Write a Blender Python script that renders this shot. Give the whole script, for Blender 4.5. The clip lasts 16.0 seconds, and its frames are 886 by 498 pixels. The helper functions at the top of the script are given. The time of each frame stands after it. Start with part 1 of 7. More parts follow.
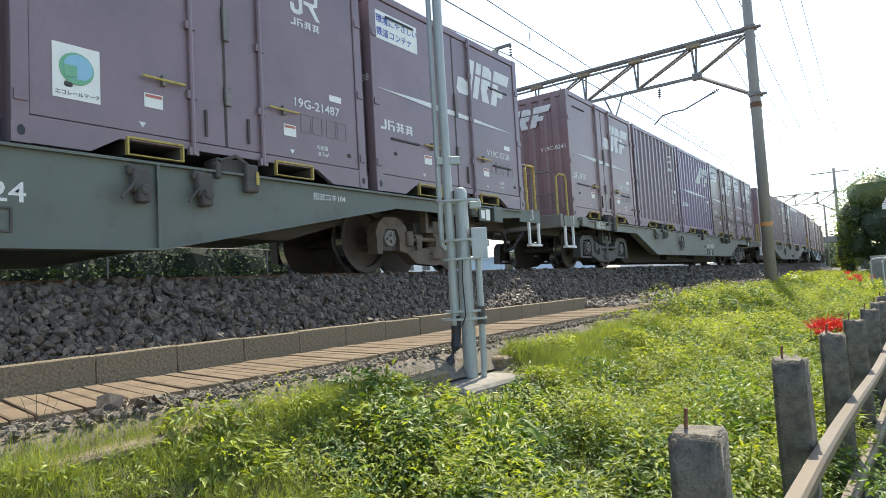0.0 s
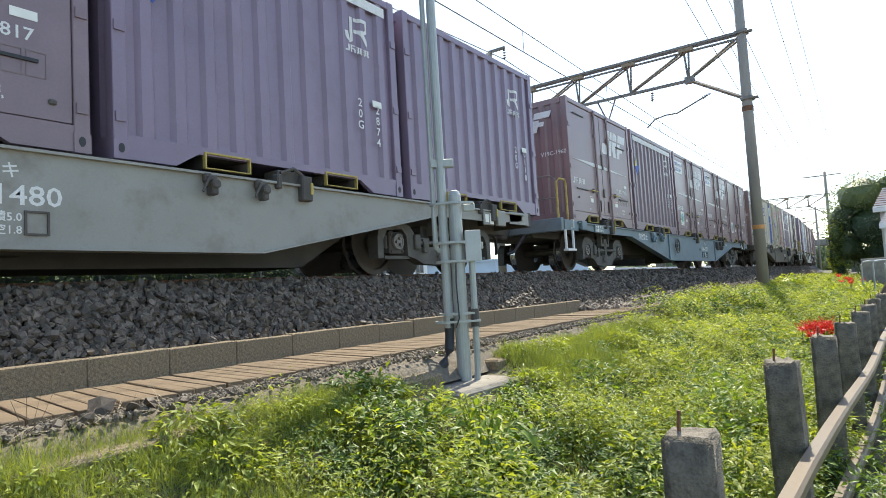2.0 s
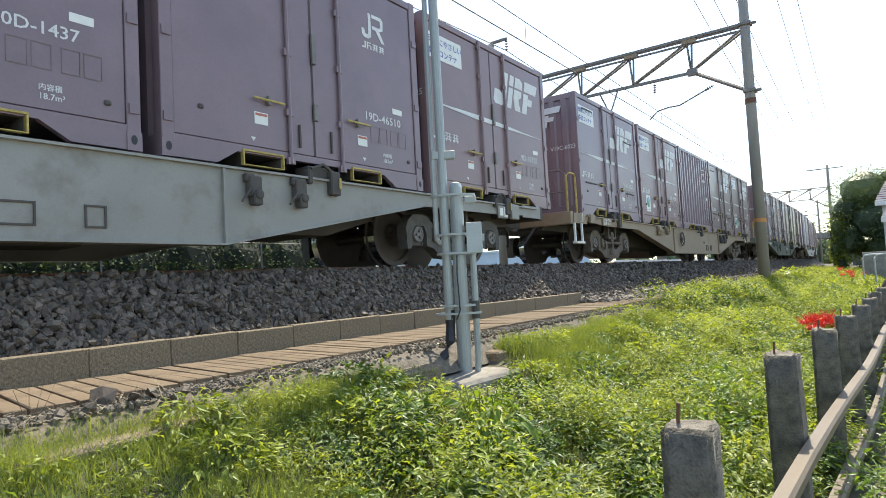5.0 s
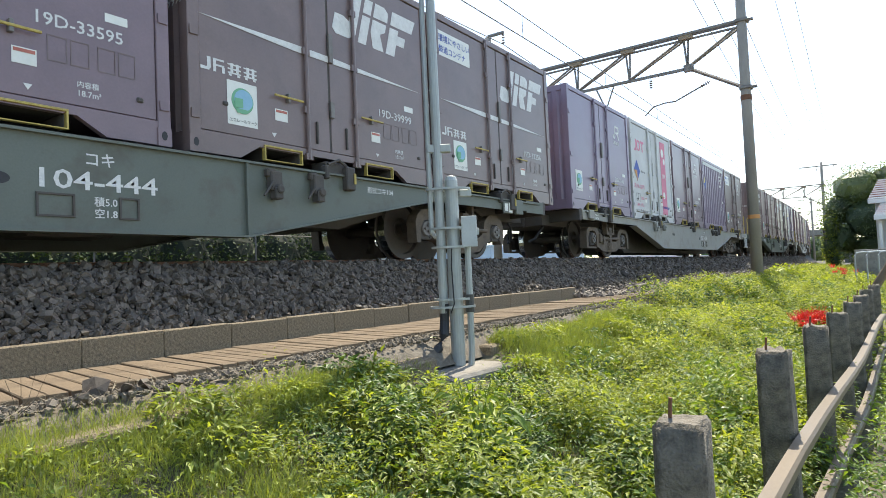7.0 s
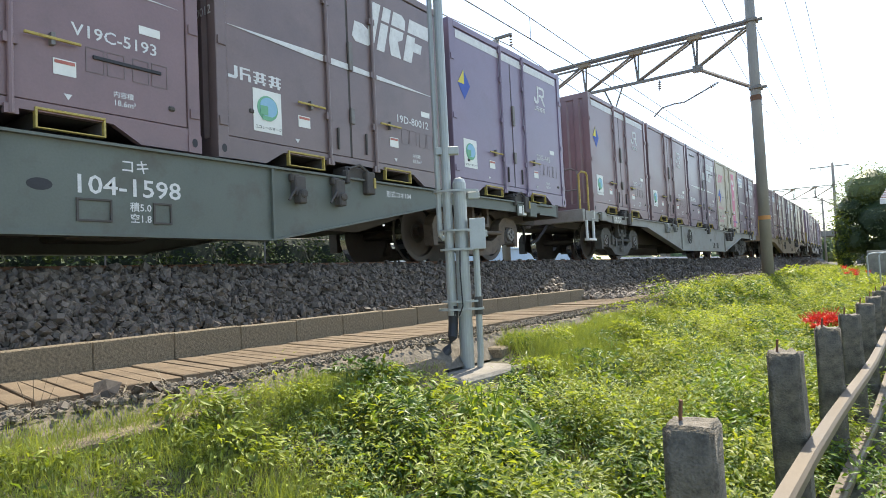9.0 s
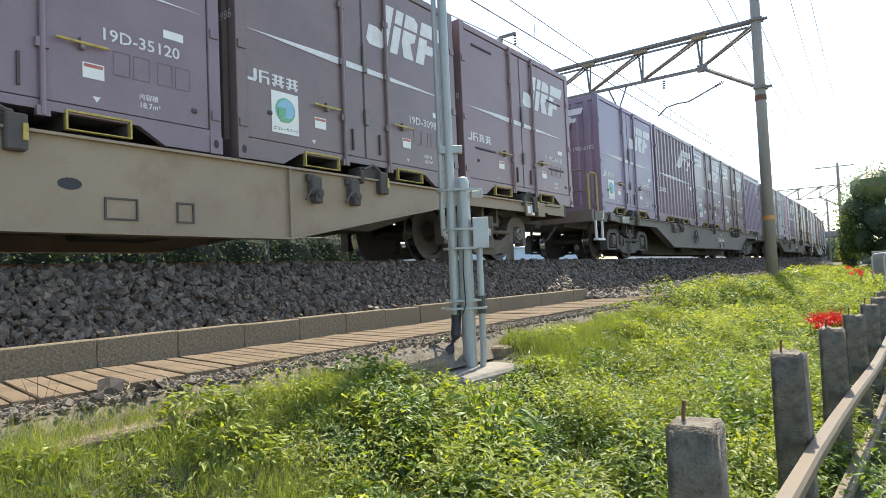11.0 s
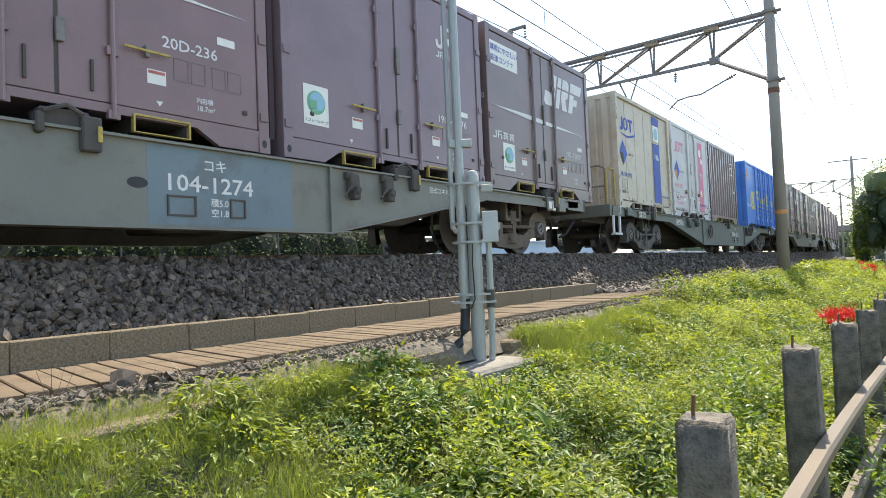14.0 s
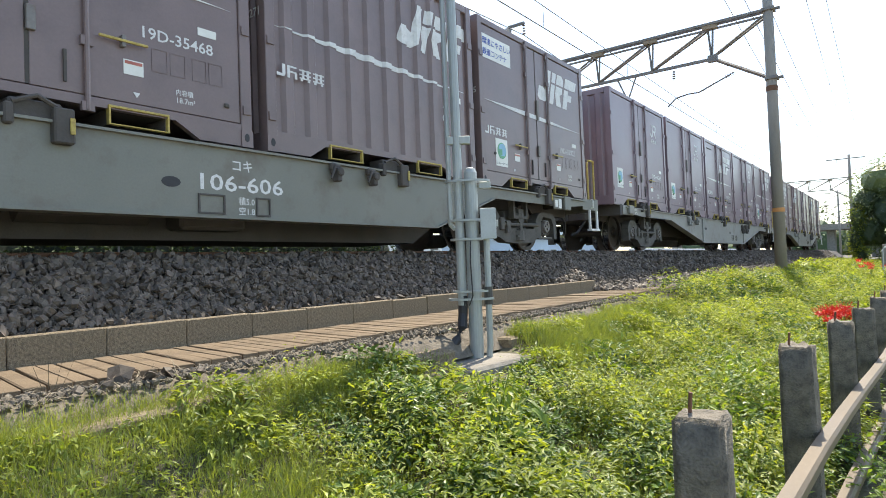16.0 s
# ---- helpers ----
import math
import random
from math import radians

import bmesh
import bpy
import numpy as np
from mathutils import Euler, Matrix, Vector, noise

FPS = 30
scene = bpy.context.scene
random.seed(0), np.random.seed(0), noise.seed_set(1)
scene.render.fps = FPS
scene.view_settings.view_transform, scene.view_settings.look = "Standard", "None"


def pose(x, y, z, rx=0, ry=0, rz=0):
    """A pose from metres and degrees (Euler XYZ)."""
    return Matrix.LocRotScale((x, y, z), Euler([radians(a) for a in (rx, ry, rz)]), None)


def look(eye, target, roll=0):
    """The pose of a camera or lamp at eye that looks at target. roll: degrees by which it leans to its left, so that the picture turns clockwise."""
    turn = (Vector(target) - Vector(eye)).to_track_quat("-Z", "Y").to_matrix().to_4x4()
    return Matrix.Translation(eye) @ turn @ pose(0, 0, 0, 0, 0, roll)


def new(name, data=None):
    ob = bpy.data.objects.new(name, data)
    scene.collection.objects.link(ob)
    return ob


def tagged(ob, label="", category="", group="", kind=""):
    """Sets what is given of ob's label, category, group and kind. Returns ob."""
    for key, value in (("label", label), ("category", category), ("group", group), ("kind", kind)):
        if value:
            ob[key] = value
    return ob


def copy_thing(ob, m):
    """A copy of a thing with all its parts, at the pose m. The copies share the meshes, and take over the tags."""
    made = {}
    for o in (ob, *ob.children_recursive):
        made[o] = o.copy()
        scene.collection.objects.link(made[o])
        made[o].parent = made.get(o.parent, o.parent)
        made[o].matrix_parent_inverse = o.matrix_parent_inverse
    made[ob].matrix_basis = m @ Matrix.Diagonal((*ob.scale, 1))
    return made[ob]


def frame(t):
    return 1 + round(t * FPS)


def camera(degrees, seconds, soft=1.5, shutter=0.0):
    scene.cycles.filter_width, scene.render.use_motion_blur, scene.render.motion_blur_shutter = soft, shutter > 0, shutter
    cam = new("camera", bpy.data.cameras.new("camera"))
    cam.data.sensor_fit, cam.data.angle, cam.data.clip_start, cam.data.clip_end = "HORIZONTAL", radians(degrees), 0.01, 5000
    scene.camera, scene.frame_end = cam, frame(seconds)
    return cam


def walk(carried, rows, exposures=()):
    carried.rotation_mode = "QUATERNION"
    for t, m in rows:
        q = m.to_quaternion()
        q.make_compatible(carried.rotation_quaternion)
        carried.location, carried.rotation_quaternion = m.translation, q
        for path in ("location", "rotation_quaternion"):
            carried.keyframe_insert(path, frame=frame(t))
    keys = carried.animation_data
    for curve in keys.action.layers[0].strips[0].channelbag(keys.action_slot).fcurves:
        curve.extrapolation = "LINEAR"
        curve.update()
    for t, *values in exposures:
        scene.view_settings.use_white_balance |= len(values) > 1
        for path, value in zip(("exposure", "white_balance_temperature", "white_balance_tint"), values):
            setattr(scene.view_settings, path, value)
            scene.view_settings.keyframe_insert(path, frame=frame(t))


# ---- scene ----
cam = camera(71.37, 16.0, soft=0.9)
EYE = (0.0, 0.0, 1.45)
# seconds, heading from the line of the track, tilt, lean
PATH = [
    (0.0, 36.22, 3.49, -3.28),
    (0.5, 36.30, 3.48, -3.34),
    (1.0, 36.56, 3.37, -3.34),
    (1.5, 37.05, 3.45, -3.58),
    (2.0, 35.62, 3.70, -3.28),
    (2.5, 35.07, 3.44, -2.72),
    (3.0, 35.08, 3.43, -2.80),
    (3.5, 35.34, 3.35, -2.91),
    (4.0, 35.66, 3.13, -3.10),
    (6.5, 35.70, 2.51, -2.88),
    (7.0, 35.30, 2.33, -2.53),
    (7.5, 35.34, 2.47, -2.50),
    (8.0, 35.25, 2.74, -2.57),
    (8.5, 35.76, 2.70, -2.55),
    (9.0, 36.07, 2.57, -2.68),
    (11.5, 36.53, 2.37, -2.35),
    (12.0, 36.72, 1.94, -2.12),
    (12.5, 36.89, 1.95, -2.08),
    (13.0, 37.05, 2.07, -2.09),
    (13.5, 37.10, 2.09, -2.24),
    (14.0, 37.26, 1.95, -2.32),
    (14.5, 37.51, 1.78, -2.45),
    (15.0, 37.45, 2.05, -2.59),
    (15.5, 37.47, 1.80, -2.29),
    (16.0, 37.08, 1.66, -2.15),
]


def aim(heading, tilt, lean):
    a, b = radians(heading), radians(tilt)
    way = Vector((math.cos(a) * math.cos(b), math.sin(a) * math.cos(b), math.sin(b)))
    return look(EYE, Vector(EYE) + way * 10, lean)


walk(cam, [(t, aim(a, b, c)) for t, a, b, c in PATH], [(0.0, 1.28, 6850, 6), (16.0, 1.37, 6950, 8)])

# ---- world and sun ----
SUN_AZ, SUN_EL = 11.0, 58.0
world = bpy.data.worlds.new("world")
scene.world = world
world.use_nodes = True
wn = world.node_tree.nodes
sky = wn.new("ShaderNodeTexSky")
sky.sky_type, sky.sun_disc = "NISHITA", False
sky.sun_elevation, sky.sun_rotation = radians(SUN_EL), radians(90 - SUN_AZ)
sky.air_density, sky.dust_density, sky.ozone_density = 1.0, 1.0, 1.1
world.node_tree.links.new(sky.outputs[0], wn["Background"].inputs[0])
wn["Background"].inputs[1].default_value = 0.14
sun = new("sun", bpy.data.lights.new("sun", "SUN"))
sun.data.energy, sun.data.angle, sun.data.color = 3.4, radians(0.6), (1.0, 0.93, 0.82)
sun.matrix_world = look((0, 0, 0), (-math.cos(radians(SUN_AZ)) * math.cos(radians(SUN_EL)), -math.sin(radians(SUN_AZ)) * math.cos(radians(SUN_EL)), -math.sin(radians(SUN_EL))))


# ---- materials ----
def material(name, low, high, rough=0.6, scale=6.0, metal=0.0, bump=0.15, fine=60.0, dirt=None, dirt_amount=0.35, spread=0.0, stretch=(1, 1, 1), clear=0.0):
    """Painted, mineral or metal surface: broad variation from low to high, fine grain, dirt patches, relief."""
    m = bpy.data.materials.new(name)
    m.use_nodes = True
    n, l = m.node_tree.nodes, m.node_tree.links
    shader = n["Principled BSDF"]
    co = n.new("ShaderNodeTexCoord")
    mp = n.new("ShaderNodeMapping")
    mp.inputs["Scale"].default_value = stretch
    l.new(co.outputs["Object"], mp.inputs[0])
    broad = n.new("ShaderNodeTexNoise")
    broad.inputs["Scale"].default_value, broad.inputs["Detail"].default_value = scale, 5.0
    grain = n.new("ShaderNodeTexNoise")
    grain.inputs["Scale"].default_value, grain.inputs["Detail"].default_value = fine, 3.0
    l.new(mp.outputs[0], broad.inputs[0])
    l.new(mp.outputs[0], grain.inputs[0])
    both = n.new("ShaderNodeMath")
    both.operation = "MULTIPLY_ADD"
    both.inputs[1].default_value = 0.35
    l.new(grain.outputs[0], both.inputs[0])
    l.new(broad.outputs[0], both.inputs[2])
    ramp = n.new("ShaderNodeMapRange")
    ramp.inputs[1].default_value, ramp.inputs[2].default_value = 0.45, 0.9
    l.new(both.outputs[0], ramp.inputs[0])
    mix = n.new("ShaderNodeMix")
    mix.data_type = "RGBA"
    mix.inputs[6].default_value, mix.inputs[7].default_value = (*low, 1), (*high, 1)
    l.new(ramp.outputs[0], mix.inputs[0])
    colour = mix.outputs[2]
    if dirt:
        spots = n.new("ShaderNodeTexNoise")
        spots.inputs["Scale"].default_value, spots.inputs["Detail"].default_value, spots.inputs["Roughness"].default_value = scale * 2.3, 8.0, 0.7
        l.new(mp.outputs[0], spots.inputs[0])
        cut = n.new("ShaderNodeMapRange")
        cut.inputs[1].default_value, cut.inputs[2].default_value, cut.inputs[4].default_value = 0.5, 0.72, dirt_amount
        l.new(spots.outputs[0], cut.inputs[0])
        over = n.new("ShaderNodeMix")
        over.data_type = "RGBA"
        over.inputs[7].default_value = (*dirt, 1)
        l.new(cut.outputs[0], over.inputs[0])
        l.new(colour, over.inputs[6])
        colour = over.outputs[2]
    if spread:
        info = n.new("ShaderNodeObjectInfo")
        geo = n.new("ShaderNodeNewGeometry")
        add = n.new("ShaderNodeMath")
        add.operation = "ADD"
        l.new(info.outputs["Random"], add.inputs[0])
        l.new(geo.outputs["Random Per Island"], add.inputs[1])
        tone = n.new("ShaderNodeMapRange")
        tone.inputs[2].default_value = 2.0
        tone.inputs[3].default_value, tone.inputs[4].default_value = 1.0 - spread, 1.0 + spread
        l.new(add.outputs[0], tone.inputs[0])
        hsv = n.new("ShaderNodeHueSaturation")
        l.new(tone.outputs[0], hsv.inputs["Value"])
        l.new(colour, hsv.inputs["Color"])
        colour = hsv.outputs[0]
    l.new(colour, shader.inputs["Base Color"])
    rr = n.new("ShaderNodeMapRange")
    rr.inputs[3].default_value, rr.inputs[4].default_value = max(0.05, rough - 0.15), min(1.0, rough + 0.15)
    l.new(broad.outputs[0], rr.inputs[0])
    l.new(rr.outputs[0], shader.inputs["Roughness"])
    shader.inputs["Metallic"].default_value = metal
    if bump:
        b = n.new("ShaderNodeBump")
        b.inputs["Strength"].default_value, b.inputs["Distance"].default_value = bump, 0.01
        l.new(grain.outputs[0], b.inputs["Height"])
        l.new(b.outputs[0], shader.inputs["Normal"])
    return m


def leafy(name, low, high, through_light=0.45, rough=0.45, scale=1.5):
    """Leaves: tone by piece and by place, with light coming through the blade."""
    m = bpy.data.materials.new(name)
    m.use_nodes = True
    n, l = m.node_tree.nodes, m.node_tree.links
    shader = n["Principled BSDF"]
    geo = n.new("ShaderNodeNewGeometry")
    co = n.new("ShaderNodeTexCoord")
    tex = n.new("ShaderNodeTexNoise")
    tex.inputs["Scale"].default_value, tex.inputs["Detail"].default_value = scale, 3.0
    l.new(co.outputs["Object"], tex.inputs[0])
    add = n.new("ShaderNodeMath")
    add.operation = "MULTIPLY_ADD"
    add.inputs[1].default_value = 0.6
    l.new(geo.outputs["Random Per Island"], add.inputs[0])
    l.new(tex.outputs[0], add.inputs[2])
    fit = n.new("ShaderNodeMapRange")
    fit.inputs[1].default_value, fit.inputs[2].default_value = 0.35, 1.15
    l.new(add.outputs[0], fit.inputs[0])
    mix = n.new("ShaderNodeMix")
    mix.data_type = "RGBA"
    mix.inputs[6].default_value, mix.inputs[7].default_value = (*low, 1), (*high, 1)
    l.new(fit.outputs[0], mix.inputs[0])
    l.new(mix.outputs[2], shader.inputs["Base Color"])
    shader.inputs["Roughness"].default_value = rough
    glow = n.new("ShaderNodeBsdfTranslucent")
    warm = n.new("ShaderNodeMix")
    warm.data_type, warm.blend_type = "RGBA", "MULTIPLY"
    warm.inputs[0].default_value = 1.0
    warm.inputs[7].default_value = (1.6, 1.5, 0.48, 1)
    l.new(mix.outputs[2], warm.inputs[6])
    l.new(warm.outputs[2], glow.inputs[0])
    two = n.new("ShaderNodeMixShader")
    two.inputs[0].default_value = through_light
    l.new(shader.outputs[0], two.inputs[1])
    l.new(glow.outputs[0], two.inputs[2])
    l.new(two.outputs[0], n["Material Output"].inputs[0])
    return m


RUST = (0.16, 0.07, 0.035)
PURPLE = material("container_purple", (0.185, 0.133, 0.15), (0.24, 0.172, 0.195), 0.34, 1.3, dirt=(0.16, 0.11, 0.12), bump=0.05, spread=0.06)
MAROON = material("container_maroon", (0.195, 0.125, 0.128), (0.25, 0.162, 0.166), 0.34, 1.3, dirt=(0.15, 0.105, 0.10), bump=0.05, spread=0.06)
VIOLET = material("container_violet", (0.195, 0.148, 0.205), (0.245, 0.186, 0.26), 0.34, 1.3, dirt=(0.17, 0.12, 0.14), bump=0.05, spread=0.06)
BROWN = material("container_brown", (0.165, 0.12, 0.115), (0.215, 0.157, 0.15), 0.34, 1.3, dirt=(0.11, 0.08, 0.075), bump=0.05, spread=0.06)
CREAM = material("container_cream", (0.46, 0.405, 0.30), (0.58, 0.525, 0.42), 0.5, 1.5, dirt=(0.33, 0.21, 0.12), dirt_amount=0.5, bump=0.05)
WHITEC = material("container_white", (0.49, 0.485, 0.475), (0.60, 0.595, 0.585), 0.5, 1.5, dirt=(0.42, 0.36, 0.28), dirt_amount=0.25, bump=0.05)
BLUEC = material("container_blue", (0.03, 0.16, 0.52), (0.05, 0.22, 0.66), 0.45, 1.5, dirt=(0.05, 0.12, 0.3), bump=0.05)
YELLOW = material("worn_yellow_paint", (0.36, 0.27, 0.06), (0.54, 0.42, 0.12), 0.6, 12, dirt=RUST, dirt_amount=0.6)
WHITE = material("white_marking", (0.62, 0.62, 0.60), (0.76, 0.76, 0.74), 0.6, 9, dirt=(0.4, 0.36, 0.36), dirt_amount=0.4, bump=0.03)
STICKER = material("sticker_white", (0.72, 0.72, 0.66), (0.8, 0.8, 0.75), 0.5, 8, bump=0.02)
GREENM = material("marking_green", (0.14, 0.38, 0.22), (0.20, 0.46, 0.28), 0.6, 9, bump=0.02)
CYANM = material("marking_cyan", (0.22, 0.44, 0.58), (0.30, 0.52, 0.66), 0.6, 9, bump=0.02)
BLUEM = material("marking_blue", (0.03, 0.07, 0.33), (0.05, 0.11, 0.42), 0.6, 9, bump=0.02)
REDM = material("marking_red", (0.42, 0.12, 0.09), (0.52, 0.18, 0.14), 0.6, 9, bump=0.02)
PINKM = material("marking_pink", (0.62, 0.16, 0.26), (0.72, 0.24, 0.33), 0.6, 4, bump=0.02, dirt=(0.6, 0.35, 0.38))
BLACKM = material("marking_black", (0.02, 0.02, 0.022), (0.035, 0.035, 0.04), 0.6, 9, bump=0.02)
ORANGEM = material("marking_orange", (0.55, 0.24, 0.07), (0.62, 0.3, 0.1), 0.6, 9, bump=0.02)
YELLOWM = material("marking_yellow", (0.62, 0.52, 0.06), (0.7, 0.6, 0.1), 0.6, 9, bump=0.02)
W_GREEN = material("wagon_green_grey", (0.10, 0.116, 0.098), (0.138, 0.156, 0.133), 0.55, 1.2, dirt=(0.09, 0.075, 0.058), dirt_amount=0.65, bump=0.06)
W_BLUE = material("wagon_blue_grey", (0.13, 0.18, 0.21), (0.17, 0.225, 0.25), 0.55, 1.2, dirt=(0.12, 0.11, 0.10), dirt_amount=0.65, bump=0.06)
W_GREY = material("wagon_light_grey", (0.24, 0.235, 0.21), (0.31, 0.305, 0.28), 0.55, 1.2, dirt=(0.17, 0.14, 0.11), dirt_amount=0.65, bump=0.06)
W_OLIVE = material("wagon_olive_grey", (0.16, 0.165, 0.14), (0.21, 0.21, 0.18), 0.55, 1.2, dirt=(0.13, 0.10, 0.08), dirt_amount=0.65, bump=0.06)
W_BROWN = material("wagon_brown_grey", (0.13, 0.115, 0.10), (0.175, 0.15, 0.13), 0.6, 1.2, dirt=(0.12, 0.08, 0.055), dirt_amount=0.65, bump=0.06)
W_TAN = material("wagon_rust_tan", (0.25, 0.19, 0.13), (0.32, 0.25, 0.17), 0.6, 1.2, dirt=RUST, bump=0.06)
UNDER = material("underframe_dirt", (0.065, 0.06, 0.056), (0.105, 0.094, 0.085), 0.85, 3, dirt=(0.09, 0.06, 0.04), bump=0.2)
BOGIE = material("bogie_grey_dust", (0.065, 0.061, 0.054), (0.12, 0.112, 0.098), 0.75, 4, dirt=(0.045, 0.034, 0.026), dirt_amount=0.75, bump=0.3)
BOGIE_RUST = material("bogie_rust_dust", (0.085, 0.066, 0.05), (0.155, 0.118, 0.086), 0.75, 4, dirt=(0.05, 0.034, 0.025), dirt_amount=0.75, bump=0.3)
WHEEL = material("wheel_steel", (0.085, 0.072, 0.065), (0.13, 0.11, 0.095), 0.6, 5, metal=0.3, dirt=RUST, dirt_amount=0.3)
TREAD = material("polished_tread", (0.5, 0.5, 0.5), (0.65, 0.65, 0.65), 0.22, 20, metal=1.0, bump=0.02)
RAILSTEEL = material("rail_rust", (0.12, 0.06, 0.035), (0.2, 0.10, 0.06), 0.8, 8, metal=0.2)
GALV = material("galvanised_steel", (0.31, 0.33, 0.32), (0.44, 0.46, 0.445), 0.5, 4, metal=0.35, dirt=(0.28, 0.27, 0.25), stretch=(1, 1, 0.3), bump=0.04)
GALV_DARK = material("dull_steel", (0.16, 0.15, 0.14), (0.24, 0.225, 0.21), 0.6, 5, metal=0.3, dirt=RUST, dirt_amount=0.4)
CONCRETE = material("weathered_concrete", (0.20, 0.185, 0.165), (0.32, 0.30, 0.265), 0.9, 3, dirt=(0.10, 0.095, 0.08), dirt_amount=0.55, bump=0.6, fine=90, spread=0.08)
PADC = material("pale_worn_concrete", (0.19, 0.172, 0.142), (0.30, 0.275, 0.235), 0.9, 4, dirt=(0.11, 0.098, 0.078), dirt_amount=0.65, bump=0.6, fine=90)
KERBC = material("kerb_aggregate_concrete", (0.105, 0.082, 0.053), (0.31, 0.245, 0.16), 0.95, 55, dirt=(0.06, 0.048, 0.033), dirt_amount=0.7, bump=1.0, fine=120, spread=0.1)
POSTC = material("old_post_concrete", (0.10, 0.088, 0.068), (0.235, 0.205, 0.16), 0.95, 14, dirt=(0.045, 0.04, 0.032), dirt_amount=0.7, bump=1.0, fine=110, spread=0.08)
MASTC = material("mast_concrete", (0.24, 0.22, 0.20), (0.33, 0.31, 0.28), 0.85, 1.2, dirt=(0.15, 0.13, 0.11), stretch=(1, 1, 0.25), bump=0.25)
BOARD = material("slab_dusty_brown", (0.115, 0.08, 0.048), (0.19, 0.14, 0.088), 0.9, 4, dirt=(0.07, 0.052, 0.033), dirt_amount=0.6, bump=0.5, fine=80, spread=0.14)
STONE = material("ballast_stone", (0.042, 0.034, 0.026), (0.15, 0.12, 0.09), 0.6, 9, dirt=(0.105, 0.058, 0.038), dirt_amount=0.65, bump=0.3, fine=60, spread=0.62)
GRAVEL = material("fine_gravel", (0.095, 0.08, 0.06), (0.205, 0.175, 0.135), 0.95, 14, dirt=(0.075, 0.06, 0.046), dirt_amount=0.6, bump=1.0, fine=50)
# Darker than the stones: shade of the gaps is put into the colour.
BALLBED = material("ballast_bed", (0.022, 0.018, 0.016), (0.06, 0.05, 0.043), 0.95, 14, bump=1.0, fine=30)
SOIL = material("soil_and_moss", (0.06, 0.056, 0.033), (0.115, 0.105, 0.062), 0.95, 2.5, dirt=(0.115, 0.092, 0.068), dirt_amount=0.75, bump=1.0, fine=25)
WIRE = material("wire_dark", (0.05, 0.05, 0.05), (0.08, 0.08, 0.08), 0.5, 9, metal=0.3, bump=0)
INSULATOR = material("brown_porcelain", (0.10, 0.06, 0.045), (0.14, 0.08, 0.06), 0.25, 9, bump=0)
GLASS = material("window_dark_glass", (0.05, 0.06, 0.07), (0.09, 0.10, 0.115), 0.1, 1.0, bump=0)
WALLW = material("rendered_white_wall", (0.68, 0.68, 0.67), (0.78, 0.78, 0.77), 0.8, 0.6, dirt=(0.5, 0.5, 0.48), bump=0.1)
WALLB = material("pale_blue_wall", (0.42, 0.52, 0.64), (0.50, 0.60, 0.70), 0.7, 0.6, bump=0.1)
ROOFR = material("red_brown_roof_tile", (0.30, 0.13, 0.09), (0.42, 0.19, 0.13), 0.55, 5, dirt=(0.2, 0.1, 0.08), spread=0.1)
RAILW = material("painted_fence_rail", (0.105, 0.076, 0.045), (0.15, 0.112, 0.07), 0.55, 6, dirt=(0.12, 0.095, 0.066), stretch=(0.3, 1, 1), bump=0.1)
BOXGREY = material("box_pale_grey", (0.40, 0.42, 0.42), (0.52, 0.54, 0.53), 0.55, 5, dirt=(0.3, 0.29, 0.26), bump=0.03)
STRAW = material("dry_straw", (0.22, 0.18, 0.12), (0.38, 0.33, 0.235), 0.9, 9, bump=0, spread=0.2)
BOUNCE = material("pale_bounce_strip", (0.26, 0.25, 0.235), (0.36, 0.35, 0.325), 0.9, 0.8, dirt=(0.2, 0.19, 0.17), bump=0.4, fine=40)
BARK = material("bark", (0.10, 0.075, 0.055), (0.18, 0.14, 0.10), 0.95, 4, bump=1.0, fine=25)
LEAF = leafy("weed_leaves", (0.055, 0.098, 0.02), (0.37, 0.425, 0.085), 0.45, 0.5, 1.9)
# Deep green weeds; also the dark colour laid where the growth is shaded.
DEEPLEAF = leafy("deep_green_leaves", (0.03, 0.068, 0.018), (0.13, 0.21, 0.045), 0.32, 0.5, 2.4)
GRASS = leafy("grass_blades", (0.09, 0.135, 0.036), (0.28, 0.33, 0.105), 0.45, 0.6, 4.0)
VINE = leafy("broad_leaves", (0.05, 0.105, 0.02), (0.22, 0.31, 0.06), 0.42, 0.42)
YELLOWLEAF = leafy("yellowing_leaves", (0.22, 0.27, 0.04), (0.37, 0.39, 0.07), 0.45)
TREELEAF = leafy("dark_tree_leaves", (0.055, 0.085, 0.045), (0.14, 0.185, 0.09), 0.42, 0.5, 0.8)
HEDGELEAF = leafy("hedge_leaves", (0.016, 0.036, 0.010), (0.06, 0.095, 0.022), 0.12, 0.7, 0.8)
# Near-black colour puts the shade inside the hedge into its solid filling.
HEDGESHADE = material("hedge_inner_shade", (0.010, 0.016, 0.008), (0.02, 0.03, 0.014), 0.95, 4, bump=0.5)
REDPETAL = leafy("red_petals", (0.45, 0.02, 0.02), (0.62, 0.05, 0.04), 0.35)
HILLLEAF = leafy("far_wood", (0.05, 0.085, 0.04), (0.10, 0.15, 0.06), 0.2, 0.7, 0.1)


# ---- mesh tools ----
def part(name, bm, mat, parent=None, label="", smooth=False, at=None):
    """Links a bmesh as one mesh object under a thing or a part."""
    me = bpy.data.meshes.new(name)
    bm.to_mesh(me)
    bm.free()
    return place(name, me, mat, parent, label, smooth, at)


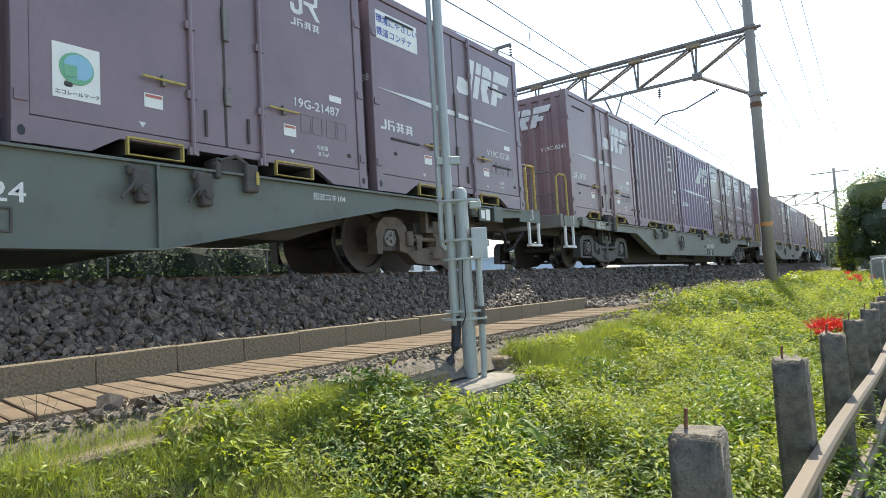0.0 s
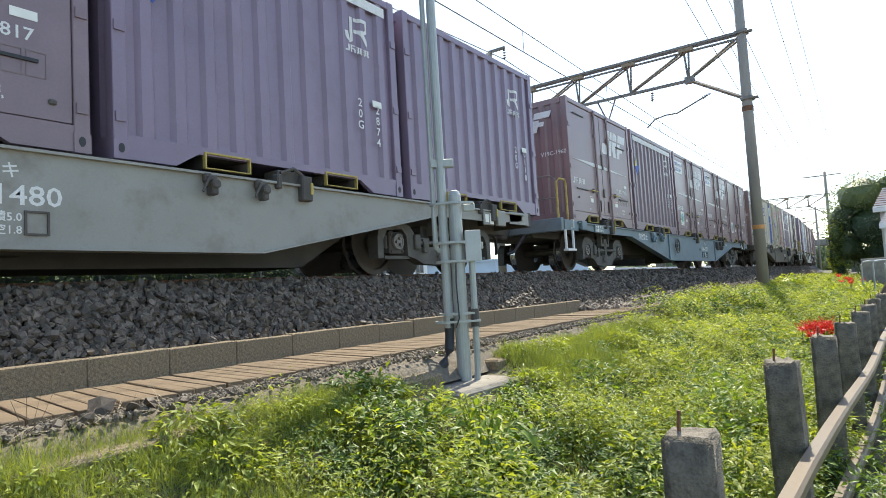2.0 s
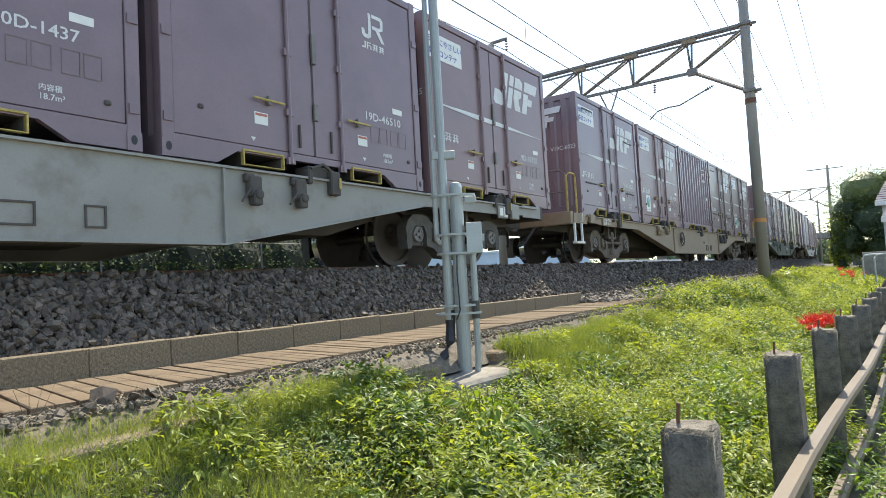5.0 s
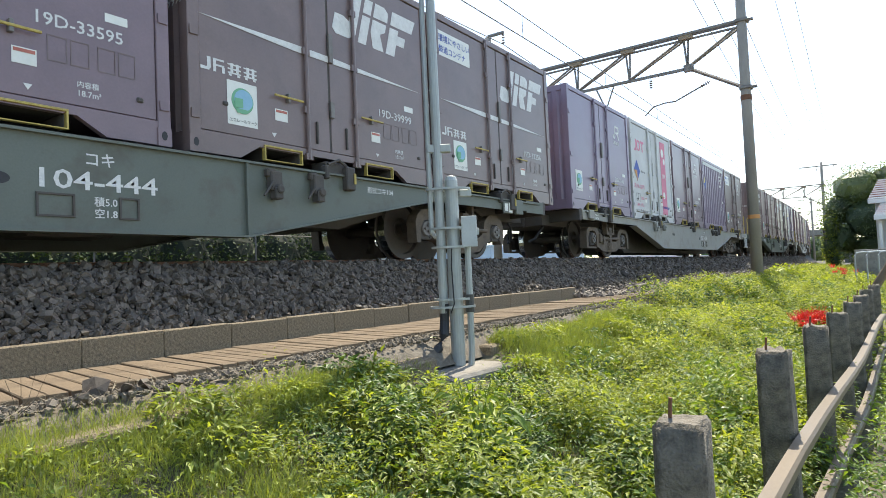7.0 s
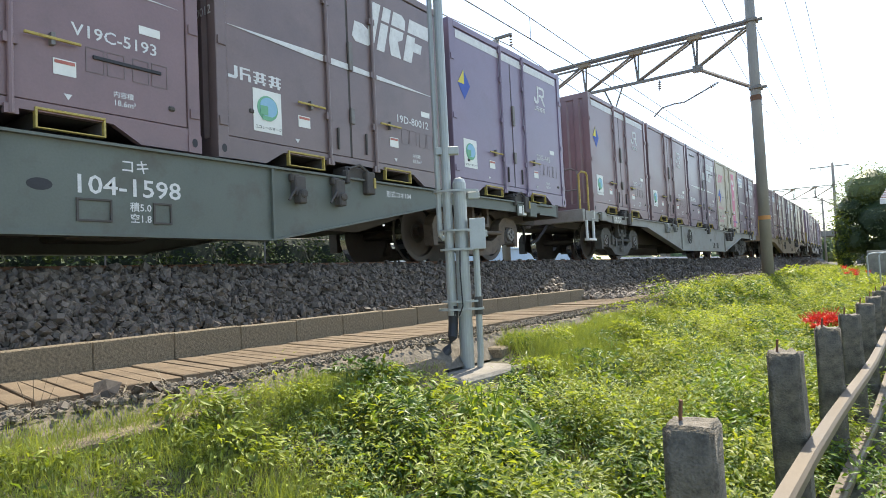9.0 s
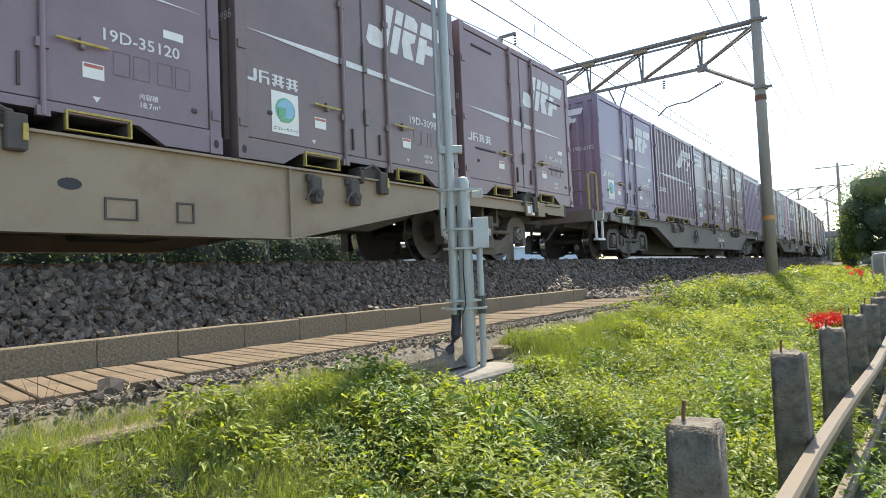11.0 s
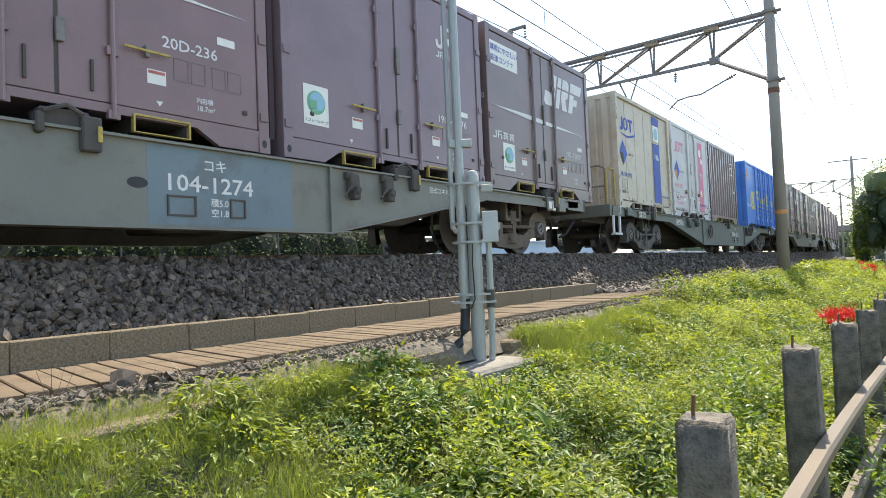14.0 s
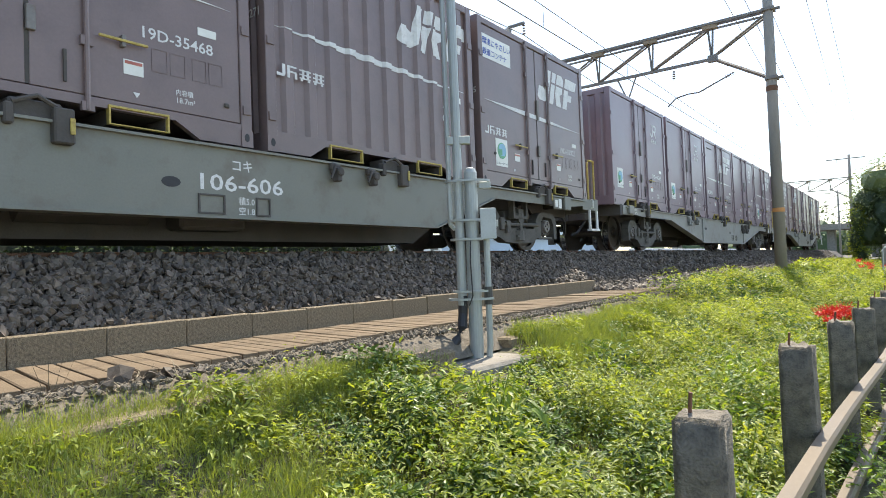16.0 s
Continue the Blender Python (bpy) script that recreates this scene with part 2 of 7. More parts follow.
def place(name, me, mat, parent=None, label="", smooth=False, at=None):
    if mat is not None and not me.materials:
        me.materials.append(mat)
    if smooth:
        me.polygons.foreach_set("use_smooth", [True] * len(me.polygons))
    ob = new(name, me)
    if parent is not None:
        ob.parent = parent
    if at is not None:
        ob.matrix_basis = at
    if label:
        ob["label"] = label
    return ob


def thing(name, label, category, at=None, group="", kind=""):
    ob = new(name)
    if at is not None:
        ob.matrix_basis = at
    return tagged(ob, label, category, group, kind)


def box(bm, x0, x1, y0, y1, z0, z1):
    v = [bm.verts.new(p) for p in ((x0, y0, z0), (x1, y0, z0), (x1, y1, z0), (x0, y1, z0), (x0, y0, z1), (x1, y0, z1), (x1, y1, z1), (x0, y1, z1))]
    for f in ((3, 2, 1, 0), (4, 5, 6, 7), (0, 1, 5, 4), (1, 2, 6, 5), (2, 3, 7, 6), (3, 0, 4, 7)):
        bm.faces.new([v[i] for i in f])


def boxes(*rows, bevel=0.0):
    bm = bmesh.new()
    for r in rows:
        box(bm, *r)
    if bevel:
        bmesh.ops.bevel(bm, geom=bm.edges[:], offset=bevel, segments=1, affect="EDGES", clamp_overlap=True)
    return bm


def slab(bm, outline, y0, y1):
    """An outline in x and z, made solid from y0 to y1."""
    a = [bm.verts.new((x, y0, z)) for x, z in outline]
    b = [bm.verts.new((x, y1, z)) for x, z in outline]
    k = len(outline)
    bm.faces.new(a)
    bm.faces.new(b[::-1])
    for i in range(k):
        bm.faces.new((a[i], b[i], b[(i + 1) % k], a[(i + 1) % k]))


def fix(bm):
    bmesh.ops.recalc_face_normals(bm, faces=bm.faces[:])
    return bm


def tube(bm, pts, r, sides=8, r2=None):
    """A round bar through points."""
    rings = []
    pts = [Vector(p) for p in pts]
    for i, p in enumerate(pts):
        d = (pts[min(i + 1, len(pts) - 1)] - pts[max(i - 1, 0)]).normalized()
        up = Vector((0, 0, 1)) if abs(d.z) < 0.9 else Vector((1, 0, 0))
        a = d.cross(up).normalized()
        b = d.cross(a)
        rad = r if r2 is None else r + (r2 - r) * i / max(1, len(pts) - 1)
        rings.append([bm.verts.new(p + (a * math.cos(k * math.tau / sides) + b * math.sin(k * math.tau / sides)) * rad) for k in range(sides)])
    for r0, r1 in zip(rings, rings[1:]):
        for k in range(sides):
            bm.faces.new((r0[k], r0[(k + 1) % sides], r1[(k + 1) % sides], r1[k]))
    bm.faces.new(rings[0][::-1])
    bm.faces.new(rings[-1])
    return bm


def lathe(bm, profile, axis="y", sides=24, centre=(0, 0, 0)):
    """A turned body: profile of (along, radius)."""
    rings = []
    for u, r in profile:
        ring = []
        for k in range(sides):
            c, s = math.cos(k * math.tau / sides) * r, math.sin(k * math.tau / sides) * r
            p = {"x": (u, c, s), "y": (c, u, s), "z": (c, s, u)}[axis]
            ring.append(bm.verts.new(Vector(centre) + Vector(p)))
        rings.append(ring)
    for r0, r1 in zip(rings, rings[1:]):
        for k in range(sides):
            bm.faces.new((r0[k], r0[(k + 1) % sides], r1[(k + 1) % sides], r1[k]))
    bm.faces.new(rings[0][::-1])
    bm.faces.new(rings[-1])
    return fix(bm)


LETTERS = {}


def lettering(text, mat, parent, x, z, size, y, squeeze=1.0, name="lettering", face="side", label="", stack=False):
    """Flat painted characters on the side (facing -y) or on the end (facing -x), left lower corner at x, z."""
    key = (text, mat.name, stack)
    if key not in LETTERS:
        cu = bpy.data.curves.new(name, "FONT")
        cu.body = "\n".join(text) if stack else text
        cu.resolution_u = 2
        cu.offset = 0.011
        cu.space_line = 0.95
        if stack:
            cu.align_x = "CENTER"
        ob = new("draft", cu)
        me = bpy.data.meshes.new_from_object(ob)
        me.name = name
        me.materials.clear()
        me.materials.append(mat)
        bpy.data.objects.remove(ob)
        bpy.data.curves.remove(cu)
        LETTERS[key] = me
    turn = pose(x, y, z, 90, 0, 0) if face == "side" else pose(y, x, z, 90, 0, -90)
    return place(name, LETTERS[key], None, parent, label, at=turn @ Matrix.Diagonal((size * squeeze, size, size, 1)))


def flat(outlines, y, depth=0.002):
    """Flat painted shapes on the side, each an outline in x and z; y is the front."""
    bm = bmesh.new()
    for o in outlines:
        slab(bm, o, y, y + depth)
    return fix(bm)


def rect(x0, x1, z0, z1):
    return [(x0, z0), (x1, z0), (x1, z1), (x0, z1)]


def track_at(s):
    """Place and heading of the track's centre line at s metres along it: straight, then a wide bend."""
    R, s0 = 590.0, 38.0
    if s <= s0:
        return s, 6.10, 0.0
    a = (s - s0) / R
    return s0 + R * math.sin(a), 6.10 + R * (1 - math.cos(a)), a


RAIL_TOP, DECK = 1.685, 2.635

# ---- ground and track ----
def bend(x):
    """How far the railway has swung aside at x."""
    return track_at(x)[1] - 6.10


PROFILE = [(-400, 0.0), (-3, 0.0), (0.1, 0.0), (0.7, 0.06), (2.0, 0.34), (2.6, 0.63), (2.87, 0.765), (3.02, 0.79), (3.22, 0.85), (3.32, 0.83), (4.25, 0.83), (4.30, 0.88), (4.5, 0.98), (5.15, 1.30), (7.0, 1.30), (7.7, 0.95), (8.6, 0.85), (14, 0.7), (60, 0.6), (700, 0.6)]


def lay(x, y):
    u = y - bend(x) if x > 38 else y
    z = float(np.interp(u, [p[0] for p in PROFILE], [p[1] for p in PROFILE]))
    far = min(1.0, max(0.0, (x - 9) / 14))
    if u < 4.4:
        # farther on the verge lies higher and flatter
        flatz = float(np.interp(u, [-3, 0.2, 1.5, 3.4, 4.4], [0.0, 0.25, 0.62, 0.80, 0.9]))
        z = z * (1 - far) + flatz * far if u > -3 else z
        if 3.7 < x < 4.9 and 2.4 < u < 3.36:
            z = min(z, 0.62)
        z += 0.05 * noise.noise(Vector((x * 0.9, y * 0.9, 0))) * (1 if 0.3 < u < 3.2 else 0)
    return z


def ground_sheet():
    xs = sorted(set([-400, -200, -100, -50, -25, -12, -6] + [i * 0.5 for i in range(-8, 60)] + [30 + i * 3 for i in range(40)] + [160, 200, 280, 400, 600, 1000]))
    ys = sorted(set([-400, -200, -100, -40, -15, -6, -3, -1] + [round(-0.5 + i * 0.25, 2) for i in range(64)] + [16, 20, 28, 40, 60, 90, 140, 220, 400, 700]))
    bm = bmesh.new()
    grid = [[bm.verts.new((x, y + bend(x), lay(x, y + bend(x)))) for y in ys] for x in xs]
    for i in range(len(xs) - 1):
        for j in range(len(ys) - 1):
            bm.faces.new((grid[i][j], grid[i + 1][j], grid[i + 1][j + 1], grid[i][j + 1]))
    return bm


g = part("ground", ground_sheet(), SOIL, smooth=True)
tagged(g, "bare brown soil with moss under the weeds", "ground", kind="structure")


def strip(points, x0, x1, step, name, mat, label, category):
    """A long bank along the railway from a cross profile of (y, z)."""
    bm = bmesh.new()
    n = int((x1 - x0) / step)
    rows = [[bm.verts.new((x0 + i * step, y + bend(x0 + i * step), z)) for y, z in points] for i in range(n + 1)]
    for a, b in zip(rows, rows[1:]):
        for j in range(len(points) - 1):
            bm.faces.new((a[j], b[j], b[j + 1], a[j + 1]))
    return tagged(part(name, bm, mat, smooth=True), label, category, kind="structure")


strip([(4.31, 1.02), (4.44, 1.08), (4.93, 1.50), (5.08, 1.58), (5.30, 1.56), (5.46, 1.47), (6.74, 1.47), (6.95, 1.50), (7.2, 1.45), (8.0, 0.90)], -380, 330, 2.0, "ballast_bank", BALLBED, "grey-brown ballast bank under the track, darkened for shade between its stones", "ballast")

for y in (6.10 - 0.535, 6.10 + 0.535):
    r = strip([(y - 0.06, 1.53), (y - 0.06, 1.548), (y - 0.01, 1.56), (y - 0.01, 1.64), (y - 0.032, 1.65), (y - 0.032, RAIL_TOP), (y + 0.032, RAIL_TOP), (y + 0.032, 1.65), (y + 0.01, 1.64), (y + 0.01, 1.56), (y + 0.06, 1.548), (y + 0.06, 1.53)], -380, 330, 2.0, "rail", RAILSTEEL, "brown rusty steel running rail", "rail")
    r["kind"] = ""
sl = thing("sleeper", "grey concrete railway sleeper in the ballast", "sleeper", pose(-6, 6.10, 1.50), group="sleepers under the rails")
part("sleeper_body", boxes((-0.11, 0.11, -1.0, 1.0, -0.12, 0.035), bevel=0.02), CONCRETE, sl)
for i in range(1, 60):
    copy_thing(sl, pose(-6 + 0.65 * i, 6.10, 1.50))

# Unseen pale strip, added to bounce light onto the train's near side.
strip([(-9.0, 0.03), (-1.7, 0.03)], -60, 90, 3.0, "lane", BOUNCE, "pale unseen strip on the near side of the fence, added to bounce light", "lane")

# ---- the train ----
PITCH, WAGON_STEP, SPEED = 3.756, 20.023, 19.893
# how far a turned wagon, its platform at the rear, stands forward under its load
REACH, TURNED = 0.47, (0, 4, 8, 16, 17, 18)


def logo_slanted(x, z, w, h):
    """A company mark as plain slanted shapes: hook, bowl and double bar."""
    k = h * 0.28

    def sk(pts):
        return [(x + u * w + v * k, z + v * h) for u, v in pts]
    return [sk([(0.0, 0.10), (0.05, 0.0), (0.20, 0.0), (0.27, 0.12), (0.27, 1.0), (0.17, 1.0), (0.17, 0.35), (0.10, 0.42), (0.0, 0.42)]),
            sk([(0.31, 0.0), (0.41, 0.0), (0.41, 0.62), (0.31, 0.62)]), sk([(0.31, 0.68), (0.41, 0.68), (0.41, 1.0), (0.31, 1.0)]),
            sk([(0.44, 0.34), (0.50, 0.0), (0.64, 0.0), (0.56, 0.36), (0.62, 0.44), (0.62, 0.62), (0.44, 0.62)]), sk([(0.44, 0.68), (0.63, 0.68), (0.62, 0.9), (0.56, 1.0), (0.44, 1.0)]),
            sk([(0.67, 0.0), (0.79, 0.0), (0.79, 0.28), (0.90, 0.28), (0.90, 0.50), (0.79, 0.50), (0.79, 0.62), (0.67, 0.62)]), sk([(0.67, 0.68), (0.98, 0.68), (1.0, 1.0), (0.67, 1.0)])]


def logo_upright(x, z, w, h):
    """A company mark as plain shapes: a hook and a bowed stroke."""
    def sk(pts):
        return [(x + u * w, z + v * h) for u, v in pts]
    return [sk([(0.0, 0.34), (0.02, 0.1), (0.12, 0.0), (0.3, 0.0), (0.42, 0.1), (0.42, 1.0), (0.3, 1.0), (0.3, 0.2), (0.24, 0.14), (0.16, 0.16), (0.12, 0.34)]),
            sk([(0.47, 0.86), (0.85, 0.86), (0.86, 0.62), (0.8, 0.56), (0.47, 0.56), (0.47, 0.42), (0.62, 0.42), (0.88, 0.0), (1.03, 0.0), (0.80, 0.43), (0.96, 0.52), (0.98, 0.9), (0.88, 1.0), (0.47, 1.0)])]


def name_bars(x, z, w, h):
    """Company lettering as plain strokes."""
    out = [[(x, z), (x + 0.14 * w, z), (x + 0.17 * w, z + 0.2 * h), (x + 0.17 * w, z + h), (x + 0.11 * w, z + h), (x + 0.11 * w, z + 0.22 * h), (x, z + 0.25 * h)],
           rect(x + 0.21 * w, x + 0.26 * w, z, z + h), rect(x + 0.26 * w, x + 0.40 * w, z + 0.45 * h, z + 0.58 * h), rect(x + 0.26 * w, x + 0.40 * w, z + 0.86 * h, z + h), rect(x + 0.36 * w, x + 0.41 * w, z, z + 0.45 * h)]
    for u in (0.46, 0.75):
        out += [rect(x + u * w, x + (u + 0.24) * w, z + v * h, z + (v + 0.11) * h) for v in (0.18, 0.48, 0.82)]
        out += [rect(x + (u + 0.02) * w, x + (u + 0.07) * w, z, z + 0.16 * h), rect(x + (u + 0.17) * w, x + (u + 0.22) * w, z, z + 0.16 * h), rect(x + (u + 0.05) * w, x + (u + 0.10) * w, z + 0.30 * h, z + 0.98 * h), rect(x + (u + 0.15) * w, x + (u + 0.2) * w, z + 0.30 * h, z + 0.98 * h)]
    return out


def folds_of(kind):
    return [0.36 + 0.301 * i for i in range(11)] if kind == "ribbed" else [1.10 + 0.29 * i for i in range(6)]


def pressed(bm, kind):
    """Lays flat paint onto a wall with pressed ribs; on other walls it stays as it is."""
    if kind not in ("ribbed", "half"):
        return bm
    knots = [(0.0, -1.205), (0.93, -1.205), (0.935, -1.175)] if kind == "half" else [(0.0, -1.175)]
    for x in folds_of(kind):
        knots += [(x - 0.085, -1.175), (x - 0.047, -1.216), (x + 0.047, -1.216), (x + 0.085, -1.175)]
    knots += [(2.80, -1.175), (2.805, -1.205), (4.0, -1.205)] if kind == "half" else [(4.0, -1.175)]
    for x, _ in knots[1:-1]:
        bmesh.ops.bisect_plane(bm, geom=bm.verts[:] + bm.edges[:] + bm.faces[:], plane_co=(x, 0, 0), plane_no=(1, 0, 0))
    for v in bm.verts:
        v.co.y += float(np.interp(v.co.x, [k[0] for k in knots], [k[1] for k in knots])) + 1.216
    return bm


def oval_ring(cx, cz, rx, rz, w, n=12):
    """A flat oval ring as short segments."""
    p = [(math.cos(k * math.tau / n), math.sin(k * math.tau / n)) for k in range(n + 1)]
    return [[(cx + rx * a[0], cz + rz * a[1]), (cx + rx * b[0], cz + rz * b[1]), (cx + (rx - w) * b[0], cz + (rz - w * 0.6) * b[1]), (cx + (rx - w) * a[0], cz + (rz - w * 0.6) * a[1])] for a, b in zip(p, p[1:])]


def container_shell(c, mat, kind, length=3.715):
    """The welded shell: walls with pressed ribs, corner posts with castings and hinges, rails and feet."""
    L0, L1 = 0.07, length - 0.065
    xa, xb = L0 + 0.04, L1 - 0.04
    front = []
    if kind in ("ribbed", "half"):
        for x in folds_of(kind):
            front += [(x - 0.085, -1.175), (x - 0.047, -1.216), (x + 0.047, -1.216), (x + 0.085, -1.175)]
        if kind == "half":
            front = [(0.185, -1.175), (0.186, -1.205), (0.93, -1.205), (0.935, -1.175)] + front + [(2.80, -1.175), (2.805, -1.205), (3.529, -1.205), (3.53, -1.175)]
    if kind == "plain":
        for x in (0.69, 1.27, 1.88, 2.41, 2.97):
            front += [(x - 0.02, -1.175), (x - 0.018, -1.181), (x + 0.018, -1.181), (x + 0.02, -1.175)]
    near_end, far_end = [], []
    for i in range(8):
        y = -0.95 + 1.9 * i / 7
        far_end += [(xb, y - 0.085), (xb + 0.035, y - 0.05), (xb + 0.035, y + 0.05), (xb, y + 0.085)]
        near_end += [(xa, -y + 0.085), (xa - 0.035, -y + 0.05), (xa - 0.035, -y - 0.05), (xa, -y - 0.085)]
    plan = [(xa, -1.175)] + front + [(xb, -1.175)] + far_end + [(xb, 1.175), (xa, 1.175)] + near_end
    bm = bmesh.new()
    foot = [bm.verts.new((x, y, 0.16)) for x, y in plan]
    head = [bm.verts.new((x, y, 2.455)) for x, y in plan]
    bm.faces.new(foot[::-1])
    bm.faces.new(head)
    for i in range(len(plan)):
        j = (i + 1) % len(plan)
        bm.faces.new((foot[i], foot[j], head[j], head[i]))
    part("wall_shell", fix(bm), mat, c)
    for x in (L0, L1 - 0.115):
        for y in (-1.225, 1.105):
            bm = boxes((x, x + 0.115, y, y + 0.12, 0.0, 2.5), bevel=0.006)
            box(bm, x - 0.004, x + 0.119, y - 0.004, y + 0.124, -0.002, 0.15)
            if y < 0:
                for z in (0.30, 1.05, 1.9):
                    box(bm, x + 0.015, x + 0.10, -1.24, -1.222, z, z + 0.08)
            part("corner_post", bm, mat, c)
    for y in (-1.222, 1.162):
        part("top_rail", boxes((L0 + 0.115, L1 - 0.115, y, y + 0.06, 2.40, 2.49), bevel=0.006), mat, c)
        bm = bmesh.new()
        y2 = y + 0.004
        slab(bm, [(L0 + 0.115, 0.003), (0.60, 0.003), (0.82, 0.135), (length - 0.82, 0.135), (length - 0.60, 0.003), (L1 - 0.115, 0.003), (L1 - 0.115, 0.205), (L0 + 0.115, 0.205)], y2, y2 + 0.06)
        part("bottom_rail", fix(bm), mat, c)
    for x in (L0 + 0.004, L1 - 0.064):
        part("end_rail", boxes((x, x + 0.06, -1.105, 1.105, 2.38, 2.496), bevel=0.006), mat, c)
        part("end_sill", boxes((x, x + 0.06, -1.105, 1.105, 0.004, 0.2), bevel=0.006), mat, c)


def hollow(x0, x1, y0, y1, z0, z1, t=0.006):
    """A box open towards -y, with thin walls."""
    bm = bmesh.new()
    rings = []
    for u, y in ((0.0, y0), (0.0, y1), (t, y1 - t), (t, y0)):
        rings.append([bm.verts.new(p) for p in ((x0 + u, y, z0 + u), (x1 - u, y, z0 + u), (x1 - u, y, z1 - u), (x0 + u, y, z1 - u))])
    for i in (0, 2):
        for k in range(4):
            bm.faces.new((rings[i][k], rings[i + 1][k], rings[i + 1][(k + 1) % 4], rings[i][(k + 1) % 4]))
    for k in range(4):
        bm.faces.new((rings[3][k], rings[0][k], rings[0][(k + 1) % 4], rings[3][(k + 1) % 4]))
    bm.faces.new(rings[1])
    bm.faces.new(rings[2])
    return fix(bm)


def fork_pocket(x0, x1, rim):
    return rim, boxes((x0, x1, -1.236, -1.19, 0.147, 0.165), (x0, x0 + 0.016, -1.236, -1.19, 0.012, 0.147), (x1 - 0.016, x1, -1.236, -1.19, 0.012, 0.147), (x0 + 0.016, x1 - 0.016, -1.236, -1.19, 0.012, 0.022), bevel=0.002)


def door_leaf(parent, mat, x0, x1, rod_x, handle_x, bar_mat):
    door = part("door", boxes((x0, x1, -1.208, -1.176, 0.215, 2.39), bevel=0.004), mat, parent)
    bm = tube(bmesh.new(), [(rod_x, -1.235, 0.09), (rod_x, -1.235, 2.45)], 0.021, 8)
    for z in (0.12, 0.62, 1.25, 1.9, 2.36):
        box(bm, rod_x - 0.045, rod_x + 0.045, -1.245, -1.2, z - 0.035, z + 0.035)
    part("lock_rod", bm, mat, door)
    hx0, hx1 = handle_x
    bm = boxes((hx0, hx1, -1.262, -1.242, 0.677, 0.697), bevel=0.003)
    part("handle", bm, bar_mat, door, "worn yellow locking handle")
    bm = boxes(((hx0 + hx1) / 2 - 0.016, (hx0 + hx1) / 2 + 0.016, -1.255, -1.205, 0.64, 0.735), bevel=0.004)
    part("handle_catch", bm, GALV_DARK, door)
    return door


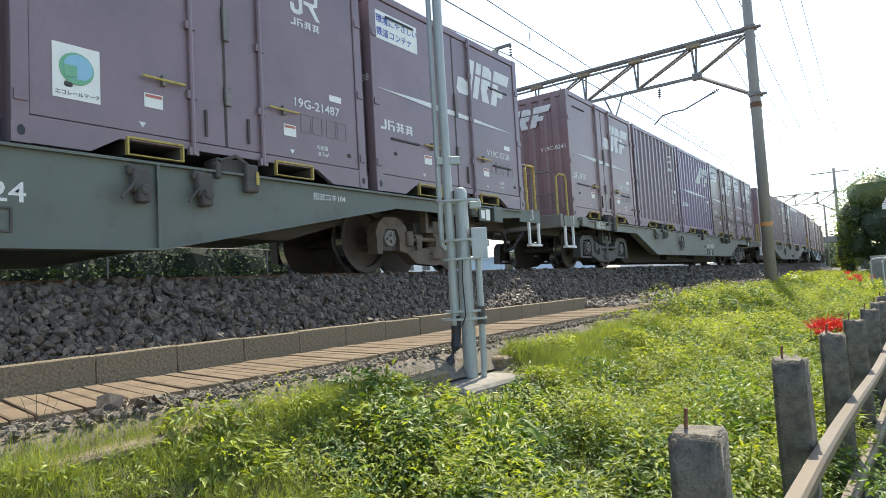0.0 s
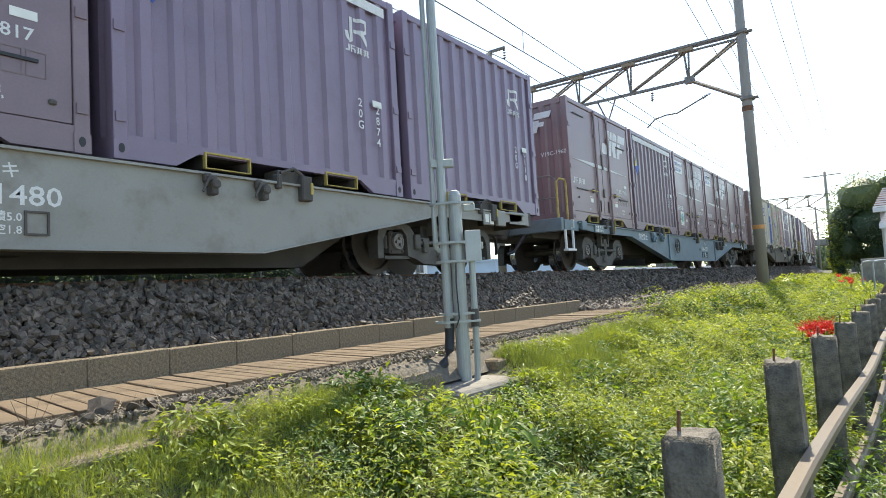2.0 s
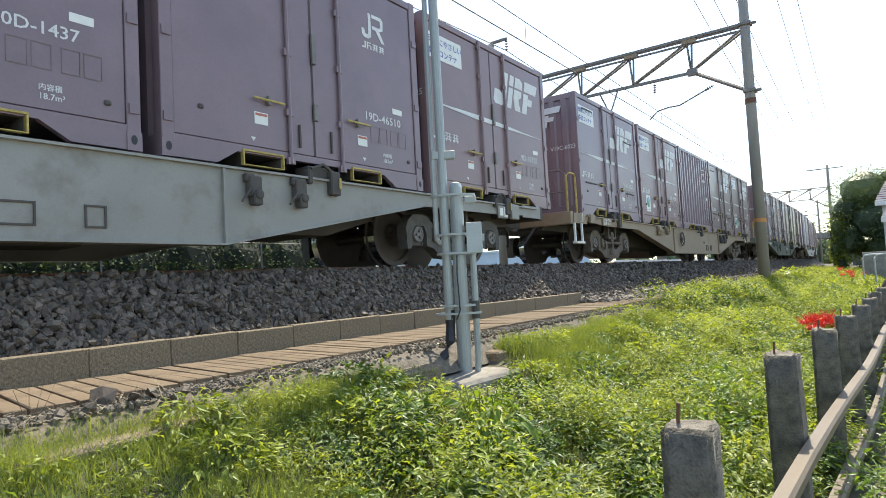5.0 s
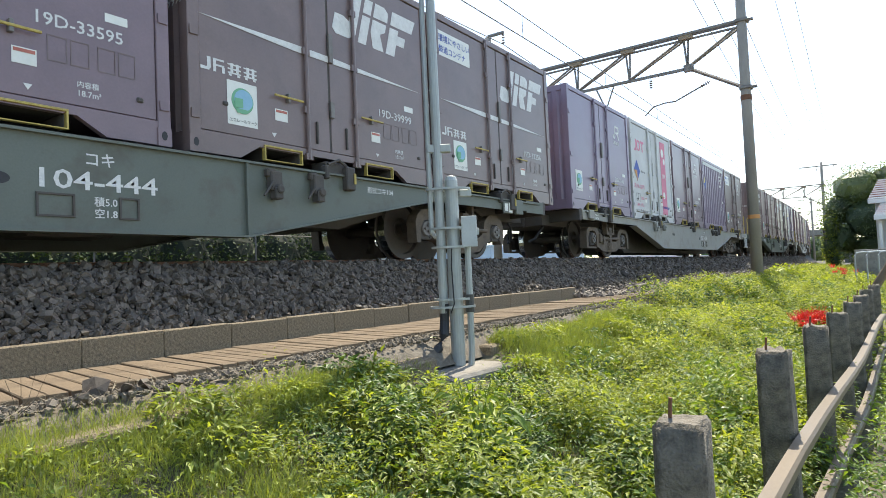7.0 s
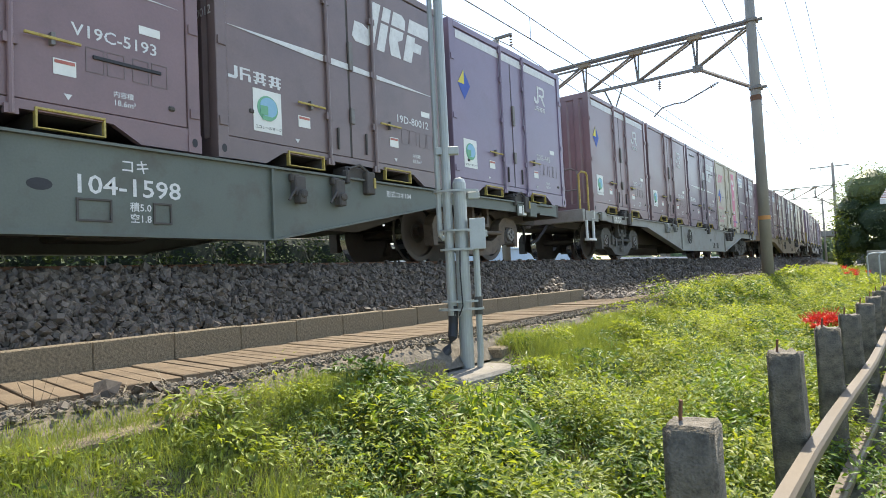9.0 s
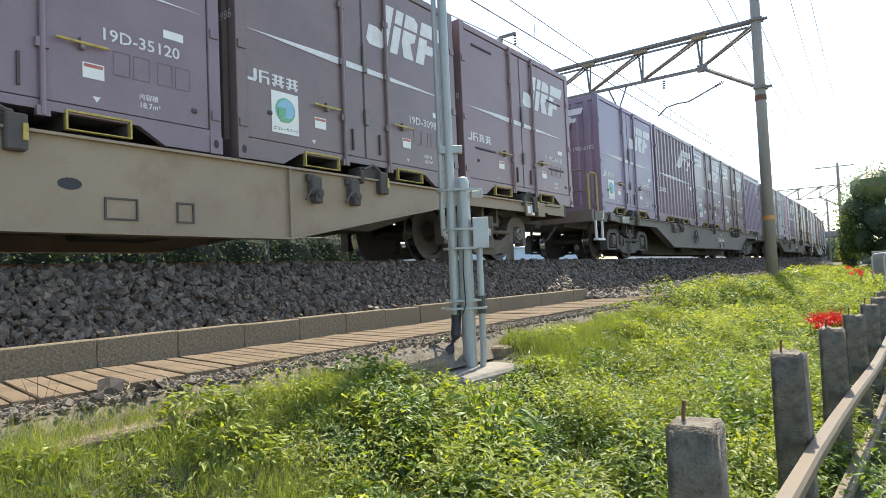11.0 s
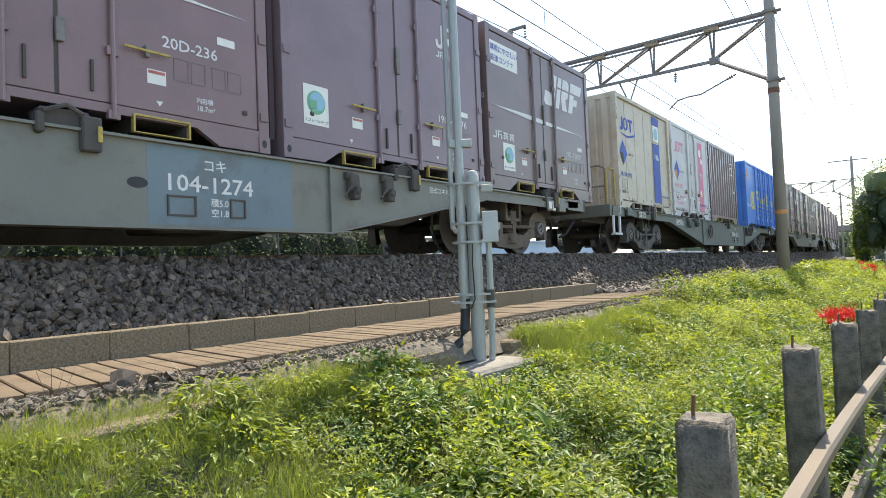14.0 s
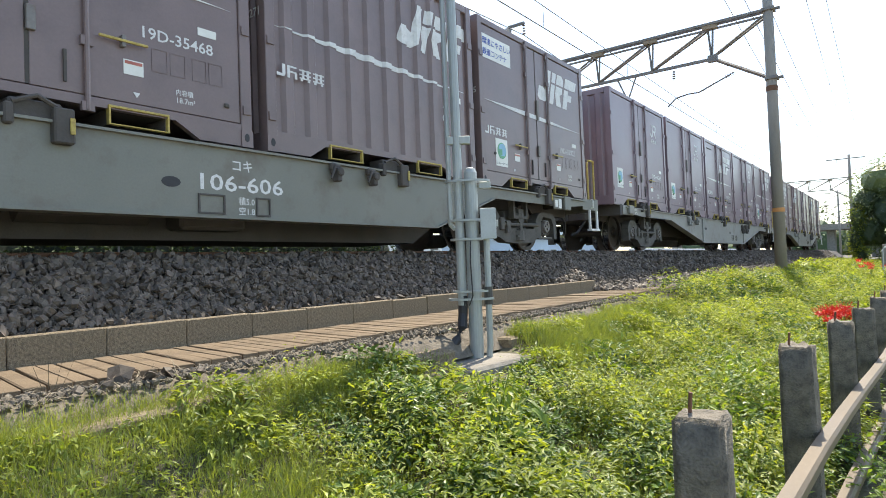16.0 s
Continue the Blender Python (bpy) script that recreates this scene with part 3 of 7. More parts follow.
def container(kind, mat, mark="", slogan=False, eco=False, diamond=False, tint="", vents=False):
    names = {"door": "side doors", "ribbed": "a ribbed side wall", "half": "ribs between flat panels", "plain": "shallow seams"}
    c = thing("freight_container", "%s freight container with %s" % (tint, names[kind]), "container", group="containers on the train")
    container_shell(c, mat, kind)
    cream = mat in (CREAM, WHITEC)
    trim_mat = mat if (cream or mark == "none") else YELLOW
    for x in (0.87, 2.34):
        rim, bm = fork_pocket(x, x + 0.49, trim_mat)
        part("fork_pocket", bm, rim, c, "" if cream else "yellow-edged fork pocket")
        part("pocket_recess", hollow(x + 0.017, x + 0.473, -1.2, -0.45, 0.024, 0.145), UNDER, c)
    for x in (0.10, 3.56):
        ring = [(x + 0.028 + 0.026 * math.cos(a), 0.085 + 0.04 * math.sin(a)) for a in (i * math.tau / 10 for i in range(10))]
        part("casting_slot", flat([ring], -1.2315), BLACKM, c)
    y = -1.2125
    if kind == "door":
        door_leaf(c, mat, 0.19, 1.785, 1.45, (1.0, 1.38), YELLOW)
        door_leaf(c, mat, 1.815, 3.53, 2.19, (2.27, 2.65), YELLOW)
        part("door_seal", boxes((1.785, 1.815, -1.2, -1.17, 0.22, 2.39)), UNDER, c)
        for z0, z1 in ((0.60, 0.78), (1.22, 1.55)):
            part("seam_lock", boxes((1.79, 1.85, -1.24, -1.208, z0, z1), bevel=0.004), GALV_DARK if not cream else mat, c)
        for x in (1.58, 2.03):
            part("grip", boxes((x, x + 0.02, -1.23, -1.208, 0.28, 0.52)), UNDER, c)
        for x in (1.03, 2.47):
            part("label_plate", flat([rect(x, x + 0.16, 0.44, 0.56)], y), STICKER, c)
            part("label_heading", flat([rect(x + 0.01, x + 0.15, 0.525, 0.55)], y - 0.003, 0.002), REDM, c)
        for x in (0.98, 2.54):
            part("warning_triangle", flat([[(x, 0.305), (x + 0.03, 0.26), (x + 0.06, 0.305)]], y), WHITE, c)
        for x, z in ((0.42, 0.47), (3.36, 0.33)):
            part("bolt", boxes((x, x + 0.06, -1.225, -1.2, z, z + 0.045), bevel=0.012), UNDER, c)
    if kind in ("ribbed", "half"):
        y = -1.2225
    if kind == "plain":
        y = -1.1835
    if vents and kind != "ribbed":
        for x, z in ((0.38, 0.66), (0.38, 2.2), (2.75, 0.62), (2.75, 1.85)) if kind != "half" else ((0.22, 0.60), (2.88, 1.68)):
            part("vent_slot", boxes((x, x + 0.55, y - 0.012, y + 0.004, z, z + 0.028), bevel=0.003), BLACKM, c)
    if not cream:
        if kind == "ribbed":
            part("number_plate_blank", flat([rect(3.17, 3.33, 1.06, 1.14)], y), STICKER, c)
        elif kind == "door":
            part("number_plate_blank", flat([rect(3.12, 3.30, 0.93, 1.0)], y), STICKER, c)
            part("record_frame", flat([o for x in (2.70, 2.86, 3.06, 3.22) for o in (rect(x, x + 0.008, 0.52, 0.70), rect(x + 0.13, x + 0.138, 0.52, 0.70), rect(x, x + 0.138, 0.70, 0.708), rect(x, x + 0.138, 0.512, 0.52))], y), BROWN, c)
            lettering("内容積", WHITE, c, 2.90, 0.36, 0.055, y)
            lettering("18.7m³" if not vents else "18.6m³", WHITE, c, 2.90, 0.29, 0.065, y)
        if mark == "slant":
            lx = {"door": 1.86, "ribbed": 2.05, "half": 1.25}[kind]
            part("company_mark", pressed(flat(logo_slanted(lx, 1.60, 1.40, 0.58), y), kind), WHITE, c)
            end = 3.42
            part("stripe", flat([[(0.17, 1.275), (1.3, 1.222), (1.9, 1.222), (end + 0.05, 1.237), (1.9, 1.290), (1.3, 1.295)]], y - 0.003, 0.002) if kind == "door" else pressed(flat([[(0.17, 1.275), (1.3, 1.222), (1.9, 1.222), (end + 0.05, 1.237), (1.9, 1.290), (1.3, 1.295)]], y), kind), WHITE, c)
            part("company_name", flat(name_bars(0.2, 0.77, 0.62, 0.125), -1.2115 if kind == "half" else y), WHITE, c)
        elif mark == "upright":
            lx = 2.62 if kind == "door" else 2.75
            part("company_mark", pressed(flat(logo_upright(lx, 1.78, 0.40, 0.32), y), kind), WHITE, c)
            part("company_name", flat(name_bars(lx, 1.65, 0.40, 0.085), y), WHITE, c)
            part("roof_edge_stripe", flat([rect(0.25, 3.46, 2.25, 2.37)], y), WHITE, c) if diamond else None
        if slogan:
            part("slogan_panel", flat([rect(0.17, 1.0, 1.90, 2.26)], y), STICKER, c, "white slogan panel with blue characters")
            lettering("環境にやさしい", BLUEM, c, 0.20, 2.115, 0.115, y - 0.003)
            lettering("鉄道コンテナ", BLUEM, c, 0.20, 1.955, 0.115, y - 0.003)
        if eco:
            ex, ez = (0.47, 0.31) if mark == "slant" else (0.34, 0.38)
            part("eco_sticker", flat([rect(ex, ex + 0.34, ez, ez + 0.42)], y), STICKER, c, "square white sticker with a blue and green disc")
            ring = [(ex + 0.17 + 0.125 * math.cos(a), ez + 0.24 + 0.125 * math.sin(a)) for a in (i * math.tau / 20 for i in range(20))]
            inner = [(ex + 0.18 + 0.105 * math.cos(a), ez + 0.25 + 0.1 * math.sin(a)) for a in (i * math.tau / 20 for i in range(20))]
            part("sticker_ring", flat([ring], y - 0.003, 0.002), GREENM, c)
            part("sticker_disc", flat([inner], y - 0.006, 0.002), CYANM, c)
            part("sticker_block", flat([rect(ex + 0.08, ex + 0.17, ez + 0.17, ez + 0.26), rect(ex + 0.10, ex + 0.21, ez + 0.12, ez + 0.16)], y - 0.009, 0.002), GREENM, c)
            lettering("エコレールマーク", BLACKM, c, ex + 0.015, ez + 0.03, 0.04, y - 0.003)
        if diamond:
            dx, dz = 0.42, 1.60
            part("hazard_diamond", flat([[(dx - 0.16, dz), (dx, dz - 0.22), (dx + 0.16, dz), (dx, dz + 0.22)]], y), BLUEM, c)
            part("hazard_corner", flat([[(dx - 0.16, dz), (dx, dz), (dx, dz + 0.22)]], y - 0.003, 0.002), YELLOWM, c)
    else:
        ink = PINKM if kind == "door" else BLUEM
        part("company_mark", flat([rect(0.38, 0.50, 1.72, 1.78), rect(0.48, 0.55, 1.74, 2.02), *oval_ring(0.70, 1.88, 0.15, 0.145, 0.07), rect(0.86, 1.14, 1.96, 2.02), rect(0.97, 1.04, 1.74, 1.96)], y), ink, c)
        if kind == "plain":
            part("swoosh", flat([[(0.35, 1.66), (0.8, 1.58), (1.25, 1.66), (1.28, 1.78), (1.2, 1.70), (0.8, 1.63)]], y), BLUEM, c)
            part("band", flat([rect(2.45, 2.94, 0.24, 1.70)], y - 0.008, 0.004), BLUEM, c, "broad blue band")
            part("emblem", flat([rect(2.50, 2.90, 1.76, 2.14)], y - 0.008, 0.004), STICKER, c)
            part("emblem_disc", flat([[(2.70 + 0.14 * math.cos(a), 1.95 + 0.15 * math.sin(a)) for a in (i * math.tau / 16 for i in range(16))]], y - 0.012, 0.003), CYANM, c)
            part("band_top", flat([rect(2.45, 2.94, 2.16, 2.36)], y - 0.008, 0.004), BLUEM, c)
            lettering("19A", WHITE, c, 2.52, 1.30, 0.20, y - 0.012)
            lettering("日本貨物鉄道輸送用", BLUEM, c, 2.98, 0.40, 0.065, y - 0.003)
        else:
            part("band", flat([rect(2.60, 3.06, 0.2, 2.26)], y - 0.003, 0.002), PINKM, c, "broad pink band")
            lettering("19A", WHITE, c, 2.66, 1.22, 0.2, y - 0.006)
            part("band_blossom", flat([[(2.83 + dx + r * math.cos(a), z + r * math.sin(a)) for a in (i * math.tau / 10 for i in range(10))] for dx, z, r in ((-0.05, 1.95, 0.12), (0.09, 1.72, 0.09), (-0.04, 0.75, 0.1))], y - 0.007, 0.003), STICKER, c)
            lettering("日本貨物鉄道輸送用", BLUEM, c, 2.62, 0.38, 0.075, y - 0.009)
        dx, dz = 0.50, 1.22
        part("hazard_diamond", flat([[(dx - 0.24, dz), (dx, dz - 0.27), (dx + 0.24, dz), (dx, dz + 0.27)]], y), BLUEM, c)
        part("hazard_corner", flat([[(dx - 0.24, dz), (dx, dz - 0.27), (dx, dz)]], y - 0.003, 0.002), ORANGEM if kind == "door" else BLACKM, c)
        lettering("全幅W=2485", BLACKM, c, 0.80, 1.20, 0.06, y)
        if kind == "door":
            lettering("総重量 6.7t", PINKM, c, 0.70, 0.50, 0.075, y)
            lettering("下部吊上げ禁止", PINKM, c, 0.30, 0.315, 0.095, y)
        else:
            lettering("総重量 6.8t", BLACKM, c, 0.34, 0.34, 0.075, y)
        part("record_frame", flat([o for o in (rect(0.36, 0.368, 0.44, 0.64), rect(0.66, 0.668, 0.44, 0.64), rect(0.36, 0.668, 0.632, 0.64), rect(0.36, 0.668, 0.44, 0.448), rect(0.51, 0.518, 0.44, 0.64))], y), GALV_DARK, c)
        part("rust_streak", flat([[(0.25, 0.19), (0.6, 0.17), (0.9, 0.19), (1.4, 0.165), (1.45, 0.15), (0.25, 0.15)], [(2.2, 0.18), (2.9, 0.17), (3.4, 0.19), (3.4, 0.15), (2.2, 0.15)]], -1.2225), BOGIE_RUST, c)
        wear = random.Random(11)
        drips = []
        for _ in range(26):
            x, z = (wear.choice((0.14, 3.58)) + wear.uniform(-0.05, 0.05), wear.uniform(0.2, 2.3)) if wear.random() < 0.4 else (wear.uniform(0.2, 3.5), wear.uniform(0.2, 0.26))
            w, h = wear.uniform(0.006, 0.02), wear.uniform(0.02, 0.10)
            drips.append([(x - w, z), (x - w * 0.3, z - h), (x + w * 0.4, z - h * 0.8), (x + w, z), (x + w * 0.5, z + w)])
        part("rust_drip", flat(drips, -1.2265), RAILSTEEL, c)
    if not cream and mark == "slant":
        part("end_mark", fix_end(logo_slanted(0, 0, 1.15, 0.40), 0.066, 0.35, 1.86), WHITE, c)
    if cream:
        part("end_door_rod", rods_end((-0.75, -0.25, 0.25, 0.75)), mat, c)
    if kind == "half":
        for y0, y1 in ((-1.08, -0.01), (0.01, 1.08)):
            part("end_door", boxes((0.062, 0.10, y0, y1, 0.21, 2.37), bevel=0.004), mat, c)
        part("end_door_rod", rods_end((-0.04,)), UNDER, c)
        part("end_handle", boxes((0.03, 0.05, -0.32, 0.05, 1.05, 1.08), bevel=0.004), YELLOW, c, "worn yellow handle on the end door")
        part("end_label", fix_end([rect(0.30, 0.44, 0.62, 0.70), rect(0.30, 0.44, 0.86, 0.94), rect(0.28, 0.42, 1.35, 1.45)], 0.06, -0.55, 0.0), STICKER, c)
    return c


def numbered(c, kind, mat, number, mark):
    """The container's own number on its side and end."""
    y = {"door": -1.2125, "ribbed": -1.2225, "half": -1.2125, "plain": -1.1835}[kind]
    if mat in (CREAM, WHITEC):
        if kind == "door":
            lettering(number, PINKM, c, 0.17, 0.77, 0.15, y, 1.0)
        else:
            lettering(number, BLUEM, c, 0.26, 0.70, 0.145, y, 1.0)
        return
    a, _, b = number.partition("-")
    if kind == "ribbed":
        lettering(a, WHITE, c, 2.95, 1.02, 0.14, y, stack=True)
        lettering(b, WHITE, c, 3.25, 0.98, 0.14, y, stack=True)
    elif kind == "half":
        lettering(a, WHITE, c, 2.93, 1.02, 0.13, y, stack=True)
        lettering(b, WHITE, c, 3.08, 1.02, 0.13, y, stack=True)
    else:
        lettering(number, WHITE, c, 2.60, 0.775, 0.135, y, 1.08)
    lettering(number, WHITE, c, -0.62 if mark == "slant" else 0.55, 1.35, 0.12, 0.066, face="end", stack=(mark != "slant"))


def fix_end(outlines, x, y0, z0):
    """Flat shapes on the end wall that faces -x."""
    bm = bmesh.new()
    for o in outlines:
        a = [bm.verts.new((x, y0 - u, z0 + v)) for u, v in o]
        b = [bm.verts.new((x + 0.002, y0 - u, z0 + v)) for u, v in o]
        bm.faces.new(a)
        bm.faces.new(b[::-1])
        for i in range(len(o)):
            bm.faces.new((a[i], b[i], b[(i + 1) % len(o)], a[(i + 1) % len(o)]))
    return fix(bm)


def rods_end(places):
    bm = bmesh.new()
    for y in places:
        tube(bm, [(0.055, y, 0.1), (0.055, y, 2.42)], 0.02, 6)
        box(bm, 0.03, 0.07, y - 0.05, y + 0.2, 0.9, 0.94)
    return bm


def liner_container():
    """The long blue container."""
    L = 6.0
    c = thing("freight_container", "bright blue long steel freight container with yellow arrows and locking rods", "container", group="containers on the train")
    container_shell(c, BLUEC, "flat", L)
    y = -1.205
    part("side_panel", boxes((0.19, 1.6, -1.204, -1.17, 0.22, 2.39), bevel=0.004), BLUEC, c)
    for x0, x1 in ((1.62, 2.60), (2.62, 3.60), (3.62, 4.60), (4.62, 5.80)):
        d = part("door", boxes((x0, x1, -1.204, -1.17, 0.22, 2.39), bevel=0.004), BLUEC, c)
        bm = bmesh.new()
        for x in (x0 + 0.18, x1 - 0.18):
            tube(bm, [(x, -1.235, 0.10), (x, -1.235, 2.44)], 0.021, 8)
            for z in (0.13, 0.8, 1.6, 2.35):
                box(bm, x - 0.045, x + 0.045, -1.245, -1.2, z - 0.035, z + 0.035)
        part("lock_rod", bm, BLUEC, d)
        part("handle", boxes((x0 + 0.15, x0 + 0.50, -1.262, -1.238, 0.66, 0.69), (x0 + 0.40, x0 + 0.75, -1.262, -1.238, 0.50, 0.53), bevel=0.003), YELLOW, d, "worn yellow locking handle")
        part("label_plate", flat([rect(x0 + 0.40, x0 + 0.56, 0.33, 0.44)], -1.2085), STICKER, c)
    part("door_seal", boxes(*[(x, x + 0.02, -1.198, -1.17, 0.22, 2.39) for x in (1.60, 2.60, 3.60, 4.60)]), UNDER, c)
    part("arrow", flat([[(1.05 + i * 0.24, 1.40), (1.20 + i * 0.24, 1.40), (0.98 + i * 0.24, 1.05), (1.20 + i * 0.24, 0.70), (1.05 + i * 0.24, 0.70), (0.83 + i * 0.24, 1.05)] for i in range(3)], y - 0.004), YELLOWM, c)
    part("company_name", flat([rect(2.0, 2.12, 0.95, 1.5), rect(2.12, 2.5, 1.38, 1.5), rect(2.12, 2.4, 1.16, 1.26), *[rect(2.7 + i * 0.22, 2.84 + i * 0.22, 1.02, 1.26) for i in range(5)], rect(4.1, 4.24, 0.95, 1.5), rect(4.24, 4.6, 0.95, 1.06), *[rect(4.75 + i * 0.22, 4.89 + i * 0.22, 1.02, 1.26) for i in range(4)]], -1.2125), YELLOWM, c)
    part("stripe", flat([rect(1.95, 5.6, 0.84, 0.88)], -1.2125), YELLOWM, c)
    part("hazard_diamond", flat([[(0.30, 1.95), (0.48, 1.7), (0.66, 1.95), (0.48, 2.2)]], y - 0.004), ORANGEM, c)
    lettering("U32A-5021", WHITE, c, 0.26, 0.78, 0.15, y - 0.004, 1.0)
    part("operator_plate", flat([rect(4.9, 5.7, 0.06, 0.15)], -1.2225), STICKER, c)
    lettering("日本貨物鉄道輸送用", BLUEM, c, 4.92, 0.08, 0.075, -1.2255)
    for x in (1.5, 3.8):
        rim, bm = fork_pocket(x, x + 0.7, BLUEC)
        part("fork_pocket", bm, rim, c)
        part("pocket_recess", hollow(x + 0.017, x + 0.683, -1.2, -0.45, 0.024, 0.145), UNDER, c)

    part("end_name", fix_end([rect(0, 0.10, 0, 0.5), rect(0.10, 0.40, 0.4, 0.5), rect(0.10, 0.3, 0.2, 0.29), rect(0.55, 0.63, 0, 0.3), rect(-0.1, 0.9, -0.12, -0.08)], 0.066, 0.9, 1.55), YELLOWM, c)
    return c


WHEEL_R = 0.43


def wheelset(bogie, x):
    """Two wheels on an axle; turns with the train's way."""
    bm = lathe(bmesh.new(), [(-0.62, 0.07), (0.62, 0.07)], sides=12)
    for s in (-1, 1):
        y = 0.545 * s
        lathe(bm, [(y - 0.03 * s - 0.02, 0.11), (y - 0.02, 0.16), (y - 0.004, 0.35), (y - 0.06, 0.36), (y - 0.065, 0.425), (y + 0.045, 0.43), (y + 0.065, 0.412), (y + 0.065, 0.36), (y + 0.012, 0.35), (y + 0.025, 0.16), (y + 0.06, 0.11)], sides=36)
        lathe(bm, [(y - 0.075 * s - 0.012, 0.30), (y - 0.075 * s - 0.012, 0.455), (y - 0.075 * s + 0.012, 0.455), (y - 0.075 * s + 0.012, 0.30)], sides=36)
    for f in bm.faces:
        c = f.calc_center_median()
        if math.hypot(c.x, c.z) > 0.41 and abs(f.normal.y) < 0.6:
            f.material_index = 1
    ob = part("wheelset", bm, WHEEL, bogie, "dark steel wheels with bright treads", at=pose(x, 0, -0.95 + WHEEL_R))
    ob.data.materials.append(TREAD)
    return ob


def bogie_set(wagon, x, mat, closed=False):
    """A two-axle bogie: cast side frames, axle boxes, bolster, springs, wheelsets."""
    b = part("bogie", boxes((-0.28, 0.28, -0.9, 0.9, -0.52, -0.30), (-0.9, 0.9, -0.12, 0.12, -0.42, -0.34), bevel=0.02), UNDER, wagon, "grey dusty two-axle bogie", at=pose(x, 0, 0))
    for s in (-1, 1):
        bm = bmesh.new()
        y0, y1 = (-1.02, -0.86) if s < 0 else (0.86, 1.02)
        if closed:
            half = [(0.0, -0.60), (0.48, -0.60), (0.55, -0.52), (0.59, -0.43), (0.67, -0.34), (0.79, -0.30), (1.19, -0.31), (1.30, -0.40), (1.33, -0.50), (1.33, -0.76), (1.23, -0.76), (1.22, -0.52), (1.14, -0.40), (0.85, -0.38), (0.76, -0.46), (0.74, -0.73), (0.60, -0.76), (0.42, -0.83), (0.0, -0.85)]
        else:
            half = [(0.0, -0.66), (0.36, -0.66), (0.50, -0.60), (0.57, -0.50), (0.60, -0.39), (0.70, -0.30), (0.80, -0.27), (1.03, -0.28), (1.13, -0.36), (1.18, -0.46), (1.165, -0.74), (1.075, -0.74), (1.06, -0.53), (0.99, -0.43), (0.80, -0.425), (0.745, -0.53), (0.74, -0.70), (0.60, -0.73), (0.42, -0.86), (0.0, -0.89)]
        slab(bm, half, y0, y1)
        slab(bm, [(-u, v) for u, v in half], y0, y1)
        bmesh.ops.remove_doubles(bm, verts=bm.verts[:], dist=0.0005)
        fix(bm)
        part("side_frame", bm, mat, b)
        coils = [(-0.80, 0.05), (-0.80, 0.15), (-0.64, 0.15)]
        for k in range(6):
            coils += [(-0.635 + k * 0.03, 0.105), (-0.62 + k * 0.03, 0.125)]
        bm = lathe(bmesh.new(), coils + [(-0.455, 0.10), (-0.45, 0.15), (-0.36, 0.15), (-0.36, 0.05)], "z", 12, (0, (y0 + y1) / 2, 0))
        part("bolster_spring", bm, mat, b)
        for u in (-0.94, 0.94):
            ym = y0 - 0.02 if s < 0 else y1 + 0.02
            ya, yb = (y0 + 0.025, y1) if s < 0 else (y0, y1 - 0.025)
            bm = boxes((u - 0.135, u + 0.135, ya, yb, -0.70, -0.42), (u - 0.19, u - 0.135, ya + 0.03, yb - 0.03, -0.64, -0.46), (u + 0.135, u + 0.19, ya + 0.03, yb - 0.03, -0.64, -0.46), bevel=0.015)
            for du in (-0.105, 0.105):
                for dz in (-0.665, -0.455):
                    lathe(bm, [(min(ya, yb) - 0.018, 0.018), (max(ya, yb) + 0.018, 0.018)], "y", 6, (u + du, 0, dz))
            part("axle_box", bm, UNDER, b)
            if closed:
                part("tie_bar", boxes((u - 0.235, u + 0.26, y0 + 0.03, y1 - 0.03, -0.765, -0.725)), mat, b)
            prof = [(ym - 0.012 * s, 0.05), (ym - 0.012 * s, 0.078), (ym, 0.082), (ym, 0.10), (ym - 0.02 * s, 0.108), (ym - 0.1 * s, 0.11)]
            bm = lathe(bmesh.new(), prof, "y", 20, (u, 0, -0.545))
            for k in range(3):
                a = k * math.tau / 3 + u
                lathe(bm, [(min(ym - 0.015 * s, ym + 0.016 * s), 0.02), (max(ym - 0.015 * s, ym + 0.016 * s), 0.02)], "y", 6, (u + 0.045 * math.cos(a), 0, -0.545 + 0.045 * math.sin(a)))
            part("axle_cap", bm, GALV_DARK, b, "round bolted axle-box cover")
        # brake rigging
        bm = boxes((-0.52, -0.28, y0 - 0.02, y0 + 0.05, -0.58, -0.48), (0.30, 0.56, y0 - 0.02, y0 + 0.05, -0.56, -0.50), (-0.62, -0.50, y0 - 0.04, y0 + 0.05, -0.64, -0.44), bevel=0.012)
        tube(bm, [(-0.6, y0 - 0.01, -0.55), (0.62, y0 - 0.01, -0.53)], 0.03, 8)
        part("brake_rod", bm, mat, b)
        bm = bmesh.new()
        slab(bm, [(-0.24, -0.16), (-0.18, -0.16), (-0.18, -0.40), (-0.08, -0.40), (-0.08, -0.29), (0.08, -0.29), (0.08, -0.40), (0.17, -0.40), (0.17, -0.16), (0.23, -0.16), (0.23, -0.45), (0.08, -0.45), (0.08, -0.50), (0.05, -0.50), (0.05, -0.715), (0.13, -0.715), (0.13, -0.745), (-0.12, -0.745), (-0.12, -0.715), (-0.04, -0.715), (-0.04, -0.50), (-0.08, -0.50), (-0.08, -0.45), (-0.24, -0.45)], y0 - 0.045, y0 + 0.05)
        fix(bm)
        part("bolster_anchor", bm, mat, b)
        bm = bmesh.new()
        slab(bm, [(-0.47, -0.50), (-0.36, -0.50), (-0.345, -0.60), (-0.36, -0.68), (-0.45, -0.68), (-0.45, -0.60)], y0 - 0.05, y0 - 0.02)
        part("hanging_link", fix(bm), mat, b)
    wheelset(b, -0.94)
    wheelset(b, 0.94)
    return b


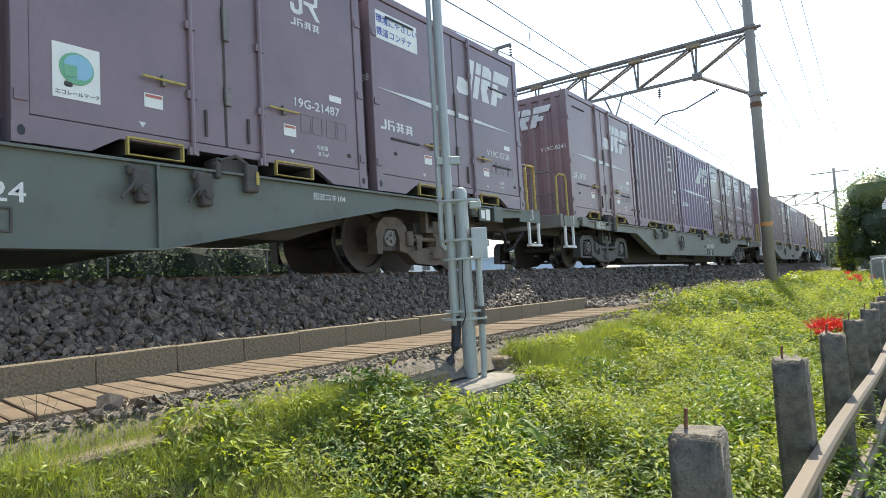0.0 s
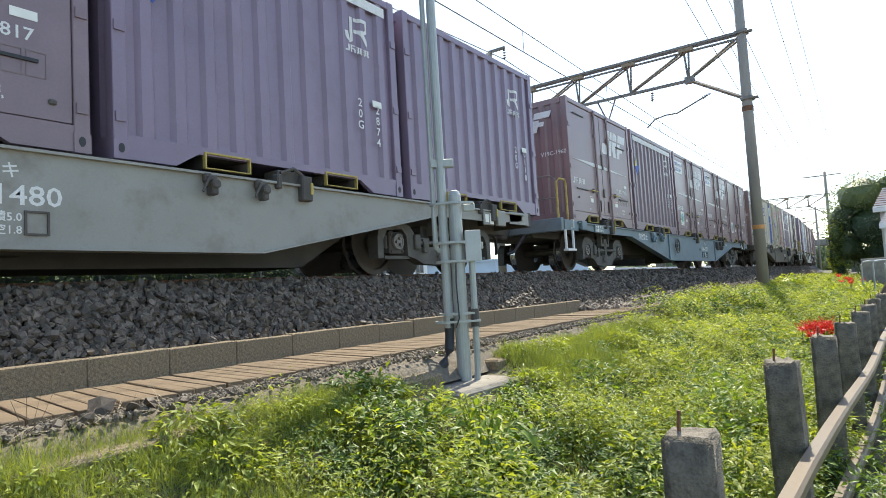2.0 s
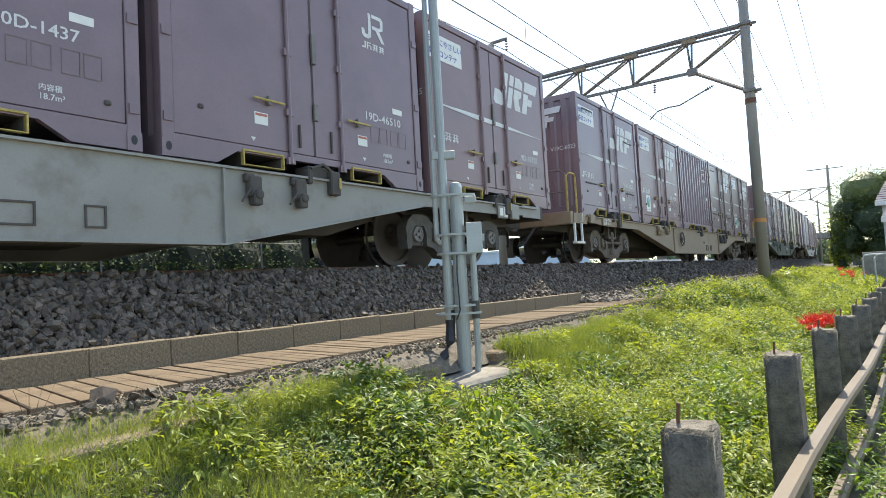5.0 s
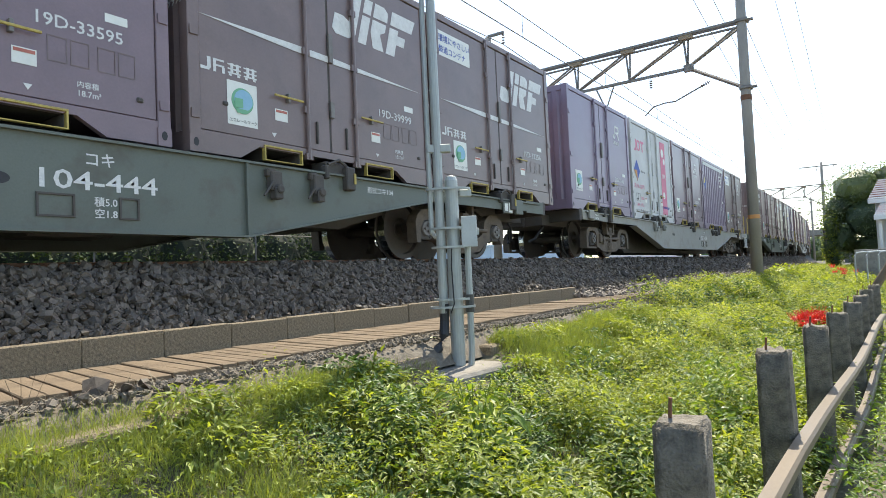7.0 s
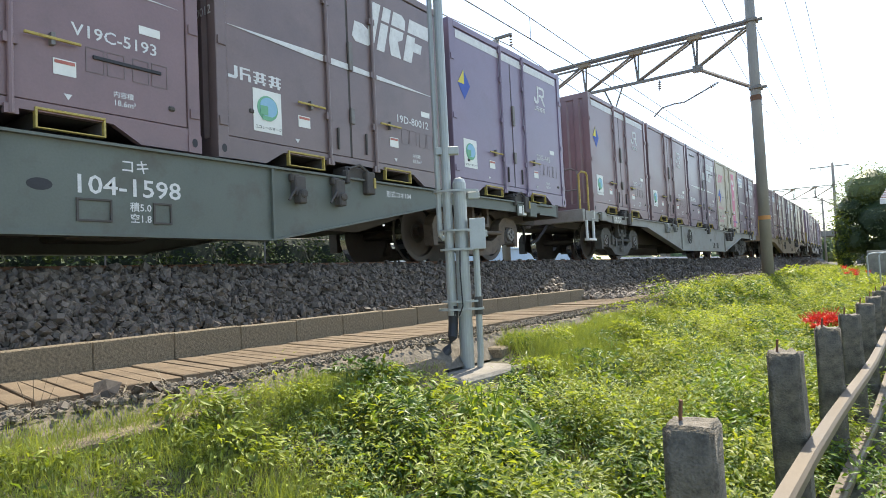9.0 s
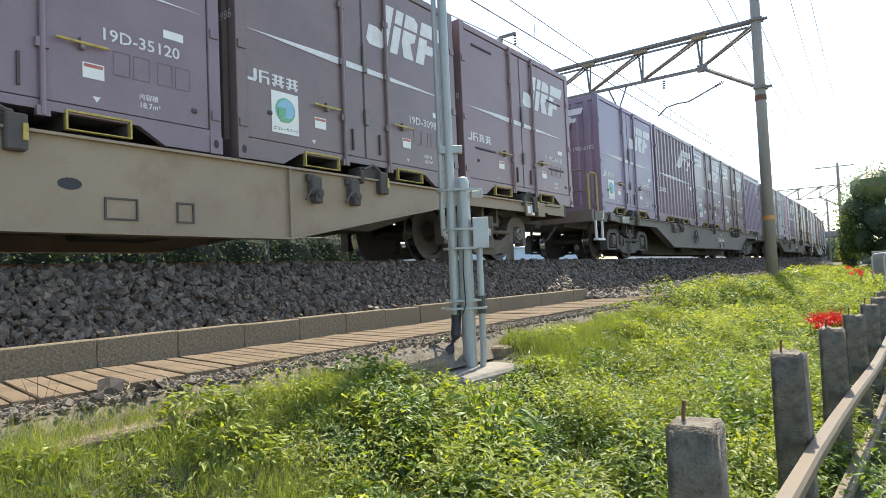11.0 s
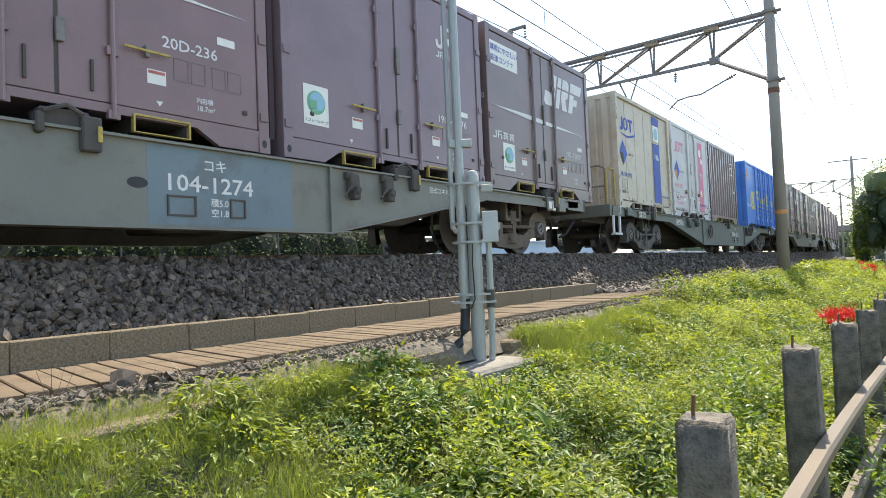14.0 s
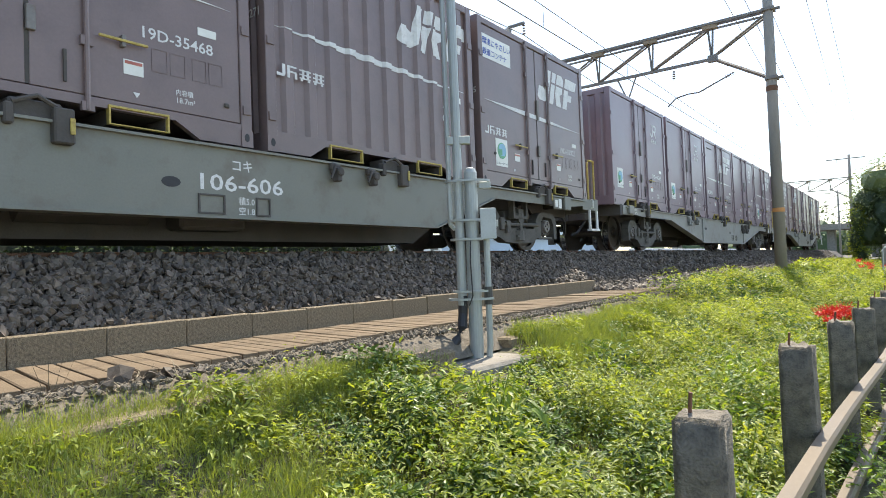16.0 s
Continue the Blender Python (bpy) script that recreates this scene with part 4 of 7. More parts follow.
def wagon(mat, bogie_mat, label, sill_depth, belly=(3.30, 6.35, 11.9, 14.85), model="104", deep=-0.74, turned=False):
    """A flat container wagon with fish-bellied side sills."""
    w = thing("container_wagon", label, "wagon", group="wagons of the train")
    low = -0.20
    for s in (-1, 1):
        y0, y1 = (-1.235, -1.215) if s < 0 else (1.215, 1.235)
        bm = bmesh.new()
        prof = [(0.25, -0.03), (18.0, -0.03), (18.0, -0.14), (17.2, low), (belly[3], low), (belly[2], deep), (belly[1], deep), (belly[0], low), (1.2, low), (0.25, -0.14)]
        slab(bm, prof, y0, y1)
        part("side_sill", fix(bm), mat, w)
        bm = bmesh.new()
        yo, yi = (-1.275, -1.10) if s < 0 else (1.10, 1.275)
        # flanges along the lower and upper edge
        edge = prof[4:8]
        slab(bm, edge + [(x, z - 0.018) for x, z in edge[::-1]], yo, yi)
        part("lower_flange", fix(bm), mat, w)
        part("upper_flange", boxes((0.2, 18.05, yo, yi, -0.05, -0.028)), mat, w)
        for x in belly[1:3] if model == "104" and s < 0 else ():
            part("sill_stiffener", boxes((x - 0.012, x + 0.012, yo + 0.005, yo + 0.04, deep, -0.051)), mat, w)
    part("centre_sill", fix(sill_bm(sill_depth)), UNDER, w)
    head, tail = (-0.06, 18.75) if turned else (-0.50, 18.35)
    bm = boxes((head + 0.13, tail - 0.13, -1.1, 1.1, -0.055, -0.035))
    for i in range(16):
        x = 0.5 + i * 1.15
        box(bm, x - 0.04, x + 0.04, -1.2, 1.2, -0.16, -0.056)
    part("deck", bm, UNDER, w)
    for x, d in ((head, 1), (tail, -1)):
        a, b = min(x, x + d * 0.12), max(x, x + d * 0.12)
        part("end_beam", boxes((a, b, -1.22, 1.22, -0.22, 0.03), bevel=0.01), mat if (x == head) != turned else UNDER, w)
        for s in (-1, 1):
            a2, b2 = min(x + d * 0.12, x + d * 0.75), max(x + d * 0.12, x + d * 0.75)
            part("end_sill", boxes((a2, b2, s * 1.225 - 0.01, s * 1.225 + 0.01, -0.2, 0.0)), mat, w)
        # coupler and hoses
        bm = boxes((min(x, x - d * 0.28), max(x, x - d * 0.28), -0.10, 0.10, -0.24, -0.04), (min(x - d * 0.18, x - d * 0.40), max(x - d * 0.18, x - d * 0.40), -0.16, 0.14, -0.30, -0.01), bevel=0.025)
        part("coupler", bm, UNDER, w)
        for y in (-0.42, 0.36):
            part("air_hose", tube(bmesh.new(), [(x + d * 0.05, y, -0.22), (x - d * 0.12, y, -0.34), (x - d * 0.28, y * 0.8, -0.55), (x - d * 0.40, y * 0.6, -0.60)], 0.028, 6), BLACKM, w)
    # steps at the corners
    for x0, x1 in ((18.27, 18.65),) if turned else ((-0.40, -0.02),):
        for s in (-1, 1):
            bm = boxes((x0, x0 + 0.045, s * 1.235 - 0.02, s * 1.235 + 0.02, -0.56, -0.20), (x1 - 0.045, x1, s * 1.235 - 0.02, s * 1.235 + 0.02, -0.56, -0.20), (x0, x1, s * 1.235 - 0.05, s * 1.235 + 0.05, -0.60, -0.56), bevel=0.004)
            part("step", bm, WHITE, w, "worn white-painted corner step")
    # hand rail over the platform end
    e, d = (18.70, -1) if turned else (-0.45, 1)
    bm = bmesh.new()
    tube(bm, [(e, 1.1, -0.05), (e, 1.1, 0.78), (e, 1.0, 0.85), (e, -1.0, 0.85), (e, -1.12, 0.78), (e, -1.12, -0.05)], 0.02, 8)
    tube(bm, [(e, 1.1, 0.42), (e, -1.12, 0.42)], 0.016, 6)
    for y in (-0.35, 0.35):
        tube(bm, [(e, y, -0.05), (e, y, 0.85)], 0.016, 6)
    part("end_railing", bm, GALV_DARK, w)
    part("grab_rail", tube(bmesh.new(), [(e + d * u, y, z) for u, y, z in ((-0.02, -1.16, -0.05), (-0.02, -1.16, 0.72), (0.05, -1.19, 0.78), (0.27, -1.19, 0.78), (0.33, -1.19, 0.72), (0.33, -1.19, 0.0))], 0.021, 8), YELLOW, w, "yellow grab rail")
    x = e + d * 0.35
    part("grab_iron", tube(bmesh.new(), [(x, -1.24, 0.0), (x, -1.29, 0.0), (x, -1.29, -0.16), (x, -1.24, -0.16)], 0.012, 6), STICKER, w)
    # brake wheel on the side
    bm = bmesh.new()
    for k in range(0 if turned else 20):
        a0, a1 = k * math.tau / 20, (k + 1) * math.tau / 20
        tube(bm, [(7.04 + 0.2 * math.cos(a0), -1.30, -0.34 + 0.2 * math.sin(a0)), (7.04 + 0.2 * math.cos(a1), -1.30, -0.34 + 0.2 * math.sin(a1))], 0.016, 6)
    for k in range(0 if turned else 5):
        a = k * math.tau / 5 + 0.3
        tube(bm, [(7.04, -1.28, -0.34), (7.04 + 0.2 * math.cos(a), -1.30, -0.34 + 0.2 * math.sin(a))], 0.014, 6)
    if not turned:
        lathe(bm, [(-1.32, 0.03), (-1.32, 0.045), (-1.235, 0.045)], "y", 12, (7.04, 0, -0.34))
        part("brake_wheel", bm, BOGIE, w, "grey-brown five-spoke brake wheel")
    else:
        bm.free()
        part("sill_slot", flat([rect(6.62, 6.86, -0.36, -0.30)], -1.2375), BLACKM, w)
    # locks that hold the containers, valves, boxes
    for i in range(5):
        x = 1.83 + PITCH * i - (REACH if turned else 0.0)
        bm = boxes((x - 0.16, x + 0.18, -1.24, -1.02, -0.03, 0.10), (x - 0.20, x - 0.14, -1.29, -1.2, -0.10, 0.05), (x + 0.10, x + 0.24, -1.31, -1.22, -0.20, 0.06), bevel=0.012)
        tube(bm, [(x - 0.15, -1.27, 0.06), (x, -1.29, 0.12), (x + 0.18, -1.27, 0.04)], 0.018, 6)
        part("container_lock", bm, UNDER, w)
        part("lock_tab", boxes((x + 0.20, x + 0.235, -1.325, -1.31, -0.13, -0.01), bevel=0.004), YELLOW, w)
    for x, z0, z1, dx in (*(((12.2, -0.38, -0.10, 0.18), (12.76, -0.37, -0.08, 0.18)) if model == "104" else ((12.15, -0.24, -0.06, 0.12), (12.7, -0.24, -0.06, 0.12))), (4.9, -0.30, -0.06, 0.2), (5.6, -0.26, -0.06, 0.12)):
        x -= REACH if turned and x > 9 else 0.0
        bm = boxes((x - dx * 0.35, x + dx * 0.45, -1.32, -1.235, z0 + 0.08, z1), (x - dx * 0.2, x + dx * 0.35, -1.35, -1.25, z0, z0 + 0.12), (x - dx * 0.5, x + dx * 0.1, -1.30, -1.235, z1 - 0.06, z1 + 0.02), bevel=0.012)
        lathe(bm, [(-1.37, 0.03), (-1.36, 0.045), (-1.25, 0.045)], "y", 12, (x + dx * 0.1, 0, z0 + 0.10))
        tube(bm, [(x - dx * 0.3, -1.33, z0 + 0.16), (x - dx * 0.95, -1.34, z0 + 0.02)], 0.012, 6)
        part("brake_valve", bm, UNDER if x > 9 else mat, w)
    for row in ((16.75, 17.05, -1.27, -1.24, -0.26, -0.06), (17.12, 17.36, -1.30, -1.24, -0.26, -0.02), (0.30, 0.55, -1.30, -1.24, -0.18, 0.0)):
        part("equipment_box", boxes(row, bevel=0.01), mat, w)
    part("record_card", flat([rect(16.79, 16.89, -0.22, -0.10), rect(16.92, 17.03, -0.24, -0.08)], -1.274), STICKER, w)
    # weight plate
    x = 0.40 if turned else 1.03
    part("weight_plate", boxes((x, x + 0.52, -1.262, -1.236, -0.19, -0.035), bevel=0.004), mat, w)
    lettering("荷重 40.7t" if model != "104" else "荷重 40.5t", STICKER, w, x + 0.05, -0.10, 0.075, -1.2645, 1.25)
    lettering("自重 18.9t" if model != "104" else "自重 18.7t", STICKER, w, x + 0.05, -0.175, 0.075, -1.2645, 1.25)
    # underfloor gear
    bm = boxes((7.4, 8.6, -0.75, -0.2, -0.78, -0.35), (10.2, 10.9, -0.8, -0.3, -0.75, -0.3), bevel=0.03)
    lathe(bm, [(8.9, 0.05), (8.95, 0.22), (10.0, 0.22), (10.05, 0.05)], "x", 16, (0, -0.5, -0.5))
    part("underfloor_gear", bm, UNDER, w)
    # the record frames beside the wagon's number
    for x0, x1 in ((10.11, 10.37), (10.70, 10.86)):
        part("card_frame", flat([rect(x0, x1, -0.485, -0.47), rect(x0, x1, -0.645, -0.63), rect(x0, x0 + 0.015, -0.63, -0.485), rect(x1 - 0.015, x1, -0.63, -0.485)], -1.248, 0.012), UNDER, w)
    part("lifting_hole", flat([[(9.87 + 0.085 * math.cos(a), -0.39 + 0.045 * math.sin(a)) for a in (i * math.tau / 14 for i in range(14))]], -1.2375), BLACKM, w)
    bogie_set(w, 2.06, bogie_mat, model != "104")
    bogie_set(w, 15.96, bogie_mat, model != "104")
    return w


def sill_bm(depth):
    bm = bmesh.new()
    slab(bm, [(-0.4, -0.06), (18.65, -0.06), (18.65, -0.28), (14.8, -0.30), (13.8, depth), (4.42, depth), (3.42, -0.30), (-0.4, -0.28)], -0.55, 0.55)
    return bm


TINT = {"p": (PURPLE, "dusty purple"), "m": (MAROON, "maroon"), "v": (VIOLET, "faded violet"), "b": (BROWN, "dark brown-purple"), "c": (CREAM, "cream"), "w": (WHITEC, "white")}
# kind, colour, number, mark, extras: s slogan, e eco sticker, d hazard diamond, v vents
LOADS = [
    ["door m 19D-40117 slant e", "door p 19D-38702 slant s", "ribbed p 19G-20416 upright", "door p 19G-21487 upright e", "door p V19C-5738 slant sv"],
    ["door m V19C-8241 slant v", "ribbed p 19G-20773 upright", "ribbed v 19G-15278 slant", "door b V19C-2095 slant sv", "door p V19C-891 slant sv"],
    ["door p 19D-47083 upright e", "ribbed p 19G-20135 upright", "door p V19C-3817 slant sv", "ribbed v 20G-2874 upright d", "ribbed v 20G-0118 upright"],
    ["door m V19C-1960 slant v", "ribbed p 20G-2516 upright d", "door m 19D-35394 slant se", "door m V19C-7480 slant sv", "door m 19D-47211 upright e"],
    ["door b 19D-35637 slant se", "plain c UR19A-21548", "door c UR19A-12480", "half v 19B-5096 slant v", "door p 19D-36186 slant se"],
    ["door v 20G-2824 upright ed", "plain w UR19A-996", "door p 20D-1437 upright e", "door p 19D-46510 upright", "door m 19D-37725 slant s"],
    ["door p V19C-6023 slant sv", "door m 19D-31889 slant se", "ribbed p 19G-18340 upright", "door b V19C-4410 slant v", "door b 19D-35437 slant se"],
    ["door p 19D-39623 slant e", "door p 19D-36449 slant se", "door p 19D-33595 slant se", "door b 19D-39999 slant se", "door b 19D-32256 slant se"],
    ["door v 20D-3146 upright e", "door w UR19A-12973", "door p 20D-2304 upright e", "ribbed v 20G-1857 upright d", "door b 19D-32560 upright se"],
    ["ribbed b 19G-8198 slant", "door m 19D-19962 upright e", "door m V19C-5193 slant v", "door b 19D-80012 slant se", "door v 20G-445 upright ed"],
    ["door m 20G-1124 upright ed", "door m 19D-47340 upright e", "door p V19C-7011 slant v", "door c UR19A-10345", "door p 19D-33470 slant s"],
    ["ribbed p 19G-17102 upright", "door m V19C-2214 slant sv", "door p 19D-35120 slant e", "door b 19D-30986 slant se", "door m V19C-6610 slant v"],
    ["door v 19G-6102 slant e", "ribbed p 19G-15715 slant", "door p 19D-38290 slant se", "door b 19D-80495 slant se", "ribbed v 20G-2213 upright d"],
    ["door p 19D-38354 slant se", "door w UR19A-2704", "half v V19B-2452 slant v", "door b 19D-19432 slant se", "door m V19C-3174 slant sv"],
    ["door w UR19A-11206", "door m V19C-4589 slant sv", "door m 20D-236 slant e", "door p 19D-46976 upright e", "door b 19D-32000 slant se"],
    ["plain c UR19A-972", "door w UR19A-2903", "ribbed b 19G-22566 upright", "liner"],
    ["half b V19B-5192 slant v", "door b V19C-200 slant sv", "door b 19D-35468 slant se", "ribbed b 19G-16271 slant", "door b 19D-32925 slant se"],
    ["door p 19D-46263 upright e", "door p 20D-1120 upright e", "door p V19C-8120 slant v", "door p 19D-34571 upright", "door p 19D-38806 slant e"],
    ["door p 19D-36617 slant e", "door m V19C-4402 slant v", "door p 19D-40031 upright e", "door b 19D-33307 slant", "door p 19D-39125 slant e"],
]
# colour, bogie colour and number of each wagon
WAGONS = [(W_GREEN, 1, "104-1624", "green-grey"), (W_OLIVE, 0, "106-457", "olive-grey"), (W_GREY, 0, "107-1480", "light grey"), (W_BLUE, 0, "104-1921", "blue-grey"), (W_BROWN, 0, "104-1857", "brown-grey"),
          (W_GREY, 0, "", "light grey"), (W_TAN, 1, "", "rust-tan"), (W_GREEN, 1, "104-444", "green-grey"), (W_GREY, 1, "107-1608", "light grey"), (W_GREEN, 1, "104-1598", "green-grey"),
          (W_GREY, 0, "", "light grey"), (W_TAN, 1, "", "rust-tan"), (W_BROWN, 0, "106-841", "brown-grey"), (W_BROWN, 0, "106-611", "brown-grey"), (W_OLIVE, 1, "104-1274", "olive-grey"),
          (W_GREEN, 0, "104-651", "green-grey"), (W_OLIVE, 0, "106-606", "olive-grey"), (W_GREY, 0, "", "light grey"), (W_GREY, 0, "", "light grey")]
BELLY = {"106": ((3.45, 4.85, 13.45, 14.85), "106", -0.665), "107": ((3.3, 5.6, 12.72, 15.55), "107", -0.73), "107-1608": ((3.3, 5.6, 12.35, 15.1), "107", -0.73)}
MOVING = []
draft_wagons, draft_loads = {}, {}
for k, (mat, rusty, number, tone) in enumerate(WAGONS):
    model = number[:3]
    deep_sill = -0.84 if model in ("106", "107") else -0.56
    turned = k in TURNED
    key = (mat.name, rusty, number if number in BELLY else model if model in BELLY else "", turned)
    if key not in draft_wagons:
        draft_wagons[key] = w = wagon(mat, BOGIE_RUST if rusty else BOGIE, "%s flat container wagon with fish-bellied side sills" % tone, deep_sill, *BELLY.get(number, BELLY.get(model, ())), turned=turned)
    else:
        w = copy_thing(draft_wagons[key], Matrix())
    MOVING.append((w, k, REACH if turned else 0.0, 0.0))
for k, (mat, rusty, number, tone) in enumerate(WAGONS):
    w = MOVING[k][0]
    if number:
        x = 10.20 if number == "104-1857" else 10.08
        lettering("コキ", WHITE, w, x + 0.36, -0.235, 0.12, -1.2385)
        lettering(number, WHITE, w, x, -0.43, 0.20, -1.2385, 1.42 if len(number) < 8 else 1.14)
        lettering("積5.0", WHITE, w, x + 0.43, -0.545, 0.08, -1.2385)
        lettering("空1.8", WHITE, w, x + 0.43, -0.635, 0.08, -1.2385)
        if number == "104-1274":
            part("repainted_panel", flat([rect(9.95, 11.40, -0.72, -0.06)], -1.2365), W_BLUE, w, "bluish repainted panel behind the number")
        if number[:3] == "104":
            lettering("突放禁止", WHITE, w, 3.86, -0.24, 0.17, -1.2385, name="shunting_notice")
            lettering("形式コキ104", WHITE, w, 13.6, -0.19, 0.085, -1.2385)
PLAN, LETTERED = [], []
for k, row in enumerate(LOADS):
    for i, text in enumerate(row):
        if text == "liner":
            MOVING.append((liner_container(), k, 12.75, 0.0))
            continue
        kind, colour, number, *rest = text.split()
        mark, extra = (rest + ["", ""])[0], (rest + ["", ""])[1]
        mat, tone = TINT[colour]
        key = (kind, colour, mark, extra)
        if key not in draft_loads:
            draft_loads[key] = container(kind, mat, mark, "s" in extra, "e" in extra, "d" in extra, tone, "v" in extra)
            draft_loads[key]["spare"] = 1
        spec = (kind, mat, number, mark)
        PLAN.append((key, k, PITCH * i, spec))
for key, k, x, spec in PLAN:
    if draft_loads[key].get("spare"):
        del draft_loads[key]["spare"]
        c = draft_loads[key]
    else:
        c = copy_thing(draft_loads[key], Matrix())
    MOVING.append((c, k, x, 0.0))
    LETTERED.append((c, spec))
for c, spec in LETTERED:
    numbered(c, *spec)



# how far each wagon stands from an even spacing
SLACK = [-0.31, 0.20, 0.19, 0.24, -0.24, 0.19, 0.21, 0.24, -0.29, 0.17, 0.10, 0.08, 0.12, 0.09, 0.10, 0.13, -0.33, -0.36, -0.40]


def wagon_pose(k, t, x, z):
    """Pose of a thing that rides x metres along wagon k at t seconds."""
    s = -9.365 + WAGON_STEP * k + SLACK[k] - SPEED * t
    ax, ay, _ = track_at(s + 2.10)
    bx, by, _ = track_at(s + 16.06)
    a = math.atan2(by - ay, bx - ax)
    return pose(ax + (x - 2.10) * math.cos(a), ay + (x - 2.10) * math.sin(a), DECK + z, 0, 0, math.degrees(a))

# ---- beside the track ----
def quick(name, verts, quads, mat, parent=None, label=""):
    """A mesh from arrays of points and four-cornered faces."""
    me = bpy.data.meshes.new(name)
    me.vertices.add(len(verts))
    me.vertices.foreach_set("co", np.asarray(verts, np.float32).ravel())
    me.loops.add(quads.size)
    me.loops.foreach_set("vertex_index", quads.ravel().astype(np.int32))
    me.polygons.add(len(quads))
    me.polygons.foreach_set("loop_start", np.arange(0, quads.size, 4, dtype=np.int32))
    me.polygons.foreach_set("use_smooth", [False] * len(quads))
    me.update(calc_edges=True)
    return place(name, me, mat, parent, label)


def spin(yaw, pitch, roll):
    """Rotation matrices from arrays of angles."""
    cy, sy, cp, sp, cr, sr = np.cos(yaw), np.sin(yaw), np.cos(pitch), np.sin(pitch), np.cos(roll), np.sin(roll)
    m = np.empty((len(yaw), 3, 3))
    m[:, 0] = np.stack([cy * cp, cy * sp * sr - sy * cr, cy * sp * cr + sy * sr], 1)
    m[:, 1] = np.stack([sy * cp, sy * sp * sr + cy * cr, sy * sp * cr - cy * sr], 1)
    m[:, 2] = np.stack([-sp, cp * sr, cp * cr], 1)
    return m


def strew(name, shape, quads, at, turn, size, mat, parent=None, label=""):
    """Many copies of one small shape, joined."""
    shape, n = np.asarray(shape, float), len(at)
    v = np.einsum("nij,nkj->nki", turn, shape[None] * np.asarray(size).reshape(n, 1, -1)) + np.asarray(at)[:, None, :]
    f = (np.asarray(quads)[None] + (np.arange(n) * len(shape))[:, None, None]).reshape(-1, 4)
    return quick(name, v.reshape(-1, 3), f, mat, parent, label)


rng = np.random.default_rng(7)
LEAFSHAPE = [(0, 0, 0), (0.28, 0.20, 0.06), (0.62, 0.17, 0.02), (1.0, 0.0, -0.14), (0.62, -0.17, 0.02), (0.28, -0.20, 0.06), (0.30, 0, 0.0), (0.64, 0, -0.05)]
LEAFQUADS = [(0, 5, 6, 1), (1, 6, 7, 2), (6, 5, 4, 7), (2, 7, 4, 3)]
SMALLLEAF = [(0, 0, 0), (0.45, 0.26, 0.05), (1.0, 0.0, -0.12), (0.45, -0.26, 0.05)]
SMALLQUADS = [(0, 3, 2, 1)]
FOLDLEAF = [(0, 0, 0), (0.42, 0.17, 0.07), (1.0, 0.0, -0.16), (0.42, -0.17, 0.07), (0.46, 0, 0.0)]
FOLDQUADS = [(0, 4, 2, 1), (0, 3, 2, 4)]
BLADE = [(-0.5, 0, 0), (0.5, 0, 0), (0.38, 0.12, 0.5), (-0.38, 0.12, 0.5), (0.05, 0.42, 1.0), (-0.05, 0.42, 1.0)]
BLADEQUADS = [(0, 1, 2, 3), (3, 2, 4, 5)]

# kerb blocks
kerb = thing("kerb", "grey weathered concrete kerb holding back the ballast", "kerb", kind="structure")
draft = boxes((0.002, 0.571, 0.0, 0.115, -0.21, 0.0), bevel=0.006)
block_mesh = bpy.data.meshes.new("kerb_block")
draft.to_mesh(block_mesh)
draft.free()
for i in range(20):
    place("kerb_block", block_mesh, KERBC, kerb, at=pose(-1.51 + 0.573 * i, 4.30 + rng.normal(0, 0.003), 1.127 + rng.normal(0, 0.003), 0, rng.normal(0, 0.25), rng.normal(0, 0.15)))

# walkway of short boards laid across
walkway = thing("walkway", "dusty brown boards laid side by side along the kerb", "walkway", kind="structure")
board_meshes = []
for j in range(4):
    draft = boxes((0.0, 0.095 + 0.003 * (j % 2), 0.0, 0.875, -0.06, 0.0), bevel=0.004)
    for v in draft.verts:
        v.co.x += rng.normal(0, 0.0015)
        v.co.z += rng.normal(0, 0.0015)
    me = bpy.data.meshes.new("board")
    draft.to_mesh(me)
    draft.free()
    board_meshes.append(me)
for i in range(130):
    place("board", board_meshes[i % 4], BOARD, walkway, at=pose(-0.86 + 0.1113 * i, 3.41 + rng.normal(0, 0.006), 0.942 + rng.normal(0, 0.002), rng.normal(0, 0.2), rng.normal(0, 0.35), -8.5 + rng.normal(0, 0.2)))

# low concrete edging and loose gravel beside the boards
edging = thing("edging", "low worn concrete edging half buried in weeds", "edging", kind="structure")
for i in (0, 1, 2, 3, 4, 5.82):
    part("edging_block", boxes((0.01, 0.99, 0.0, 0.22, -0.25, 0.0), bevel=0.018), KERBC, edging, at=pose(-1.1 + i, 2.86 + rng.normal(0, 0.01), 0.795 + rng.normal(0, 0.008), rng.normal(0, 1.5), rng.normal(0, 1.0), rng.normal(0, 0.6)))
strip([(2.94, 0.70), (3.04, 0.83), (3.12, 0.88), (3.20, 0.905), (3.44, 0.905)], -3, 16, 0.5, "gravel_strip", GRAVEL, "pale grit and small stones beside the boards", "gravel")


